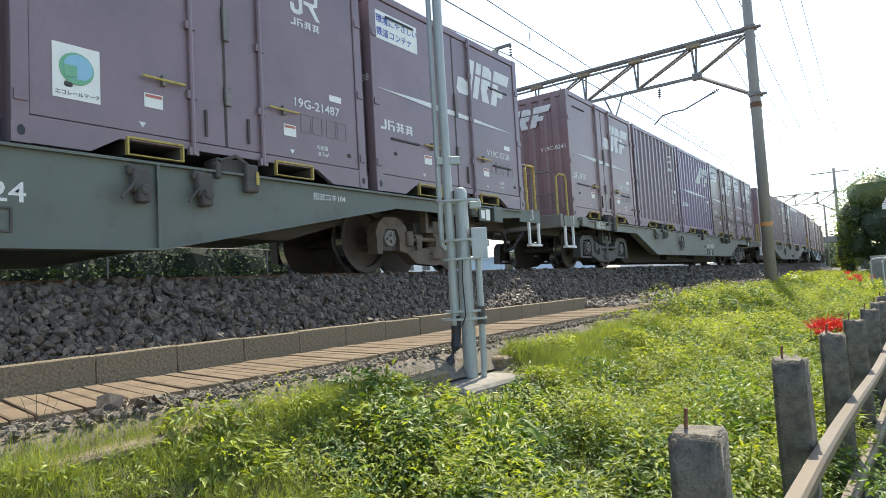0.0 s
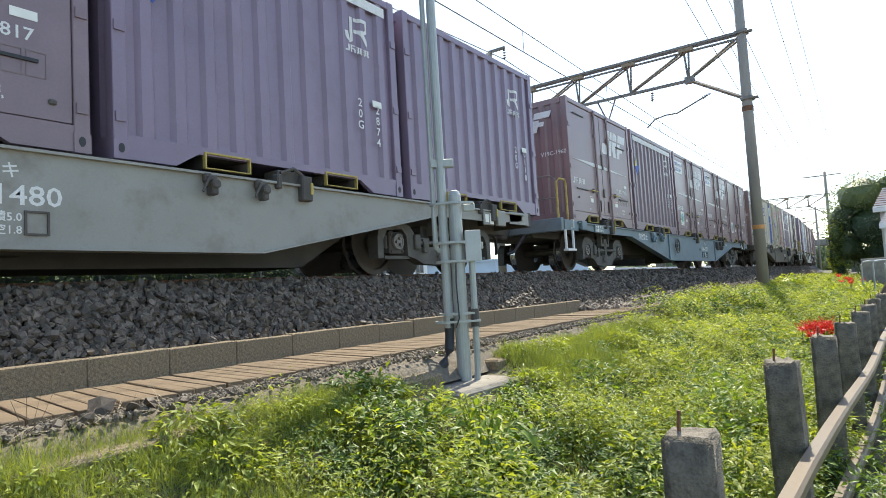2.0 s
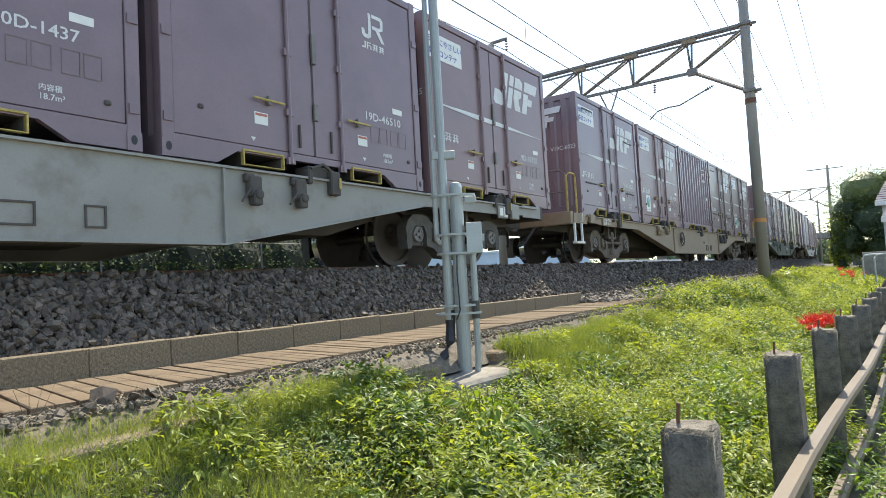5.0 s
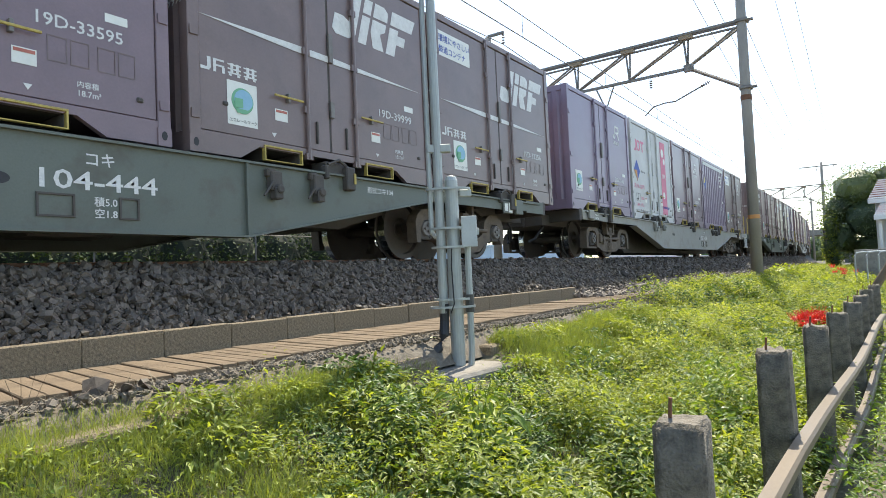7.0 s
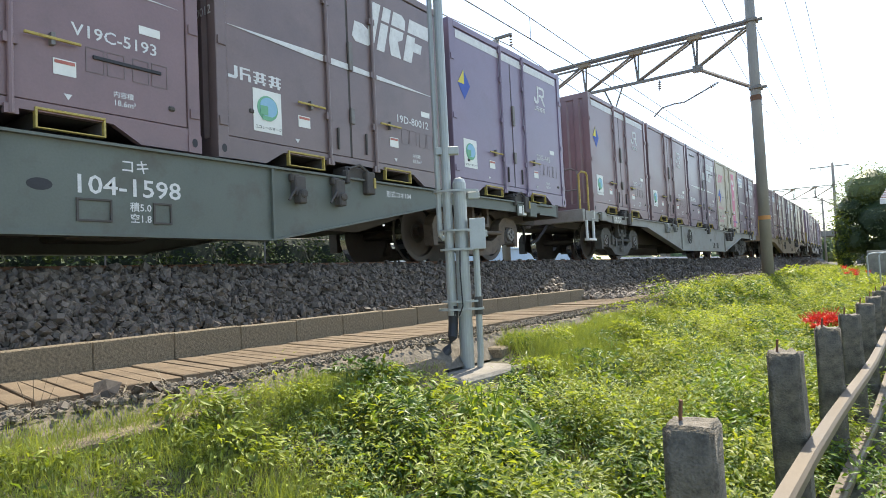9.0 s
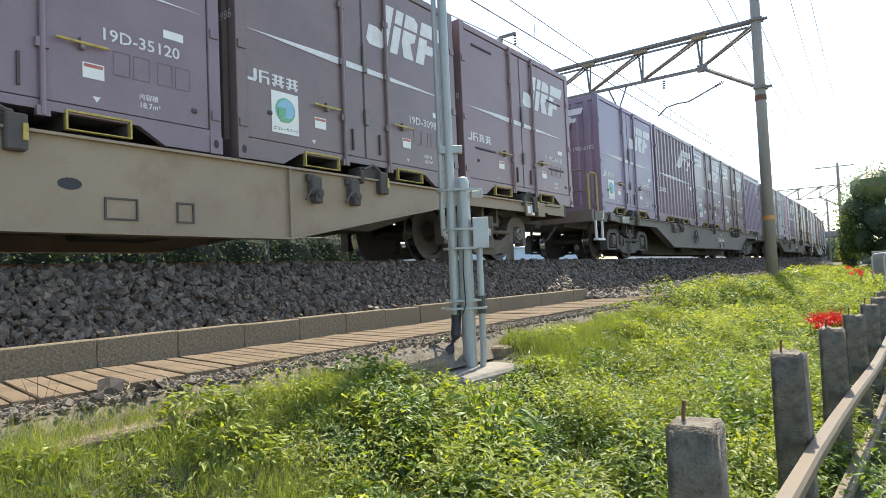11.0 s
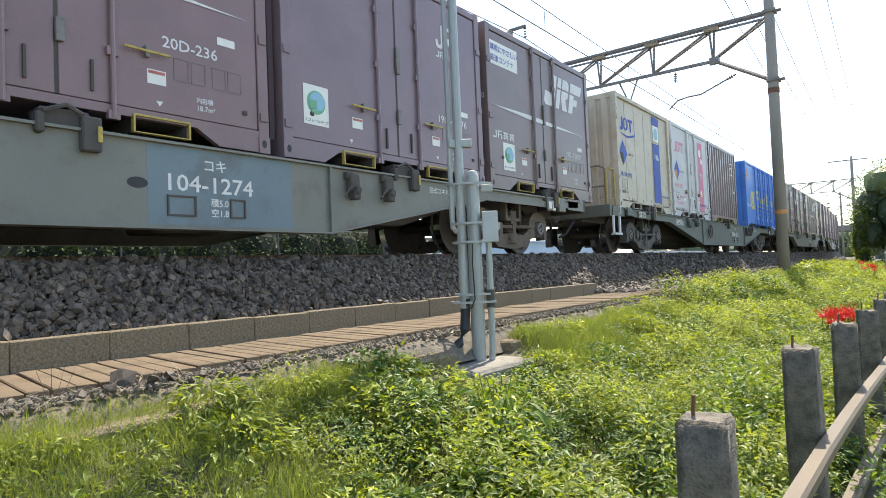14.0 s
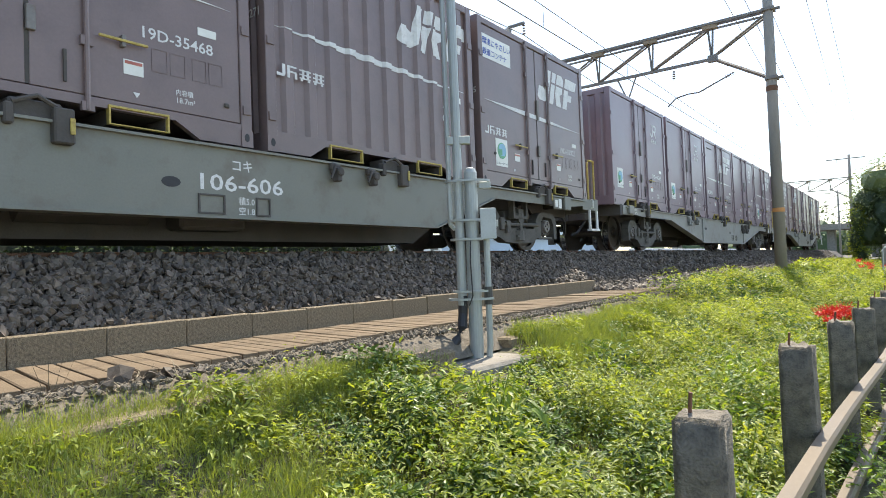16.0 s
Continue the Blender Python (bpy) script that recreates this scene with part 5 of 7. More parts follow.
ROCK = [(x * 0.34, y * 0.34, z * 0.34) for x in (-1, 1) for y in (-1, 1) for z in (-1, 1)] + [(0.62, 0, 0), (-0.62, 0, 0), (0, 0.62, 0), (0, -0.62, 0), (0, 0, 0.62), (0, 0, -0.62)]
ROCKQUADS = []
for a, b, u, v, w in ((8, 10, 0, 1, 2), (8, 11, 0, 1, 2), (9, 10, 0, 1, 2), (9, 11, 0, 1, 2), (10, 12, 1, 2, 0), (10, 13, 1, 2, 0), (11, 12, 1, 2, 0), (11, 13, 1, 2, 0), (12, 8, 2, 0, 1), (12, 9, 2, 0, 1), (13, 8, 2, 0, 1), (13, 9, 2, 0, 1)):
    # a face spans two tips and the two corners that both tips share
    c = [i for i in range(8) if ROCK[i][u] * ROCK[a][u] > 0 and ROCK[i][v] * ROCK[b][v] > 0]
    q = [a, c[0], b, c[1]]
    n0 = Vector(ROCK[q[1]]) - Vector(ROCK[a])
    flip = n0.cross(Vector(ROCK[b]) - Vector(ROCK[a])).dot(Vector(ROCK[a]) + Vector(ROCK[b])) < 0
    ROCKQUADS.append(tuple(q[::-1] if flip else q))


def rough_stones(name, at, size, mat, parent=None, label=""):
    """Angular broken stones, each of its own shape."""
    n = len(at)
    base = np.array(ROCK)[None] * (1 + rng.normal(0, 0.10, (n, 14, 1))) + rng.normal(0, 0.06, (n, 14, 3))
    base *= rng.uniform(0.48, 1.35, (n, 1, 3))
    turn = spin(*(rng.uniform(0, math.tau, n) for _ in range(3)))
    v = np.einsum("nij,nkj->nki", turn, base) * size.reshape(n, 1, 1) + at[:, None, :]
    f = (np.asarray(ROCKQUADS)[None] + (np.arange(n) * 14)[:, None, None]).reshape(-1, 4)
    return quick(name, v.reshape(-1, 3), f, mat, parent, label)


def bank_points(n, x0, x1, near=0.0):
    x = rng.uniform(x0, x1, n)
    u = rng.uniform(near, 1.0, n)
    y = np.interp(u, [0, 0.55, 0.72, 1.0], [4.42, 4.90, 5.06, 5.42]) + np.array([bend(a) for a in x])
    z = np.interp(u, [0, 0.55, 0.72, 1.0], [1.10, 1.51, 1.60, 1.53]) + rng.normal(0, 0.022, n)
    return np.stack([x, y, z], 1)


bank = bpy.data.objects["ballast_bank"]
o = rough_stones("ballast_stones", bank_points(17000, 1.0, 13), rng.uniform(0.034, 0.074, 17000), STONE, bank)
o["kind"] = "stuff"
o = rough_stones("ballast_stones", bank_points(9000, 13, 60), rng.uniform(0.06, 0.105, 9000), STONE, bank)
o["kind"] = "stuff"
# stones that have rolled past the end of the kerb
n = 5500
x = rng.uniform(9.8, 34, n)
y = 4.44 - np.abs(rng.normal(0, 0.6, n)) * np.clip((x - 9.6) / 2.0, 0.15, 1)
spill = np.stack([x, y, np.interp(y, [3.0, 4.2, 4.5], [0.86, 0.95, 1.10]) + rng.normal(0, 0.012, n)], 1)
o = rough_stones("ballast_stones", spill, rng.uniform(0.05, 0.09, n), STONE, bank)
o["kind"] = "stuff"
stone_meshes = []
for j in range(10):
    o = rough_stones("stone", np.zeros((1, 3)), np.array([1.0]), STONE)
    stone_meshes.append(o.data)
    bpy.data.objects.remove(o)
pts = bank_points(300, 2.0, 6.5)
for i, p in enumerate(pts):
    place("stone", stone_meshes[i % 10], STONE, bank, at=pose(p[0], p[1] - 0.012, p[2] + 0.012, *rng.uniform(0, 360, 3)) @ Matrix.Diagonal((*(rng.uniform(0.05, 0.085) * np.ones(3)), 1)))
n = 3200
x = rng.uniform(0.3, 12, n)
grit = np.stack([x, rng.uniform(3.09, 3.37, n), np.interp(x, [0, 12], [0.915, 0.915])], 1)
o = rough_stones("gravel_stones", grit, rng.uniform(0.012, 0.036, n), GRAVEL, bpy.data.objects["gravel_strip"])
o["kind"] = "stuff"
for x, y, s in ((1.55, 3.31, 0.105), (1.64, 3.18, 0.07), (1.75, 3.20, 0.075), (1.40, 3.14, 0.06), (1.28, 3.16, 0.05), (2.20, 3.14, 0.05), (1.88, 3.12, 0.05)):
    shape = (np.array(ROCK) * (1 + rng.normal(0, 0.10, (14, 1))) + rng.normal(0, 0.07, (14, 3))) * (1.15, 0.9, 0.75) * s
    a = rng.uniform(0, math.tau)
    shape = shape @ np.array([(math.cos(a), math.sin(a), 0.3), (-math.sin(a), math.cos(a), -0.25), (0, 0, 1)])
    tagged(quick("loose_stone", shape + (x, y, 0.91 + 0.4 * s), np.array(ROCKQUADS), STONE), "grey loose stone lying beside the boards", "stone")

n = 620
x, y = rng.uniform(0.3, 5.2, n), rng.uniform(3.04, 3.36, n)
o = strew("dry_straw", BLADE, BLADEQUADS, np.stack([x, y, 0.915 + rng.uniform(0, 0.02, n)], 1), spin(rng.uniform(0, 6.28, n), rng.normal(0, 0.2, n), np.pi / 2 + rng.normal(0, 0.25, n)), np.stack([np.full(n, 0.0035), np.full(n, 0.02), rng.uniform(0.05, 0.16, n)], 1), STRAW)
tagged(o, "pale dry straw littered over the grit", "straw", kind="stuff")

# ---- signal-cable post with junction box ----
def along(px, py, side, up):
    """A point beside the post: side metres to the right of its axis as seen from the path."""
    return (px + 0.578 * side, py - 0.816 * side, up)


PX, PY = 4.325, 2.95
pole = thing("cable_post", "grey cable post with pipes, clamps and a white junction box", "post", pose(0, 0, 0))
pad = part("pad", boxes((-0.52, 0.33, -0.36, 0.36, -0.16, 0.0), bevel=0.025), PADC, pole, "pale cracked concrete pad", at=pose(PX, PY, 0.678, 0, 0, -3))
bm = bmesh.new()
lathe(bm, [(0.66, 0.060), (2.24, 0.056), (2.275, 0.042), (2.285, 0.02)], "z", 18, (PX, PY, 0))
part("short_pillar", bm, GALV, pole, "grey round pillar with a rounded cap")
part("tall_pipe", tube(bmesh.new(), [along(PX, PY, -0.105, 1.12), along(PX, PY, -0.115, 6.5)], 0.040, 14), GALV, pole)
part("conduit", tube(bmesh.new(), [along(PX, PY, -0.11, 1.77), along(PX, PY, -0.155, 1.775), along(PX, PY, -0.178, 1.80), along(PX, PY, -0.182, 1.86), along(PX, PY, -0.187, 6.5)], 0.022, 10), GALV, pole)
part("cable_pipe", tube(bmesh.new(), [along(PX, PY, 0.105, 0.675), along(PX, PY, 0.115, 0.78), along(PX, PY, 0.118, 1.68)], 0.027, 10), GALV, pole)
part("pipe_joint", tube(bmesh.new(), [along(PX, PY, 0.117, 1.12), along(PX, PY, 0.117, 1.27)], 0.036, 10), BOGIE, pole)
jb = part("junction_box", boxes((-0.06, 0.06, -0.06, 0.06, -0.125, 0.125), bevel=0.008), BOXGREY, pole, "white junction box with a latch", at=pose(*along(PX, PY, 0.135, 1.80), 0, 0, -55))
part("box_lid", boxes((-0.066, 0.066, -0.066, -0.055, -0.13, 0.13), bevel=0.004), BOXGREY, jb)
part("latch", boxes((0.061, 0.085, -0.03, 0.03, -0.03, 0.03), bevel=0.005), GALV, jb)
for z in (2.17, 1.835, 1.675, 1.235, 1.17):
    bm = bmesh.new()
    w = 0.185 if z in (2.17, 1.17) else 0.15
    rings = []
    for k in range(24):
        a0 = k * math.tau / 24
        c = Vector(along(PX, PY, -0.03 + w * math.cos(a0), z)) + Vector((0.816, 0.578, 0)) * 0.085 * math.sin(a0)
        out = (c - Vector(along(PX, PY, -0.03, z))).normalized() * 0.008
        rings.append([bm.verts.new(c + q) for q in (out + Vector((0, 0, 0.009)), out - Vector((0, 0, 0.009)), -out - Vector((0, 0, 0.009)), -out + Vector((0, 0, 0.009)))])
    for r0, r1 in zip(rings, rings[1:] + rings[:1]):
        for k in range(4):
            bm.faces.new((r0[k], r0[(k + 1) % 4], r1[(k + 1) % 4], r1[k]))
    fix(bm)
    part("clamp", bm, GALV, pole)
part("bracket", boxes((-0.10, 0.10, -0.03, 0.03, -0.035, 0.035), bevel=0.006), GALV, pole, at=pose(*along(PX, PY, -0.09, 2.52), 0, 0, -55))
part("bracket", boxes((-0.05, 0.05, -0.025, 0.025, -0.03, 0.03), bevel=0.006), GALV, pole, at=pose(*along(PX, PY, 0.12, 2.13), 0, 0, -55))
part("black_hose", tube(bmesh.new(), [along(PX, PY, -0.10, 1.20), along(PX, PY, -0.105, 1.05), (PX - 0.10, PY + 0.07, 0.94), (PX - 0.15, PY + 0.09, 0.84), (PX - 0.22, PY + 0.12, 0.77), (PX - 0.30, PY + 0.16, 0.725), (PX - 0.42, PY + 0.22, 0.712)], 0.04, 10), BLACKM, pole, "thick black cable hose")
part("small_cable", tube(bmesh.new(), [along(PX - 0.07, PY - 0.05, -0.02, 1.66), along(PX - 0.08, PY - 0.06, -0.03, 1.50), along(PX - 0.08, PY - 0.06, -0.02, 1.2), along(PX - 0.07, PY - 0.05, -0.05, 1.12)], 0.006, 6), BLACKM, pole)


# ---- catenary masts and wires ----
def truss_bar(bm, y0, z0, y1, z1, r, x=0.0):
    tube(bm, [(x, y0, z0), (x, y1, z1)], r, 4)


def mast(x, y, base, heading, beam=True, top=13.0, collars=True):
    """A round concrete mast with a lattice beam over the track."""
    m = thing("catenary_mast", "brown-grey concrete mast with a steel lattice beam over the track", "mast", pose(x, y, 0, 0, 0, heading), group="masts along the railway")
    part("mast_pole", lathe(bmesh.new(), [(base - 0.3, 0.178), (top, 0.135), (top + 0.02, 0.05)], "z", 24), MASTC, m, smooth=True)
    if collars:
        part("marker_band", lathe(bmesh.new(), [(6.62, 0.168), (6.63, 0.172), (6.78, 0.172), (6.79, 0.168)], "z", 24), RAILSTEEL, m, "faded red band")
        part("marker_band", lathe(bmesh.new(), [(2.78, 0.178), (2.79, 0.181), (2.90, 0.181), (2.91, 0.178)], "z", 24), ORANGEM, m, "small orange band")
    if beam:
        hi, lo, far = 9.23, 8.06, 9.4
        for xx in (-0.10, 0.10):
            part("top_chord", boxes((xx - 0.035, xx + 0.035, 0.0, far, hi - 0.04, hi + 0.04)), GALV_DARK, m)
        part("top_chord", boxes((-0.03, 0.03, 0.0, far, hi - 0.20, hi - 0.14)), GALV_DARK, m)
        part("bottom_chord", boxes((-0.05, 0.05, 1.68, far, lo - 0.045, lo + 0.045)), GALV_DARK, m)
        bm = bmesh.new()
        truss_bar(bm, 0.0, 7.03, 1.70, lo, 0.06)
        part("knee_brace", bm, GALV_DARK, m)
        for yy in (1.72, 3.72, 5.70, 7.7):
            bm = bmesh.new()
            truss_bar(bm, yy - 0.06, hi - 0.1, yy, lo, 0.036)
            truss_bar(bm, yy + 0.10, hi - 0.1, yy + 0.02, lo, 0.036)
            part("upright", bm, GALV_DARK, m)
            bm = bmesh.new()
            truss_bar(bm, yy - 1.70 if yy < 2 else yy - 1.95, hi - 0.16, yy, lo + 0.04, 0.04, 0.05)
            truss_bar(bm, yy - 1.60 if yy < 2 else yy - 1.85, hi - 0.16, yy, lo + 0.04, 0.04, -0.05)
            part("diagonal", bm, GALV_DARK, m)
            part("gusset", boxes((-0.11, 0.11, yy - 0.2, yy + 0.25, hi - 0.17, hi + 0.045)), W_TAN, m)
        part("gusset", boxes((-0.09, 0.09, 1.55, 1.85, lo - 0.10, lo + 0.12)), GALV_DARK, m)
        bm = bmesh.new()
        truss_bar(bm, 4.3, lo, 4.65, lo - 0.85, 0.03)
        truss_bar(bm, 5.0, lo, 4.65, lo - 0.85, 0.03)
        part("hanger_frame", bm, GALV_DARK, m)
        # steady arm, its pull-off and insulators
        part("steady_arm", tube(bmesh.new(), [(0, 3.25, 6.72), (0, 2.95, 6.98), (0, 2.55, 7.04), (0, 2.2, 7.03), (0, 1.2, 7.42)], 0.026, 6), GALV_DARK, m)
        for p, q in (((0, 1.38, 7.35), (0, 1.05, 7.48)), ((0, 2.98, 7.98), (0, 3.0, 7.60))):
            bm = bmesh.new()
            tube(bm, [p, q], 0.014, 6)
            for k in range(4):
                c = Vector(p).lerp(Vector(q), 0.2 + 0.2 * k)
                d = (Vector(q) - Vector(p)).normalized() * 0.012
                tube(bm, [c - d, c + d], 0.055, 10)
            part("insulator", bm, INSULATOR, m)
        for z in (9.23, 7.03):
            part("collar", boxes((-0.20, 0.20, -0.20, 0.17, z - 0.05, z + 0.05), (-0.05, 0.05, -0.34, -0.15, z - 0.04, z + 0.04), bevel=0.01), GALV_DARK, m)
    return m


MASTS = [(-33.0, 3.30, 0.85), (21.9, 3.24, 0.80), (77.0, 4.62, 0.72), (120.0, 9.0, 0.7), (165.0, 17.0, 0.7)]
for x, y, base in MASTS:
    a = math.degrees(track_at(x)[2])
    m = mast(x, y, base, a, top=11.6 if x > 40 else 13.0, collars=x < 40)
    if x > 40:
        part("cross_arm", boxes((-0.05, 0.05, -1.45, 2.05, 11.15, 11.25)), GALV_DARK, m)
        for yy in (2.0, 1.1, 0.45, -1.1):
            bm = bmesh.new()
            for k in range(4):
                lathe(bm, [(11.12 - k * 0.11, 0.02), (11.10 - k * 0.11, 0.065), (11.06 - k * 0.11, 0.02)], "z", 10, (0, yy, 0))
            part("insulator", bm, INSULATOR, m)
for x, y in ((21.9, 12.75), (77.0, 14.0)):
    m = mast(x, y, 0.7, 0, beam=False, top=11.15, collars=False)
    part("top_bracket", boxes((-0.05, 0.05, -0.75, 0.0, 11.15, 11.25)), GALV_DARK, m)
    bm = bmesh.new()
    for k in range(4):
        lathe(bm, [(11.12 - k * 0.11, 0.02), (11.10 - k * 0.11, 0.07), (11.06 - k * 0.11, 0.02)], "z", 10, (0, -0.72, 0))
    part("insulator", bm, INSULATOR, m)


def span(a, b, sag, n=14):
    """Points of a hanging wire."""
    a, b = Vector(a), Vector(b)
    return [a.lerp(b, i / n) - Vector((0, 0, sag * 4 * (i / n) * (1 - i / n))) for i in range(n + 1)]


def carrier_z(x):
    return float(np.interp(x, [-33, 10.3, 38.5, 77, 120, 165], [7.62, 7.06, 6.70, 7.3, 6.95, 7.3]))


def track_wire(height, y_from=0.0):
    pts = []
    for i in range(67):
        s = -33 + 3 * i
        p = track_at(s)
        pts.append((p[0], p[1] + y_from, height(s)))
    return pts


for off in (0.0, 6.3):
    w = tagged(part("contact_wire", tube(bmesh.new(), track_wire(lambda x: 6.55, off), 0.012, 5), WIRE), "thin dark contact wire above the track", "wire", group="overhead wires")
    w = tagged(part("messenger_wire", tube(bmesh.new(), track_wire(carrier_z, off), 0.010, 5), WIRE), "dark carrier wire above the contact wire", "wire", group="overhead wires")
    d = thing("dropper_wires", "thin upright droppers between carrier and contact wire", "wire", group="overhead wires")
    for i in range(24):
        x = -28 + 5 * i
        p = track_at(x)
        part("dropper", tube(bmesh.new(), [(p[0], p[1] + off, 6.55), (p[0], p[1] + off, carrier_z(x))], 0.007, 4), WIRE, d)
FEEDERS = [((21.9, 5.05, 11.35), (77, 6.63, 11.10), 0.85), ((21.9, 4.45, 11.35), (77, 5.71, 11.10), 0.9), ((21.9, 3.9, 11.75), (77, 5.07, 10.9), 0.8), ((21.9, 2.9, 13.4), (77, 4.5, 11.7), 0.3), ((21.9, 2.25, 13.6), (77, 3.48, 11.55), 0.3)]
for a, b, sag in FEEDERS:
    back = (a[0] - 55, a[1] - 0.1, a[2] + 0.4)
    tagged(part("feeder_wire", tube(bmesh.new(), span(back, a, sag)[:-1] + span(a, b, sag), 0.012, 5), WIRE), "thin dark feeder wire high beside the track", "wire", group="overhead wires")
tagged(part("feeder_wire", tube(bmesh.new(), span((-33, 11.9, 10.9), (21.9, 12.03, 10.7), 0.7)[:-1] + span((21.9, 12.03, 10.7), (77, 13.3, 10.7), 0.7), 0.018, 5), WIRE), "dark feeder wire beyond the track", "wire", group="overhead wires")


# ---- fence of concrete posts ----
def post_mesh(seed, w=0.152, h=1.05):
    r = random.Random(seed)
    bm = bmesh.new()
    box(bm, -w / 2, w / 2, -w / 2, w / 2, -0.1, h)
    bmesh.ops.subdivide_edges(bm, edges=bm.edges[:], cuts=5, use_grid_fill=True)
    for v in bm.verts:
        k = noise.noise(Vector((v.co.x * 9, v.co.y * 9, v.co.z * 6 + seed * 7)))
        v.co += Vector((k, r.uniform(-1, 1), r.uniform(-1, 1))) * 0.003
        v.co.x *= 1.06 - 0.06 * v.co.z
        v.co.y *= 1.06 - 0.06 * v.co.z
        if v.co.z > h - 0.06:
            v.co.x *= 0.95
            v.co.y *= 0.95
    bmesh.ops.bevel(bm, geom=[e for e in bm.edges if e.calc_face_angle(0) > 0.8], offset=0.012, segments=2, affect="EDGES")
    return bm


FENCE = [(1.965, 0.527, 0.975), (3.60, 0.475, 0.985), (4.96, 0.40, 0.98), (6.18, 0.322, 0.975), (7.62, 0.272, 0.975), (8.92, 0.238, 0.975), (10.25, 0.19, 0.98), (11.6, 0.12, 0.99)]
for i, (x, y, top) in enumerate(FENCE):
    p = thing("fence_post", "rough dark concrete fence post with a rusty rod on top", "post", pose(x, y, top - 1.05, rng.normal(0, 0.5), rng.normal(0, 0.6), 4 + rng.normal(0, 2)), group="fence posts")
    part("shaft", post_mesh(i), POSTC, p, smooth=True)
    part("rod", tube(bmesh.new(), [(0.0, 0.03, 1.0), (0.004, 0.033, 1.06), (-0.004, 0.027, 1.115)], 0.006, 6), RAILSTEEL, p, "rusty reinforcing rod")


def fence_line(x):
    return float(np.interp(x, [f[0] for f in FENCE], [f[1] for f in FENCE]))


for nm, z, dy, half in (("fence_rail", 0.55, -0.115, 0.032), ("fence_rail", 0.15, -0.13, 0.034)):
    bm = bmesh.new()
    xs = [0.9 + 0.8 * i for i in range(14)]
    rows = []
    for x in xs:
        y = fence_line(max(x, 1.985)) + dy - (0.045 * (1.985 - x) * -1 if x < 1.985 else 0)
        rows.append([bm.verts.new((x, y + u, z + v)) for u, v in ((half, 0.022), (half, -0.03), (-half, -0.03), (-half, 0.006), (-half + 0.012, 0.022))])
    for a, b in zip(rows, rows[1:]):
        for k in range(5):
            bm.faces.new((a[k], a[(k + 1) % 5], b[(k + 1) % 5], b[k]))
    bm.faces.new(rows[0])
    bm.faces.new(rows[-1][::-1])
    tagged(part(nm, fix(bm), RAILW), "pale painted wooden rail along the concrete posts", "rail", group="fence rails")
# slanting guard tube of a stay wire
st = thing("stay_guard", "pale slanting guard tube of a stay wire", "tube")
part("guard_tube", tube(bmesh.new(), [(11.9, 0.10, 0.95), (12.1, -0.9, 2.6)], 0.06, 12), RAILW, st)
part("stay_wire", tube(bmesh.new(), [(12.1, -0.9, 2.6), (12.9, -5.0, 9.4)], 0.008, 5), WIRE, st)


# ---- far side of the railway ----
def leaf_cloud(n, sampler, size, mat, name, parent=None, label="", droop=0.3):
    at, out = sampler(n)
    yaw = np.arctan2(out[:, 1], out[:, 0]) + rng.normal(0, 0.9, n)
    pitch = -np.arcsin(np.clip(out[:, 2], -1, 1)) * 0.5 + rng.normal(droop, 0.5, n)
    o = strew(name, SMALLLEAF, SMALLQUADS, at, spin(yaw, pitch, rng.normal(0, 0.6, n)), rng.uniform(0.7, 1.3, n) * size, mat, parent, label)
    return o


def lump(centre, radii, jitter=0.22, uneven=1.0):
    """Points on an uneven rounded mass, with outward directions."""
    c, r = np.array(centre), np.array(radii)

    def sample(n):
        d = rng.normal(0, 1, (n, 3))
        d /= np.linalg.norm(d, axis=1, keepdims=True)
        k = np.array([noise.noise(Vector(v * 2.3 + c)) * 0.35 + noise.noise(Vector(v * 6.0 + c)) * 0.15 for v in d])
        f = 1 + uneven * k - np.abs(rng.normal(0, jitter, n))
        return c + d * r * f[:, None], d
    return sample


def lumps(specs):
    def sample(n):
        w = np.array([s[1][0] * s[1][2] for s in specs])
        cnt = rng.multinomial(n, w / w.sum())
        got = [lump(*s)(k) for s, k in zip(specs, cnt) if k]
        return np.concatenate([g[0] for g in got]), np.concatenate([g[1] for g in got])
    return sample


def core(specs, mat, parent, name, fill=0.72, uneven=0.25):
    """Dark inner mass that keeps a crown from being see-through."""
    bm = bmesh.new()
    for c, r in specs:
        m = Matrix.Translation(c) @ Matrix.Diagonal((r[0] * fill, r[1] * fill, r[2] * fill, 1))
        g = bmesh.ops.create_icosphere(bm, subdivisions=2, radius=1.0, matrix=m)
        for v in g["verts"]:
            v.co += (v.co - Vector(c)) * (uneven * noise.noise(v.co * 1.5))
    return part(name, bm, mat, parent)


hx = -6.0
while hx < 15.8:
    h = thing("hedge_bush", "dark green dense hedge bush beyond the track", "bush", group="hedge beyond the track")
    top = 0.12 * rng.random()
    specs = [((hx, 15.6, 1.86 + top), (1.6, 1.2, 1.66)), ((hx + 0.8, 15.3, 1.86 + top), (1.2, 1.1, 1.60)), ((hx + 0.3, 14.7, 1.0), (1.4, 1.0, 1.35))]
    core(specs, HEDGESHADE, h, "inner_twig", 0.84, 0.06)
    leaf_cloud(5400, lumps([(*q, 0.05, 0.25) for q in specs]), 0.105, HEDGELEAF, "foliage", h)
    hx += 1.6
n = 5000
x, y = rng.uniform(-4, 24, n), rng.uniform(7.9, 14.5, n)
o = strew("rough_grass", BLADE, BLADEQUADS, np.stack([x, y, 0.80 + 0 * x], 1), spin(rng.uniform(0, 6.28, n), rng.normal(0, 0.2, n), rng.normal(0, 0.2, n)), np.stack([np.full(n, 0.03), rng.uniform(0.3, 0.9, n), rng.uniform(0.3, 0.9, n)], 1), HEDGELEAF)
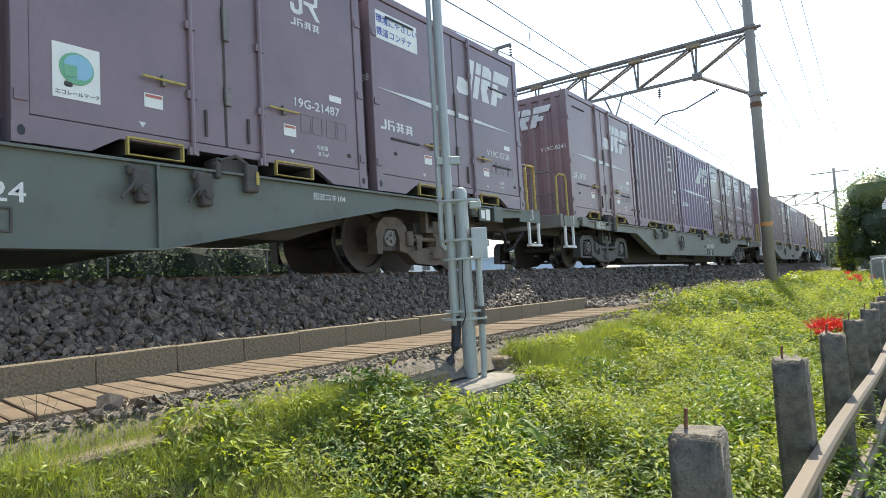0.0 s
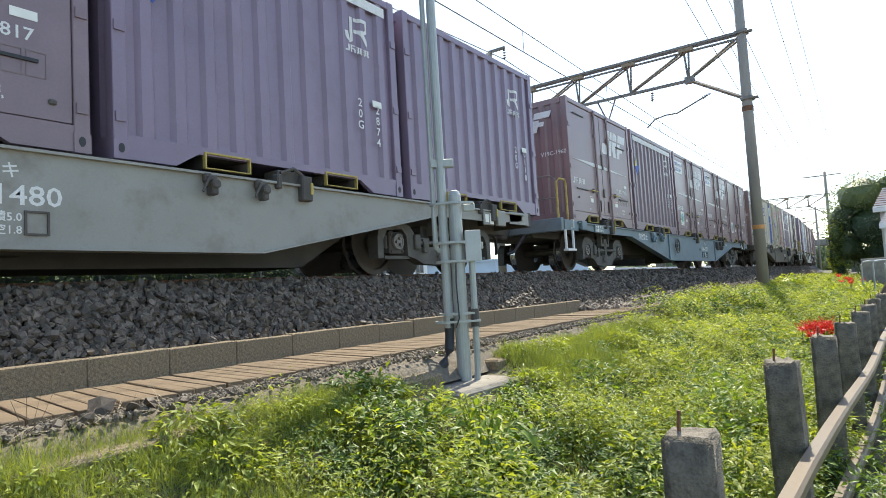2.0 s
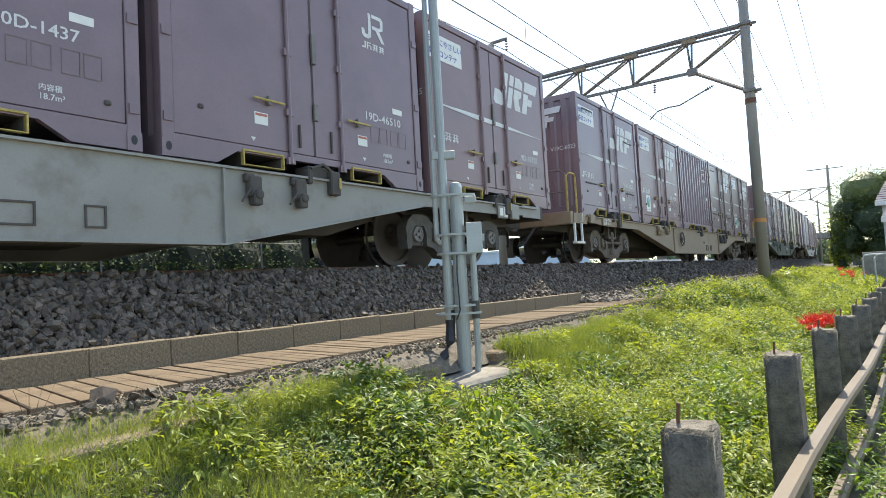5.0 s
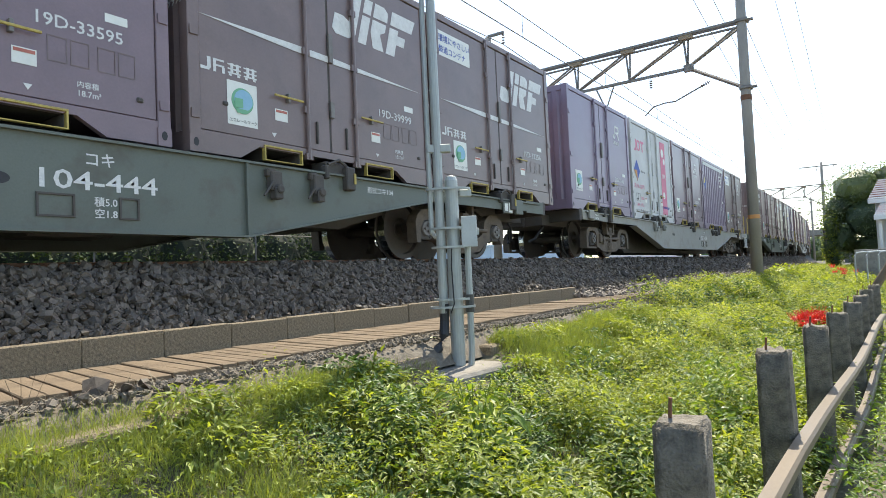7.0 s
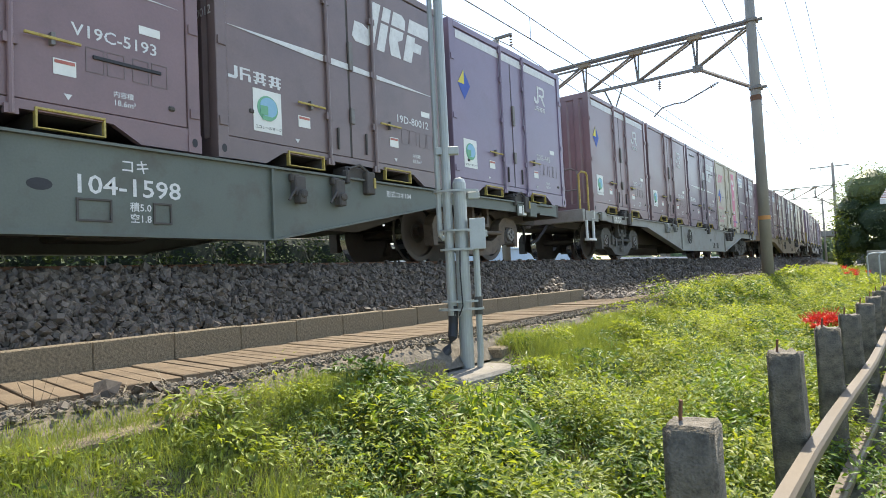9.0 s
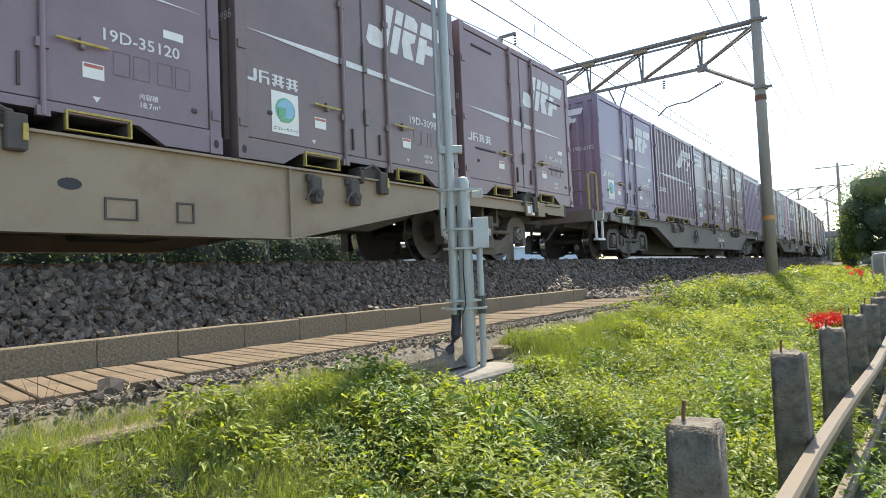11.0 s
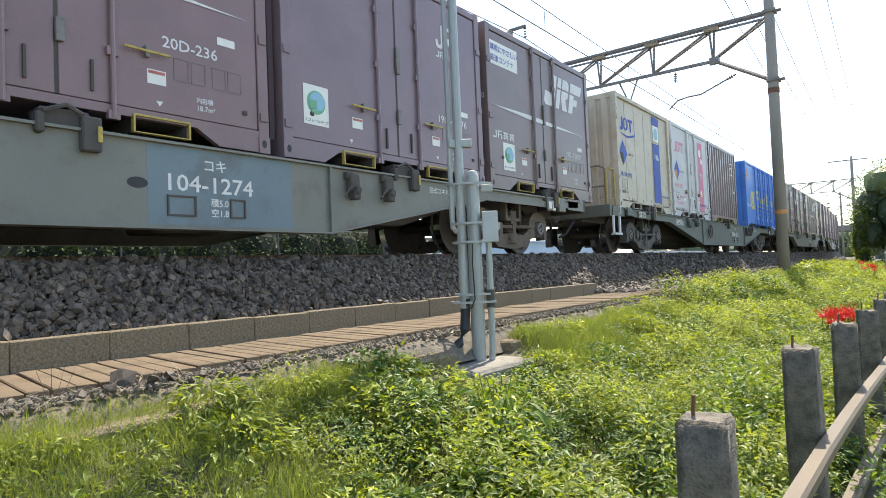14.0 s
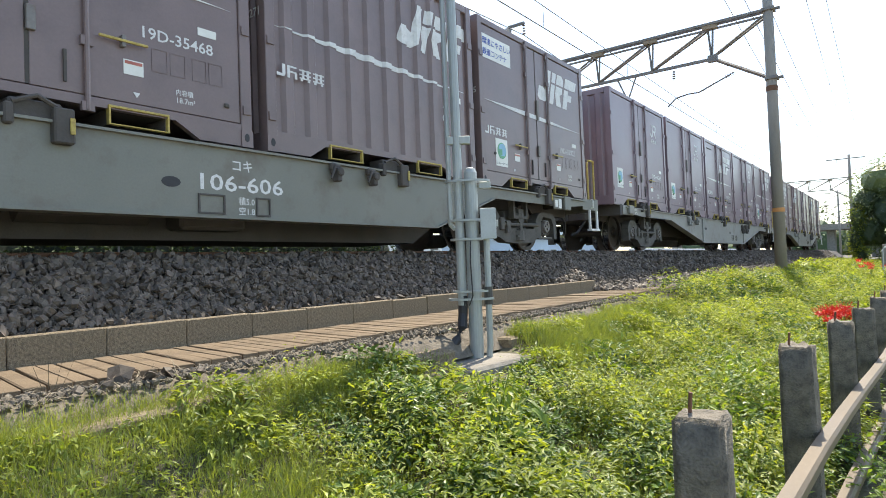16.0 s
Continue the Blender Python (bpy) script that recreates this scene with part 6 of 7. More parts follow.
tagged(o, "rank dark grass beyond the track", "grass", kind="stuff")
wf = thing("wire_fence", "thin wire fence on steel stakes before the hedge", "fence")
for i in range(7):
    part("fence_stake", boxes((-0.015, 0.015, -0.015, 0.015, 0.7, 2.72)), GALV_DARK, wf, at=pose(-6 + 4.1 * i, 13.4, 0))
for z in (2.70, 2.0):
    part("fence_wire", tube(bmesh.new(), [(-8, 13.38, z), (19, 13.38, z)], 0.007, 5), GALV_DARK, wf)


def building(name, x0, x1, y0, y1, h, wall, roof, label, rows, cols, flat_roof=True, base=0.55):
    b = thing(name, label, "building")
    part("wall", boxes((x0, x1, y0, y1, base, base + h)), wall, b)
    if flat_roof:
        part("roof", boxes((x0 - 0.3, x1 + 0.3, y0 - 0.3, y1 + 0.3, base + h, base + h + 0.25)), roof, b)
    else:
        bm = bmesh.new()
        ym = (y0 + y1) / 2
        for s in ((x0 - 0.4, x1 + 0.4),):
            v = [bm.verts.new(p) for p in ((s[0], y0 - 0.5, base + h), (s[1], y0 - 0.5, base + h), (s[1], ym, base + h + 1.6), (s[0], ym, base + h + 1.6), (s[1], y1 + 0.5, base + h), (s[0], y1 + 0.5, base + h))]
            for f in ((0, 1, 2, 3), (3, 2, 4, 5), (0, 3, 5), (1, 4, 2), (0, 5, 4, 1)):
                bm.faces.new([v[i] for i in f])
        part("roof", fix(bm), roof, b)
    for r in range(rows):
        for c in range(cols):
            wx = x0 + (x1 - x0) * (c + 0.5) / cols
            wz = base + h * (r + 0.55) / rows
            win = part("window", boxes((wx - 0.75, wx + 0.75, y0 - 0.05, y0 + 0.02, wz - 0.55, wz + 0.55)), GALV, b)
            part("pane", boxes((wx - 0.66, wx - 0.03, y0 - 0.06, y0 - 0.04, wz - 0.47, wz + 0.47)), GLASS, win)
            part("pane", boxes((wx + 0.03, wx + 0.66, y0 - 0.06, y0 - 0.04, wz - 0.47, wz + 0.47)), GLASS, win)
    return b


building("white_house", 46, 58, 44, 52, 4.4, WALLW, GALV_DARK, "white rendered house with small windows far behind the track", 2, 4)
building("blue_shed", 72, 104, 43, 55, 4.3, WALLB, WALLB, "long pale blue shed far behind the track", 1, 9)
wp = thing("panel_fence", "white panel fence beyond the track", "fence")
for i in range(20):
    part("fence_panel", boxes((0, 1.9, -0.03, 0.03, 0.6, 2.4), bevel=0.01), WALLW, wp, at=pose(50 + i * 2, 18.5, 0))
for i, (x, y, r) in enumerate(((34, 33, 1.6), (38, 35, 1.9), (30, 34, 1.4))):
    b = thing("garden_bush", "light green rounded bush in front of the houses", "bush", group="bushes before the houses")
    sp = [((x, y, 1.2), (r, r, 1.3)), ((x + r * 0.7, y - 0.3, 1.0), (r * 0.6, r * 0.6, 0.9))]
    core(sp, LEAF, b, "inner_twig")
    leaf_cloud(1200, lumps(sp), 0.2, LEAF, "foliage", b)


# ---- where the line goes out of sight ----
def tree(name, label, x, y, base, top, specs, leaf, n, size, trunk_r):
    t = thing(name, label, "tree")
    part("trunk", tube(bmesh.new(), [(x, y, base - 0.2), (x + 0.1, y, base + (top - base) * 0.3), (x - 0.05, y + 0.1, base + (top - base) * 0.75)], trunk_r, 10, trunk_r * 0.45), BARK, t)
    bm = bmesh.new()
    for c, r in specs[:8]:
        tube(bm, [(x, y, base + (top - base) * 0.3), Vector((x, y, base + (top - base) * 0.45)).lerp(Vector(c), 0.5), c], trunk_r * 0.4, 6, trunk_r * 0.12)
    part("limb", bm, BARK, t)
    core(specs, TREELEAF, t, "inner_twig")
    leaf_cloud(n, lumps(specs), size, leaf, "crown", t)
    return t


tree("roadside_tree", "large dark evergreen tree overgrown to the ground", 49.0, 0.2, 0.5, 7.6,
     [((49, 1.0, 6.0), (1.9, 1.9, 1.5)), ((49.3, -1.0, 6.1), (2.0, 1.9, 1.5)), ((49, 2.1, 4.6), (1.5, 1.15, 1.3)), ((49, -2.6, 4.9), (1.9, 1.9, 1.6)), ((48.6, 0.2, 3.8), (2.2, 2.4, 1.9)), ((48.5, 2.0, 2.6), (1.3, 1.2, 1.3)), ((48.5, 0.0, 1.8), (1.6, 2.2, 1.5)), ((49, -3.2, 2.6), (1.8, 1.8, 1.8))], TREELEAF, 15000, 0.16, 0.3)
tree("ivy_growth", "light green ivy hanging at the edge of the dark tree", 48.0, 2.9, 0.6, 4.2, [((48.0, 2.6, 3.4), (0.6, 0.5, 1.0)), ((47.8, 2.75, 2.0), (0.6, 0.45, 0.9)), ((47.8, 2.5, 1.1), (0.6, 0.5, 0.7))], LEAF, 1800, 0.14, 0.08)

house = thing("tiled_house", "small house with red-brown ribbed tile roofs and white eaves", "house")
part("wall", boxes((40.6, 50.0, -8.0, 0.1, 0.0, 4.25)), WALLW, house)
part("porch_wall", boxes((39.2, 40.6, -8.0, -0.35, 0.0, 3.0)), WALLW, house)


def tiled_roof(x0, x1, z0, z1, y0, y1, hip, nm):
    roof = part(nm, fix(roof_bm(x0, x1, z0, z1, y0, y1, hip)), ROOFR, house)
    rows = 9
    for i in range(rows):
        f = (i + 0.3) / rows
        x, z, ys = x0 + (x1 - x0) * f, z0 + (z1 - z0) * f, y1 - hip * f
        part("tile_course", boxes((x - 0.05, x + 0.10, y0, ys, z + 0.02, z + 0.085), bevel=0.01), ROOFR if i % 1 == 0 else WALLW, roof)
        part("course_edge", boxes((x - 0.075, x - 0.052, y0, ys, z + 0.0, z + 0.08)), WALLW, roof)
    part("eave_board", boxes((x0 - 0.12, x0 - 0.02, y0, y1, z0 - 0.20, z0 + 0.02)), WALLW, house)


def roof_bm(x0, x1, z0, z1, y0, y1, hip):
    bm = bmesh.new()
    v = [bm.verts.new(p) for p in ((x0, y0, z0), (x0, y1, z0), (x1, y1 - hip, z1), (x1, y0, z1), (x1, y0, z0), (x1, y1, z0))]
    for f in ((0, 1, 2, 3), (1, 5, 2), (0, 4, 5, 1), (3, 2, 5, 4)):
        bm.faces.new([v[i] for i in f])
    return bm


tiled_roof(40.0, 43.2, 4.40, 5.75, -8.5, 0.40, 0.55, "roof")
tiled_roof(38.6, 40.4, 3.45, 4.35, -8.5, 0.18, 0.45, "porch_roof")
part("porch_post", boxes((38.8, 38.95, -0.15, 0.0, 0.0, 3.3)), WALLW, house)
part("window", boxes((39.14, 39.2, -2.6, -1.2, 1.2, 2.4)), GLASS, house)
gw = thing("garden_wall", "grey rendered garden wall beside the path", "wall")
part("wall_body", boxes((36.5, 36.8, -6, 1.05, 0.0, 1.75), bevel=0.02), CONCRETE, gw)
br = thing("tube_barrier", "grey bent steel tube barriers by the path", "barrier")
for i in range(5):
    y = 0.75 - 0.34 * i
    part("hoop", tube(bmesh.new(), [(26, y, 0.1), (26, y, 1.45), (26.05, y - 0.05, 1.55), (26.4, y - 0.25, 1.58), (26.9, y - 0.6, 1.58)], 0.028, 8), GALV, br)

bridge = thing("road_bridge", "grey concrete road bridge crossing the railway far off", "bridge")
part("deck", boxes((166, 176, -30, 70, 6.6, 7.9)), CONCRETE, bridge)
for y in (-18, 6, 14.5, 31, 50):
    part("pier", boxes((169, 173, y - 0.8, y + 0.8, 0, 6.6)), CONCRETE, bridge)
bm = bmesh.new()
for i in range(50):
    box(bm, 166.1, 166.2, -30 + 2 * i, -29.9 + 2 * i, 7.9, 8.9)
box(bm, 166.1, 166.2, -30, 70, 8.85, 8.95)
part("parapet_rail", bm, GALV, bridge)
part("abutment", boxes((160, 180, -30, 3.5, 0, 5.2)), CONCRETE, bridge)
hills = []
for i in range(46):
    hy = -180 + i * 12 + rng.normal(0, 3)
    hills.append(((330 + rng.normal(0, 12), hy, 2.0), (20, 11, 12 + 5 * rng.random() + (4 if hy < 60 else 0))))
for i in range(16):
    hills.append(((20 + i * 16, 170 + rng.normal(0, 6), 0), (15, 12, 7 + 3 * rng.random())))
h = thing("far_woods", "hazy green wooded hills far behind the houses", "hills", kind="stuff")
core(hills, HILLLEAF, h, "hill_mass")
leaf_cloud(16000, lumps(hills), 2.2, HILLLEAF, "tree_crowns", h)


# ---- weeds, grass and flowers on the verge ----
def stature(x, y):
    """How tall growth stands: low beside the walkway and round the post's pad."""
    k = float(np.interp(y - 0.05 * max(0.0, x - 5), [1.9, 2.5, 2.8, 3.1], [1.0, 0.62, 0.36, 0.25])) if x < 10 else 1.0
    if x < 3.4:
        k = max(k, 0.55)
    if 3.0 < x < 5.6 and 1.9 < y < 3.4:
        dx, dy = max(0.0, 3.85 - x, x - 4.9), max(0.0, 2.55 - y, y - 3.3)
        k = min(k, 0.22 + 1.1 * math.hypot(dx, dy))
    return k


def plants(n, x0, x1, y0, y1, keep, tall, leaves, size, mat, name, label, category="weeds", lift=-0.35, spread=0.7):
    """Leafy stems: leaves set round an upright stem, larger below, standing out and a little up."""
    x, y = rng.uniform(x0, x1, n * 3), rng.uniform(y0, y1, n * 3)
    ok = np.array([keep(a, b) > rng.random() for a, b in zip(x, y)])
    x, y = x[ok][:n], y[ok][:n]
    n = len(x)
    g = np.array([lay(a, b) for a, b in zip(x, y)])
    mound = np.array([0.55 + 1.3 * noise.noise(Vector((a * 1.1, b * 1.1, 5.0))) + 0.75 * noise.noise(Vector((a * 3.4, b * 3.4, 9.0))) for a, b in zip(x, y)])
    h = tall * np.clip(mound, 0.10, 1.6) * rng.uniform(0.75, 1.2, n) * np.array([stature(a, b) for a, b in zip(x, y)])
    lean = rng.normal(0, 0.16, (n, 2))
    at, yaw, pitch, sz = [], [], [], []
    start = rng.uniform(0, 6.28, n)
    for k in range(leaves):
        f = (k + rng.uniform(0.1, 0.9, n)) / leaves
        f = 0.25 + 0.75 * f
        r = rng.uniform(0.0, spread, n) * h * 0.35
        a = start + k * 2.4 + rng.normal(0, 0.3, n)
        at.append(np.stack([x + lean[:, 0] * h * f + r * np.cos(a), y + lean[:, 1] * h * f + r * np.sin(a), g + h * f], 1))
        yaw.append(a)
        pitch.append(rng.normal(lift + 0.6 * (1 - f), 0.45, n))
        sz.append(size * rng.uniform(0.6, 1.25, n) * (1.1 - 0.35 * f))
    at, yaw, pitch, sz = np.concatenate(at), np.concatenate(yaw), np.concatenate(pitch), np.concatenate(sz)
    shape, quads = (SMALLLEAF, SMALLQUADS) if x0 >= 9 else (FOLDLEAF, FOLDQUADS)
    o = strew(name, shape, quads, at, spin(yaw, pitch, rng.normal(0, 0.5, len(yaw))), sz, mat)
    return tagged(o, label, category, kind="stuff")


def clumps(n, x0, x1, y0, y1, keep, reach, tall, leaves, size, mat, name, label):
    """Rounded clumps of weeds: leaves standing out all over a dome, each clump with its own width, height and leaf size."""
    x, y = rng.uniform(x0, x1, n * 4), rng.uniform(y0, y1, n * 4)
    ok = np.array([keep(a, b) > rng.random() for a, b in zip(x, y)])
    x, y = x[ok][:n], y[ok][:n]
    at, yaw, pitch, sz = [], [], [], []
    for cx, cy in zip(x, y):
        r = rng.uniform(*reach)
        h = r * rng.uniform(*tall) * max(0.25, min(1.0, stature(cx, cy)))
        r *= 0.6 + 0.4 * stature(cx, cy)
        k = max(12, int(leaves * (r / reach[1]) ** 2))
        d = rng.normal(0, 1, (k, 3))
        d[:, 2] = np.abs(d[:, 2]) * 0.9
        d /= np.linalg.norm(d, axis=1, keepdims=True)
        wob = 1 + 0.28 * np.sin(3 * np.arctan2(d[:, 1], d[:, 0]) + cx * 9) * (1 - d[:, 2]) - np.abs(rng.normal(0, 0.17, k)) + (rng.random(k) < 0.06) * rng.uniform(0, 0.35, k)
        g = lay(cx, cy)
        at.append(np.stack([cx + d[:, 0] * r * wob, cy + d[:, 1] * r * wob, g + 0.02 + d[:, 2] * h * wob], 1))
        yaw.append(np.arctan2(d[:, 1], d[:, 0]) + rng.normal(0, 0.6, k))
        pitch.append(rng.normal(0.30 - 0.55 * d[:, 2], 0.38, k))
        sz.append(size * rng.uniform(0.65, 1.35) * rng.uniform(0.6, 1.25, k))
    at, yaw, pitch, sz = (np.concatenate(v) for v in (at, yaw, pitch, sz))
    shape, quads = (SMALLLEAF, SMALLQUADS) if x0 >= 9 else (FOLDLEAF, FOLDQUADS)
    o = strew(name, shape, quads, at, spin(yaw, pitch, rng.normal(0, 0.45, len(yaw))), sz, mat)
    return tagged(o, label, "weeds", kind="stuff")


def tufts(n, x0, x1, y0, y1, keep, tall, blades, width, mat, name, label):
    x, y = rng.uniform(x0, x1, n * 3), rng.uniform(y0, y1, n * 3)
    ok = np.array([keep(a, b) > rng.random() for a, b in zip(x, y)])
    x, y = x[ok][:n], y[ok][:n]
    n = len(x)
    g = np.array([lay(a, b) for a, b in zip(x, y)])
    h = tall * np.array([0.7 + 0.6 * noise.noise(Vector((a * 1.7, b * 1.7, 2.0))) for a, b in zip(x, y)]) * np.array([max(0.45, stature(a, b)) for a, b in zip(x, y)])
    x, y, g, h = (np.repeat(v, blades) for v in (x, y, g, h))
    m = len(x)
    at = np.stack([x + rng.normal(0, 0.05, m), y + rng.normal(0, 0.05, m), g - 0.01], 1)
    ln = np.clip(h, 0.05, 1) * rng.uniform(0.5, 1.2, m)
    o = strew(name, BLADE, BLADEQUADS, at, spin(rng.uniform(0, 6.28, m), rng.normal(0, 0.22, m), rng.normal(0, 0.22, m)), np.stack([width * rng.uniform(0.7, 1.4, m), ln, ln], 1), mat)
    return tagged(o, label, "grass", kind="stuff")


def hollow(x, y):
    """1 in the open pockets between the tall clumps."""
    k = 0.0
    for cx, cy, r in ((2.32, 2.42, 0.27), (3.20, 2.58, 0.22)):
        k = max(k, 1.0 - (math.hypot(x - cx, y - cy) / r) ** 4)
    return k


def verge(x, y):
    """1 inside the overgrown verge."""
    top = float(np.interp(x, [0, 5, 9, 12, 22, 30, 40], [2.93, 2.98, 3.25, 3.3, 3.2, 3.5, 4.0])) + 0.12 * noise.noise(Vector((x * 2, 0, 0)))
    if y > top or y < fence_line(x) + 0.02:
        return 0.0
    if 3.80 < x < 4.74 and 2.55 < y < 3.4:
        return 0.0
    if 3.25 < x < 4.9 and y > 2.2:
        return 0.6
    return 1.0 - 0.92 * hollow(x, y)


def leafy_zone(x, y):
    v = verge(x, y)
    a = math.degrees(math.atan2(y, x))
    grassy = 0.85 * (1 / (1 + math.exp(-(a - 44) / 3.0)))
    if 4.7 < x < 10 and y > 2.0 + 0.12 * (x - 4.7):
        grassy = max(grassy, 0.75)
    bare = 0.8 if (4.7 < x < 5.5 and 2.3 < y < 2.95) or (3.3 < x < 3.75 and 1.6 < y < 1.95) else 0.0
    patch = 0.5 * max(0.0, noise.noise(Vector((x * 0.8, y * 0.8, 3.0))))
    return v * (1 - max(grassy, bare)) * (1 - patch)


def shade_patch(x, y):
    """1 where deep green growth prevails; its dark colour also stands in for shade."""
    if math.atan2(y, x) > 0.87:
        return 0.0
    return min(1.0, max(0.0, 0.52 + 2.6 * noise.noise(Vector((x * 1.5, y * 1.5, 12.0)))))


def grass_zone(x, y):
    v = verge(x, y)
    a = math.degrees(math.atan2(y, x))
    g = 0.12 + 0.75 * (1 / (1 + math.exp(-(a - 43) / 3.0)))
    if 4.7 < x < 10 and y > 2.0 + 0.12 * (x - 4.7):
        g = max(g, 0.8)
    if a > 52:
        g *= 0.65 + 0.5 * noise.noise(Vector((x * 2.2, y * 2.2, 1.0)))
    return v * g


plants(600, 0.5, 9.0, 0.4, 3.4, leafy_zone, 0.36, 16, 0.05, LEAF, "leafy_weeds", "dense bright green leafy weeds covering the bank")
clumps(300, 0.5, 9.0, 0.4, 3.4, lambda x, y: leafy_zone(x, y) * (1 - 0.8 * shade_patch(x, y)), (0.09, 0.30), (0.7, 2.0), 620, 0.051, LEAF, "weed_clumps", "rounded clumps of bright green pointed-leaf weeds on the bank")
clumps(190, 0.5, 9.0, 0.4, 3.4, lambda x, y: leafy_zone(x, y) * shade_patch(x, y), (0.10, 0.24), (0.8, 1.7), 380, 0.056, DEEPLEAF, "dark_weed_clumps", "taller clumps of deep green weeds on the bank")
clumps(300, 9.0, 20.0, 0.1, 4.2, leafy_zone, (0.14, 0.34), (0.7, 1.5), 420, 0.056, LEAF, "weed_clumps", "rounded clumps of bright green weeds on the bank")
clumps(120, 9.0, 20.0, 0.1, 4.2, leafy_zone, (0.14, 0.30), (0.8, 1.6), 330, 0.06, DEEPLEAF, "dark_weed_clumps", "clumps of deep green weeds on the bank")
plants(420, 0.5, 9.0, 0.4, 3.4, leafy_zone, 0.50, 14, 0.06, VINE, "tall_weeds", "taller broad-leaved weeds on the bank")
plants(1700, 9.0, 20.0, 0.1, 4.2, leafy_zone, 0.26, 12, 0.062, LEAF, "leafy_weeds", "dense bright green leafy weeds covering the bank")
plants(4200, 20.0, 48.0, -0.3, 4.5, verge, 0.24, 8, 0.13, LEAF, "leafy_weeds", "green weeds on the far verge")
plants(900, 2.0, 10.0, 0.35, 1.3, lambda x, y: 1.0 if y > fence_line(x) + 0.1 else 0.0, 0.36, 9, 0.10, VINE, "vine_leaves", "broad green vine leaves along the fence")
plants(1300, 2.2, 13.0, -1.1, 0.32, lambda x, y: 1.0 if y < fence_line(x) - 0.16 else 0.0, 0.30, 11, 0.07, VINE, "path_weeds", "broad-leaved weeds on the path side of the fence")
tufts(4200, 0.4, 10.0, 0.5, 3.4, grass_zone, 0.20, 15, 0.0036, GRASS, "grass_tufts", "thin light green grass and horsetail tufts")
tufts(3000, 9.0, 24.0, 0.2, 4.2, grass_zone, 0.20, 12, 0.008, GRASS, "grass_tufts", "light green grass between the weeds")
tufts(4000, 20.0, 60.0, -1.0, 5.0, lambda x, y: 1.0 if y < 4.2 + (bend(x) if x > 38 else 0) else 0.0, 0.22, 8, 0.022, GRASS, "grass_tufts", "light green grass on the far verge")
tufts(2600, 0.5, 3.4, 0.9, 3.1, lambda x, y: verge(x, y) * max(0.0, 0.55 + 1.3 * noise.noise(Vector((x * 2.6, y * 2.6, 4.0)))) if math.atan2(y, x) > 0.74 else 0.0, 0.19, 15, 0.0026, GRASS, "grass_tufts", "thin upright light green grass covering the bank")
tufts(1300, 0.3, 3.3, 2.6, 3.12, lambda x, y: 0.5 + 0.8 * noise.noise(Vector((x * 3, y * 3, 7.0))), 0.24, 14, 0.003, GRASS, "edge_grass", "grass growing over the concrete edging")
tufts(260, 0.3, 9.0, 2.82, 3.28, lambda x, y: 0.6, 0.13, 10, 0.005, GRASS, "edge_grass", "short grass growing beside the boards")


def one_plant(name, label, x, y, h, n, size, mat, droop, spread):
    g = lay(x, y)
    p = thing(name, label, "plant")
    bm = bmesh.new()
    for k in range(5):
        a = k * 1.26
        tube(bm, [(x, y, g - 0.02), (x + 0.3 * spread * math.cos(a), y + 0.3 * spread * math.sin(a), g + h * 0.6), (x + 0.6 * spread * math.cos(a), y + 0.6 * spread * math.sin(a), g + h)], 0.006, 5, 0.003)
    part("stem", bm, VINE, p)
    for i in range(n):
        f = 0.3 + 0.7 * rng.random()
        a = rng.uniform(0, 6.28)
        r = spread * rng.uniform(0.2, 1.0)
        o = strew("leaf", LEAFSHAPE, LEAFQUADS, np.array([[x + r * math.cos(a), y + r * math.sin(a), g + h * f]]), spin(np.array([a + rng.normal(0, 0.5)]), np.array([rng.normal(droop, 0.3)]), np.array([rng.normal(0, 0.4)])), np.array([size * rng.uniform(0.7, 1.3)]), mat, p)
    return p


clumps(90, 0.6, 3.0, 1.0, 2.95, lambda x, y: verge(x, y) if math.atan2(y, x) > 0.76 else 0.0, (0.04, 0.12), (1.0, 2.0), 110, 0.04, LEAF, "small_weed_clumps", "small clumps of pale weeds among the thin grass")
plants(900, 0.6, 3.2, 1.0, 2.98, lambda x, y: verge(x, y) if math.atan2(y, x) > 0.74 else 0.0, 0.22, 11, 0.042, LEAF, "small_weeds", "small pale leafy weeds among the thin grass")
clumps(26, 2.1, 3.6, 1.35, 2.35, lambda x, y: 1.0 if abs(y - 0.62 * x) < 0.28 else 0.0, (0.10, 0.20), (1.0, 1.9), 300, 0.062, DEEPLEAF, "dark_weed_clumps", "deep green broad-leaved weeds standing in the middle of the bank")
tufts(1500, 4.8, 8.6, 2.15, 3.1, lambda x, y: verge(x, y) if y > 2.15 + 0.08 * (x - 4.8) else 0.0, 0.34, 16, 0.0034, GRASS, "feathery_grass", "tall feathery light green horsetail beside the boards")
# Dark leaf colour in the open pockets stands in for their shade.
clumps(40, 2.0, 3.45, 2.1, 2.85, hollow, (0.06, 0.11), (0.9, 1.5), 90, 0.05, DEEPLEAF, "dark_weed_clumps", "low deep green weeds between taller ones, dark to deepen the shade there")
# Deep green body and bright top: shaded side and lit crown put into colour.
clumps(8, 2.62, 2.92, 2.25, 2.62, lambda x, y: 1.0, (0.12, 0.17), (2.2, 3.0), 230, 0.06, DEEPLEAF, "dark_weed_clumps", "tall broad-leaved weeds in the middle of the bank, deep green for their shaded side")
clumps(9, 2.50, 2.95, 2.2, 2.65, lambda x, y: 1.0, (0.10, 0.15), (3.4, 4.4), 60, 0.06, LEAF, "weed_clumps", "brighter leaves for the lit top of the tallest weeds")
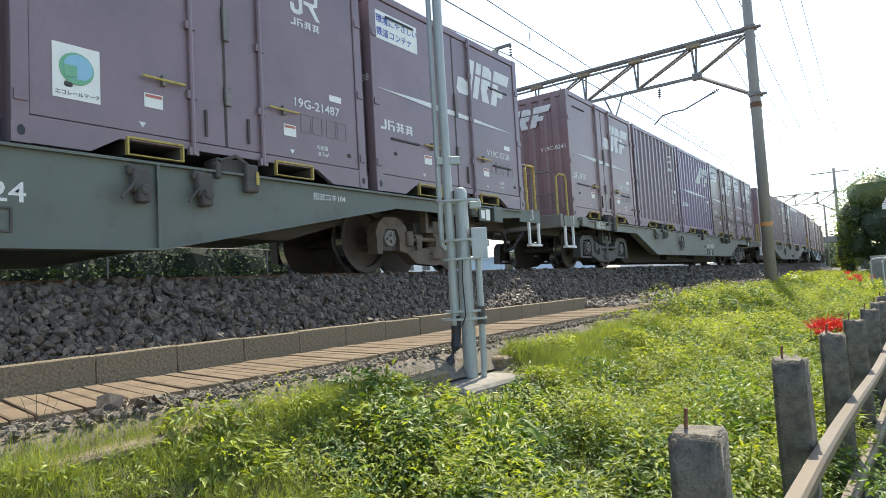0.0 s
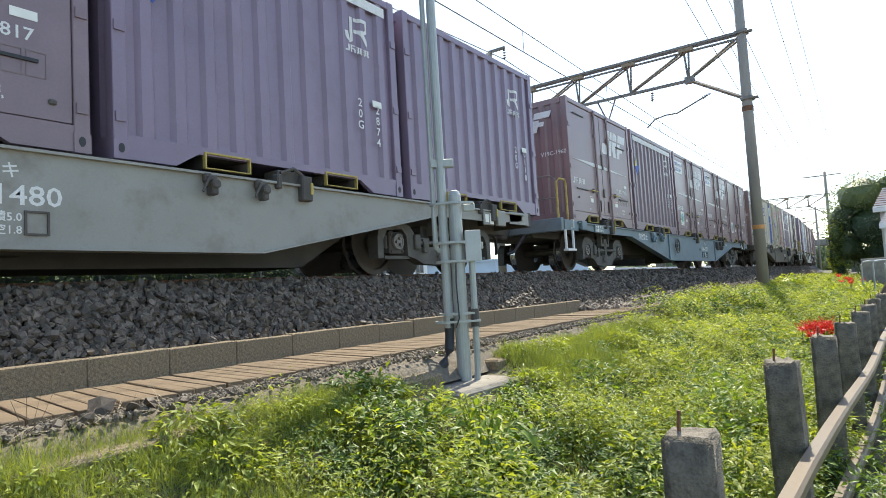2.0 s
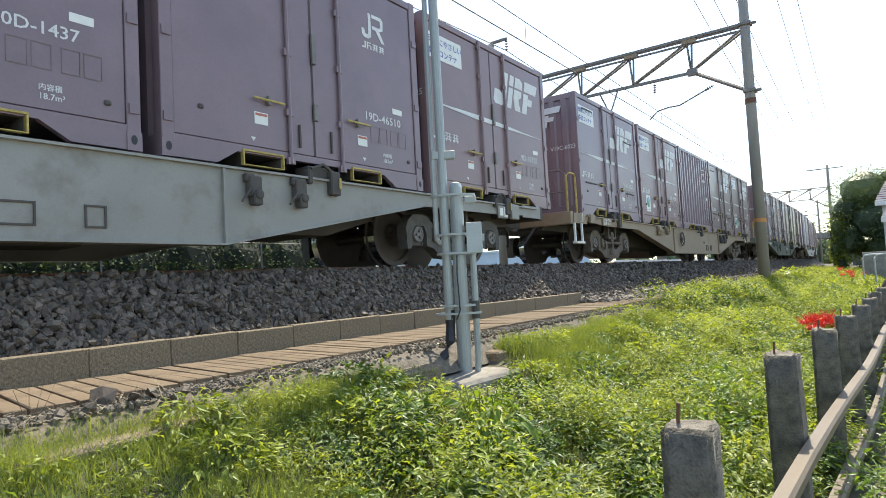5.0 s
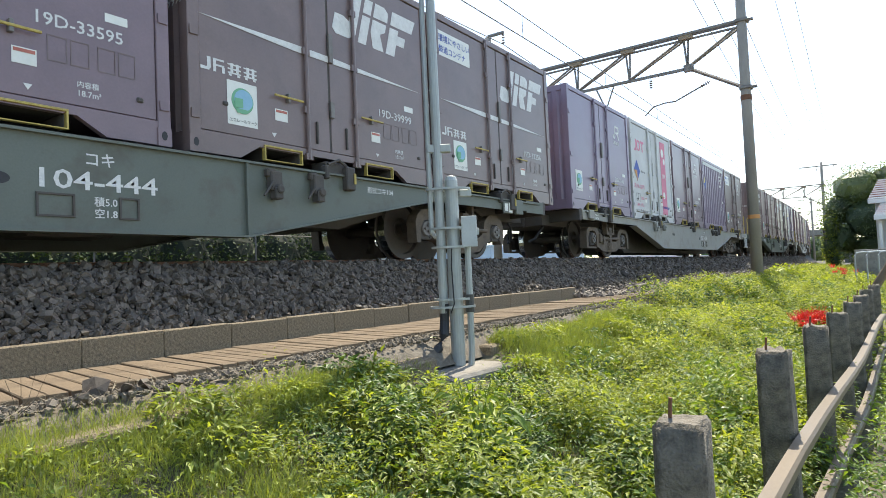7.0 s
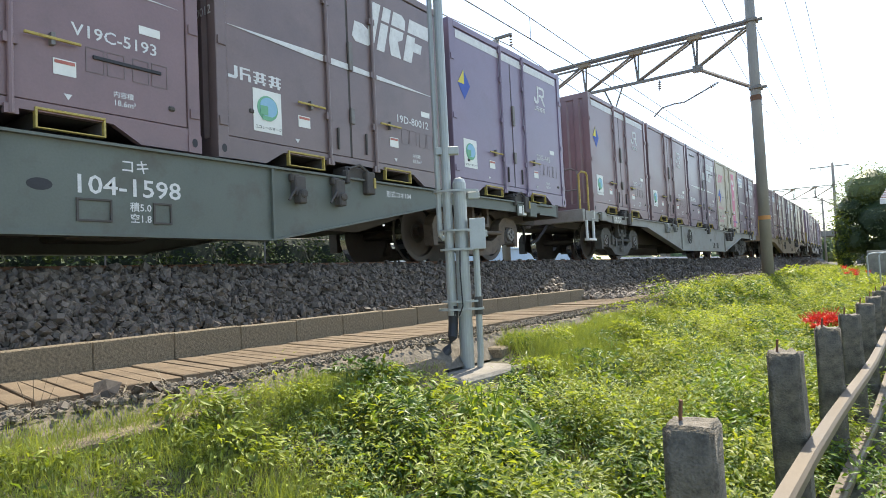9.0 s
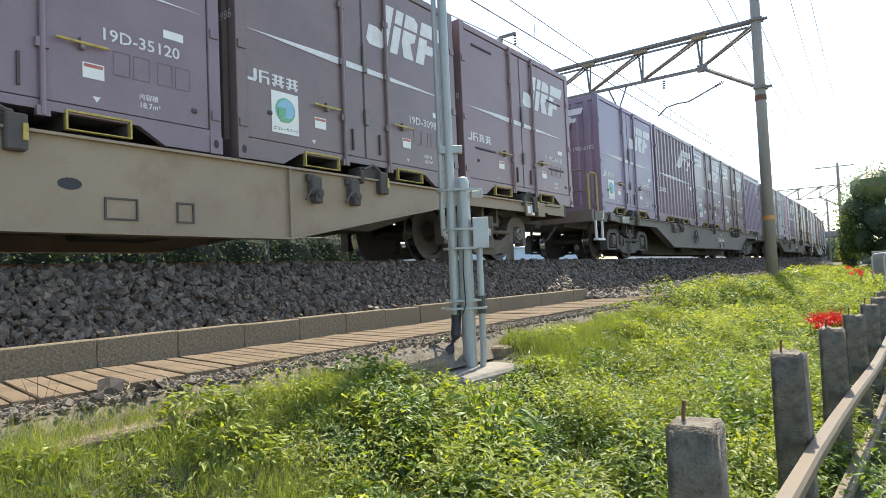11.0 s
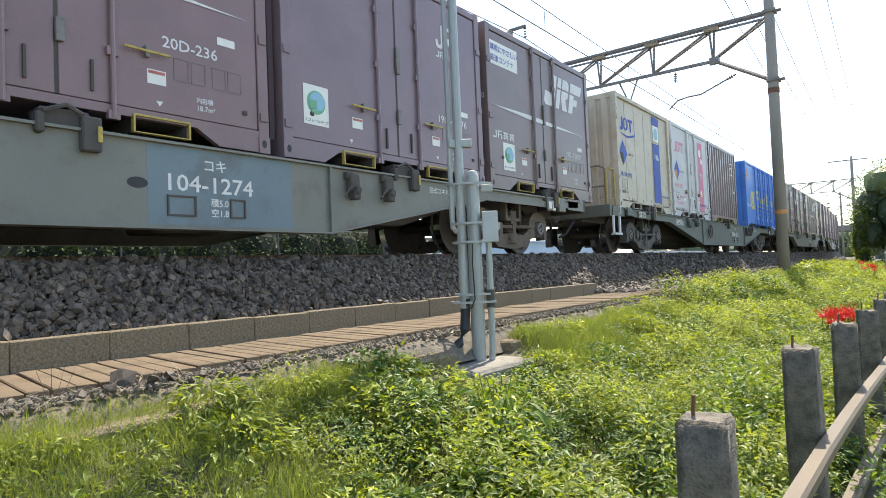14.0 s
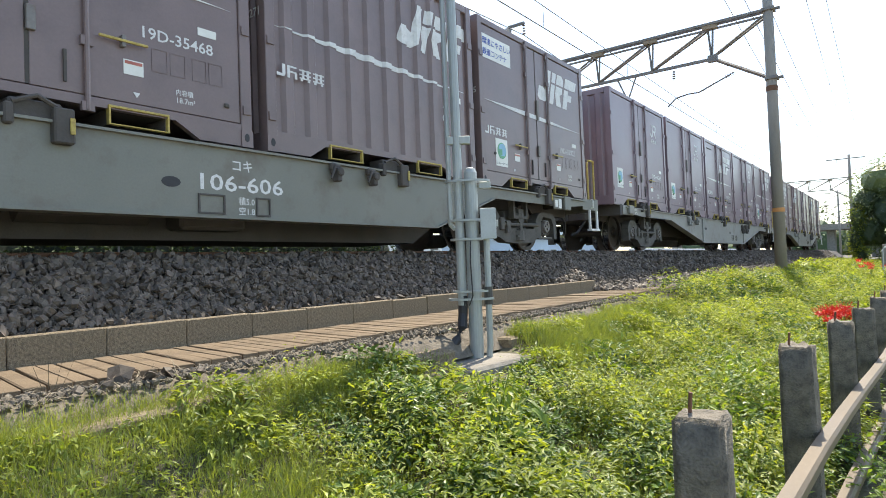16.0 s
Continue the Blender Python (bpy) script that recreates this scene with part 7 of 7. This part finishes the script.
tufts(340, 0.7, 1.7, 1.5, 2.75, lambda x, y: max(0.0, 0.3 + noise.noise(Vector((x * 3.0, y * 3.0, 21.0)))), 0.10, 9, 0.0024, STRAW, "dry_grass", "short dry dead grass on bare soil among the weeds")
one_plant("broadleaf_plant", "large drooping pale green leaves on a tall weed", 3.02, 1.90, 0.50, 110, 0.085, VINE, 0.5, 0.26)
one_plant("broadleaf_plant", "large yellow-green leaves on a tall weed", 3.05, 2.0, 0.50, 40, 0.052, YELLOWLEAF, 0.3, 0.2)
one_plant("yellow_plant", "weed with yellowing leaves beside the fence", 3.85, 0.80, 0.42, 90, 0.06, YELLOWLEAF, 0.2, 0.22)
one_plant("pale_plant", "pale green long-leaved plant low in the grass", 1.62, 1.95, 0.16, 12, 0.09, VINE, -0.5, 0.08)
b = thing("verge_bush", "bright green bush at the foot of the mast", "bush")
sp = [((20.6, 2.45, 0.95), (0.5, 0.42, 0.33)), ((21.0, 2.2, 0.9), (0.4, 0.35, 0.28))]
core(sp, LEAF, b, "inner_twig")
leaf_cloud(900, lumps(sp), 0.12, LEAF, "foliage", b)


def lily(x, y):
    """A leafless red flower: bare stem, curled petals and long stamens."""
    g = lay(x, y)
    h = rng.uniform(0.38, 0.50)
    f = thing("spider_lily", "red flower with curled petals on a bare stem", "flower", group="red flowers by the fence")
    part("stem", tube(bmesh.new(), [(x, y, g), (x + rng.normal(0, 0.02), y + rng.normal(0, 0.02), g + h)], 0.006, 5), VINE, f)
    n = 26
    a = rng.uniform(0, 6.28, n)
    c = np.array([[x, y, g + h]]) + np.stack([0.02 * np.cos(a), 0.02 * np.sin(a), rng.uniform(-0.02, 0.03, n)], 1)
    sz = np.stack([rng.uniform(0.06, 0.10, n), np.full(n, 0.035), np.full(n, 0.06)], 1)
    strew("petals", LEAFSHAPE, LEAFQUADS, c, spin(a, rng.normal(-0.35, 0.4, n), rng.normal(0, 0.4, n)), rng.uniform(0.055, 0.085, n), REDPETAL, f)["kind"] = "stuff"
    bm = bmesh.new()
    for k in range(12):
        b = k * 0.52
        tube(bm, [(x, y, g + h), (x + 0.07 * math.cos(b), y + 0.07 * math.sin(b), g + h + 0.03), (x + 0.11 * math.cos(b), y + 0.11 * math.sin(b), g + h + 0.10)], 0.0025, 4)
    part("stamen", bm, REDPETAL, f)


for i in range(20):
    lily(10.3 + rng.normal(0, 0.3), 0.80 + rng.normal(0, 0.15))
for i in range(9):
    lily(26 + rng.normal(0, 1.2), 1.0 + rng.normal(0, 0.25))
dry = thing("dry_stalk", "dry grey weed stalk beside the boards", "stalk")
for k in range(4):
    part("twig", tube(bmesh.new(), [(1.10, 3.13, 0.88), (1.11 + 0.02 * k, 3.10 - 0.02 * k, 0.98), (1.07 + 0.05 * k, 3.08 - 0.03 * k, 1.08 + 0.02 * k)], 0.0018, 5, 0.001), BARK, dry)

# the verge goes on behind the view
plants(900, -5.0, 0.5, 0.6, 2.9, lambda x, y: 0.6 if x < -0.4 or y > 1.2 else 0.0, 0.26, 8, 0.085, LEAF, "leafy_weeds", "green leafy weeds covering the bank")
tufts(1500, -6.0, 0.5, 0.3, 3.0, lambda x, y: 0.8, 0.17, 8, 0.006, GRASS, "grass_tufts", "thin light green grass covering the bank")


# ---- what moves ----
def motions():
    for ob, k, x, z in MOVING:
        times = [0.0]
        s = -9.365 + WAGON_STEP * k + 18
        t = 0.8
        while t < 15.6 and s - SPEED * (t - 1.6) > 38:
            times.append(t)
            t += 0.8
        times.append(16.0)
        walk(ob, [(t, wagon_pose(k, t, x, z)) for t in times])
    # wheels roll with the way
    first = {}
    for ob, k, x, z in MOVING:
        for b in ob.children:
            if not b.name.startswith("bogie"):
                continue
            for w in b.children:
                if not w.name.startswith("wheelset"):
                    continue
                lx = round(w.location.x, 2)
                if lx not in first:
                    turn = SPEED / FPS / WHEEL_R
                    walk(w, [(i / FPS, pose(lx, 0, -0.95 + WHEEL_R, 0, math.degrees(-turn * i), 0)) for i in range(16 * FPS + 1)])
                    first[lx] = w
                else:
                    src = first[lx].animation_data
                    w.rotation_mode = "QUATERNION"
                    w.animation_data_create()
                    w.animation_data.action = src.action
                    w.animation_data.action_slot = src.action_slot


motions()
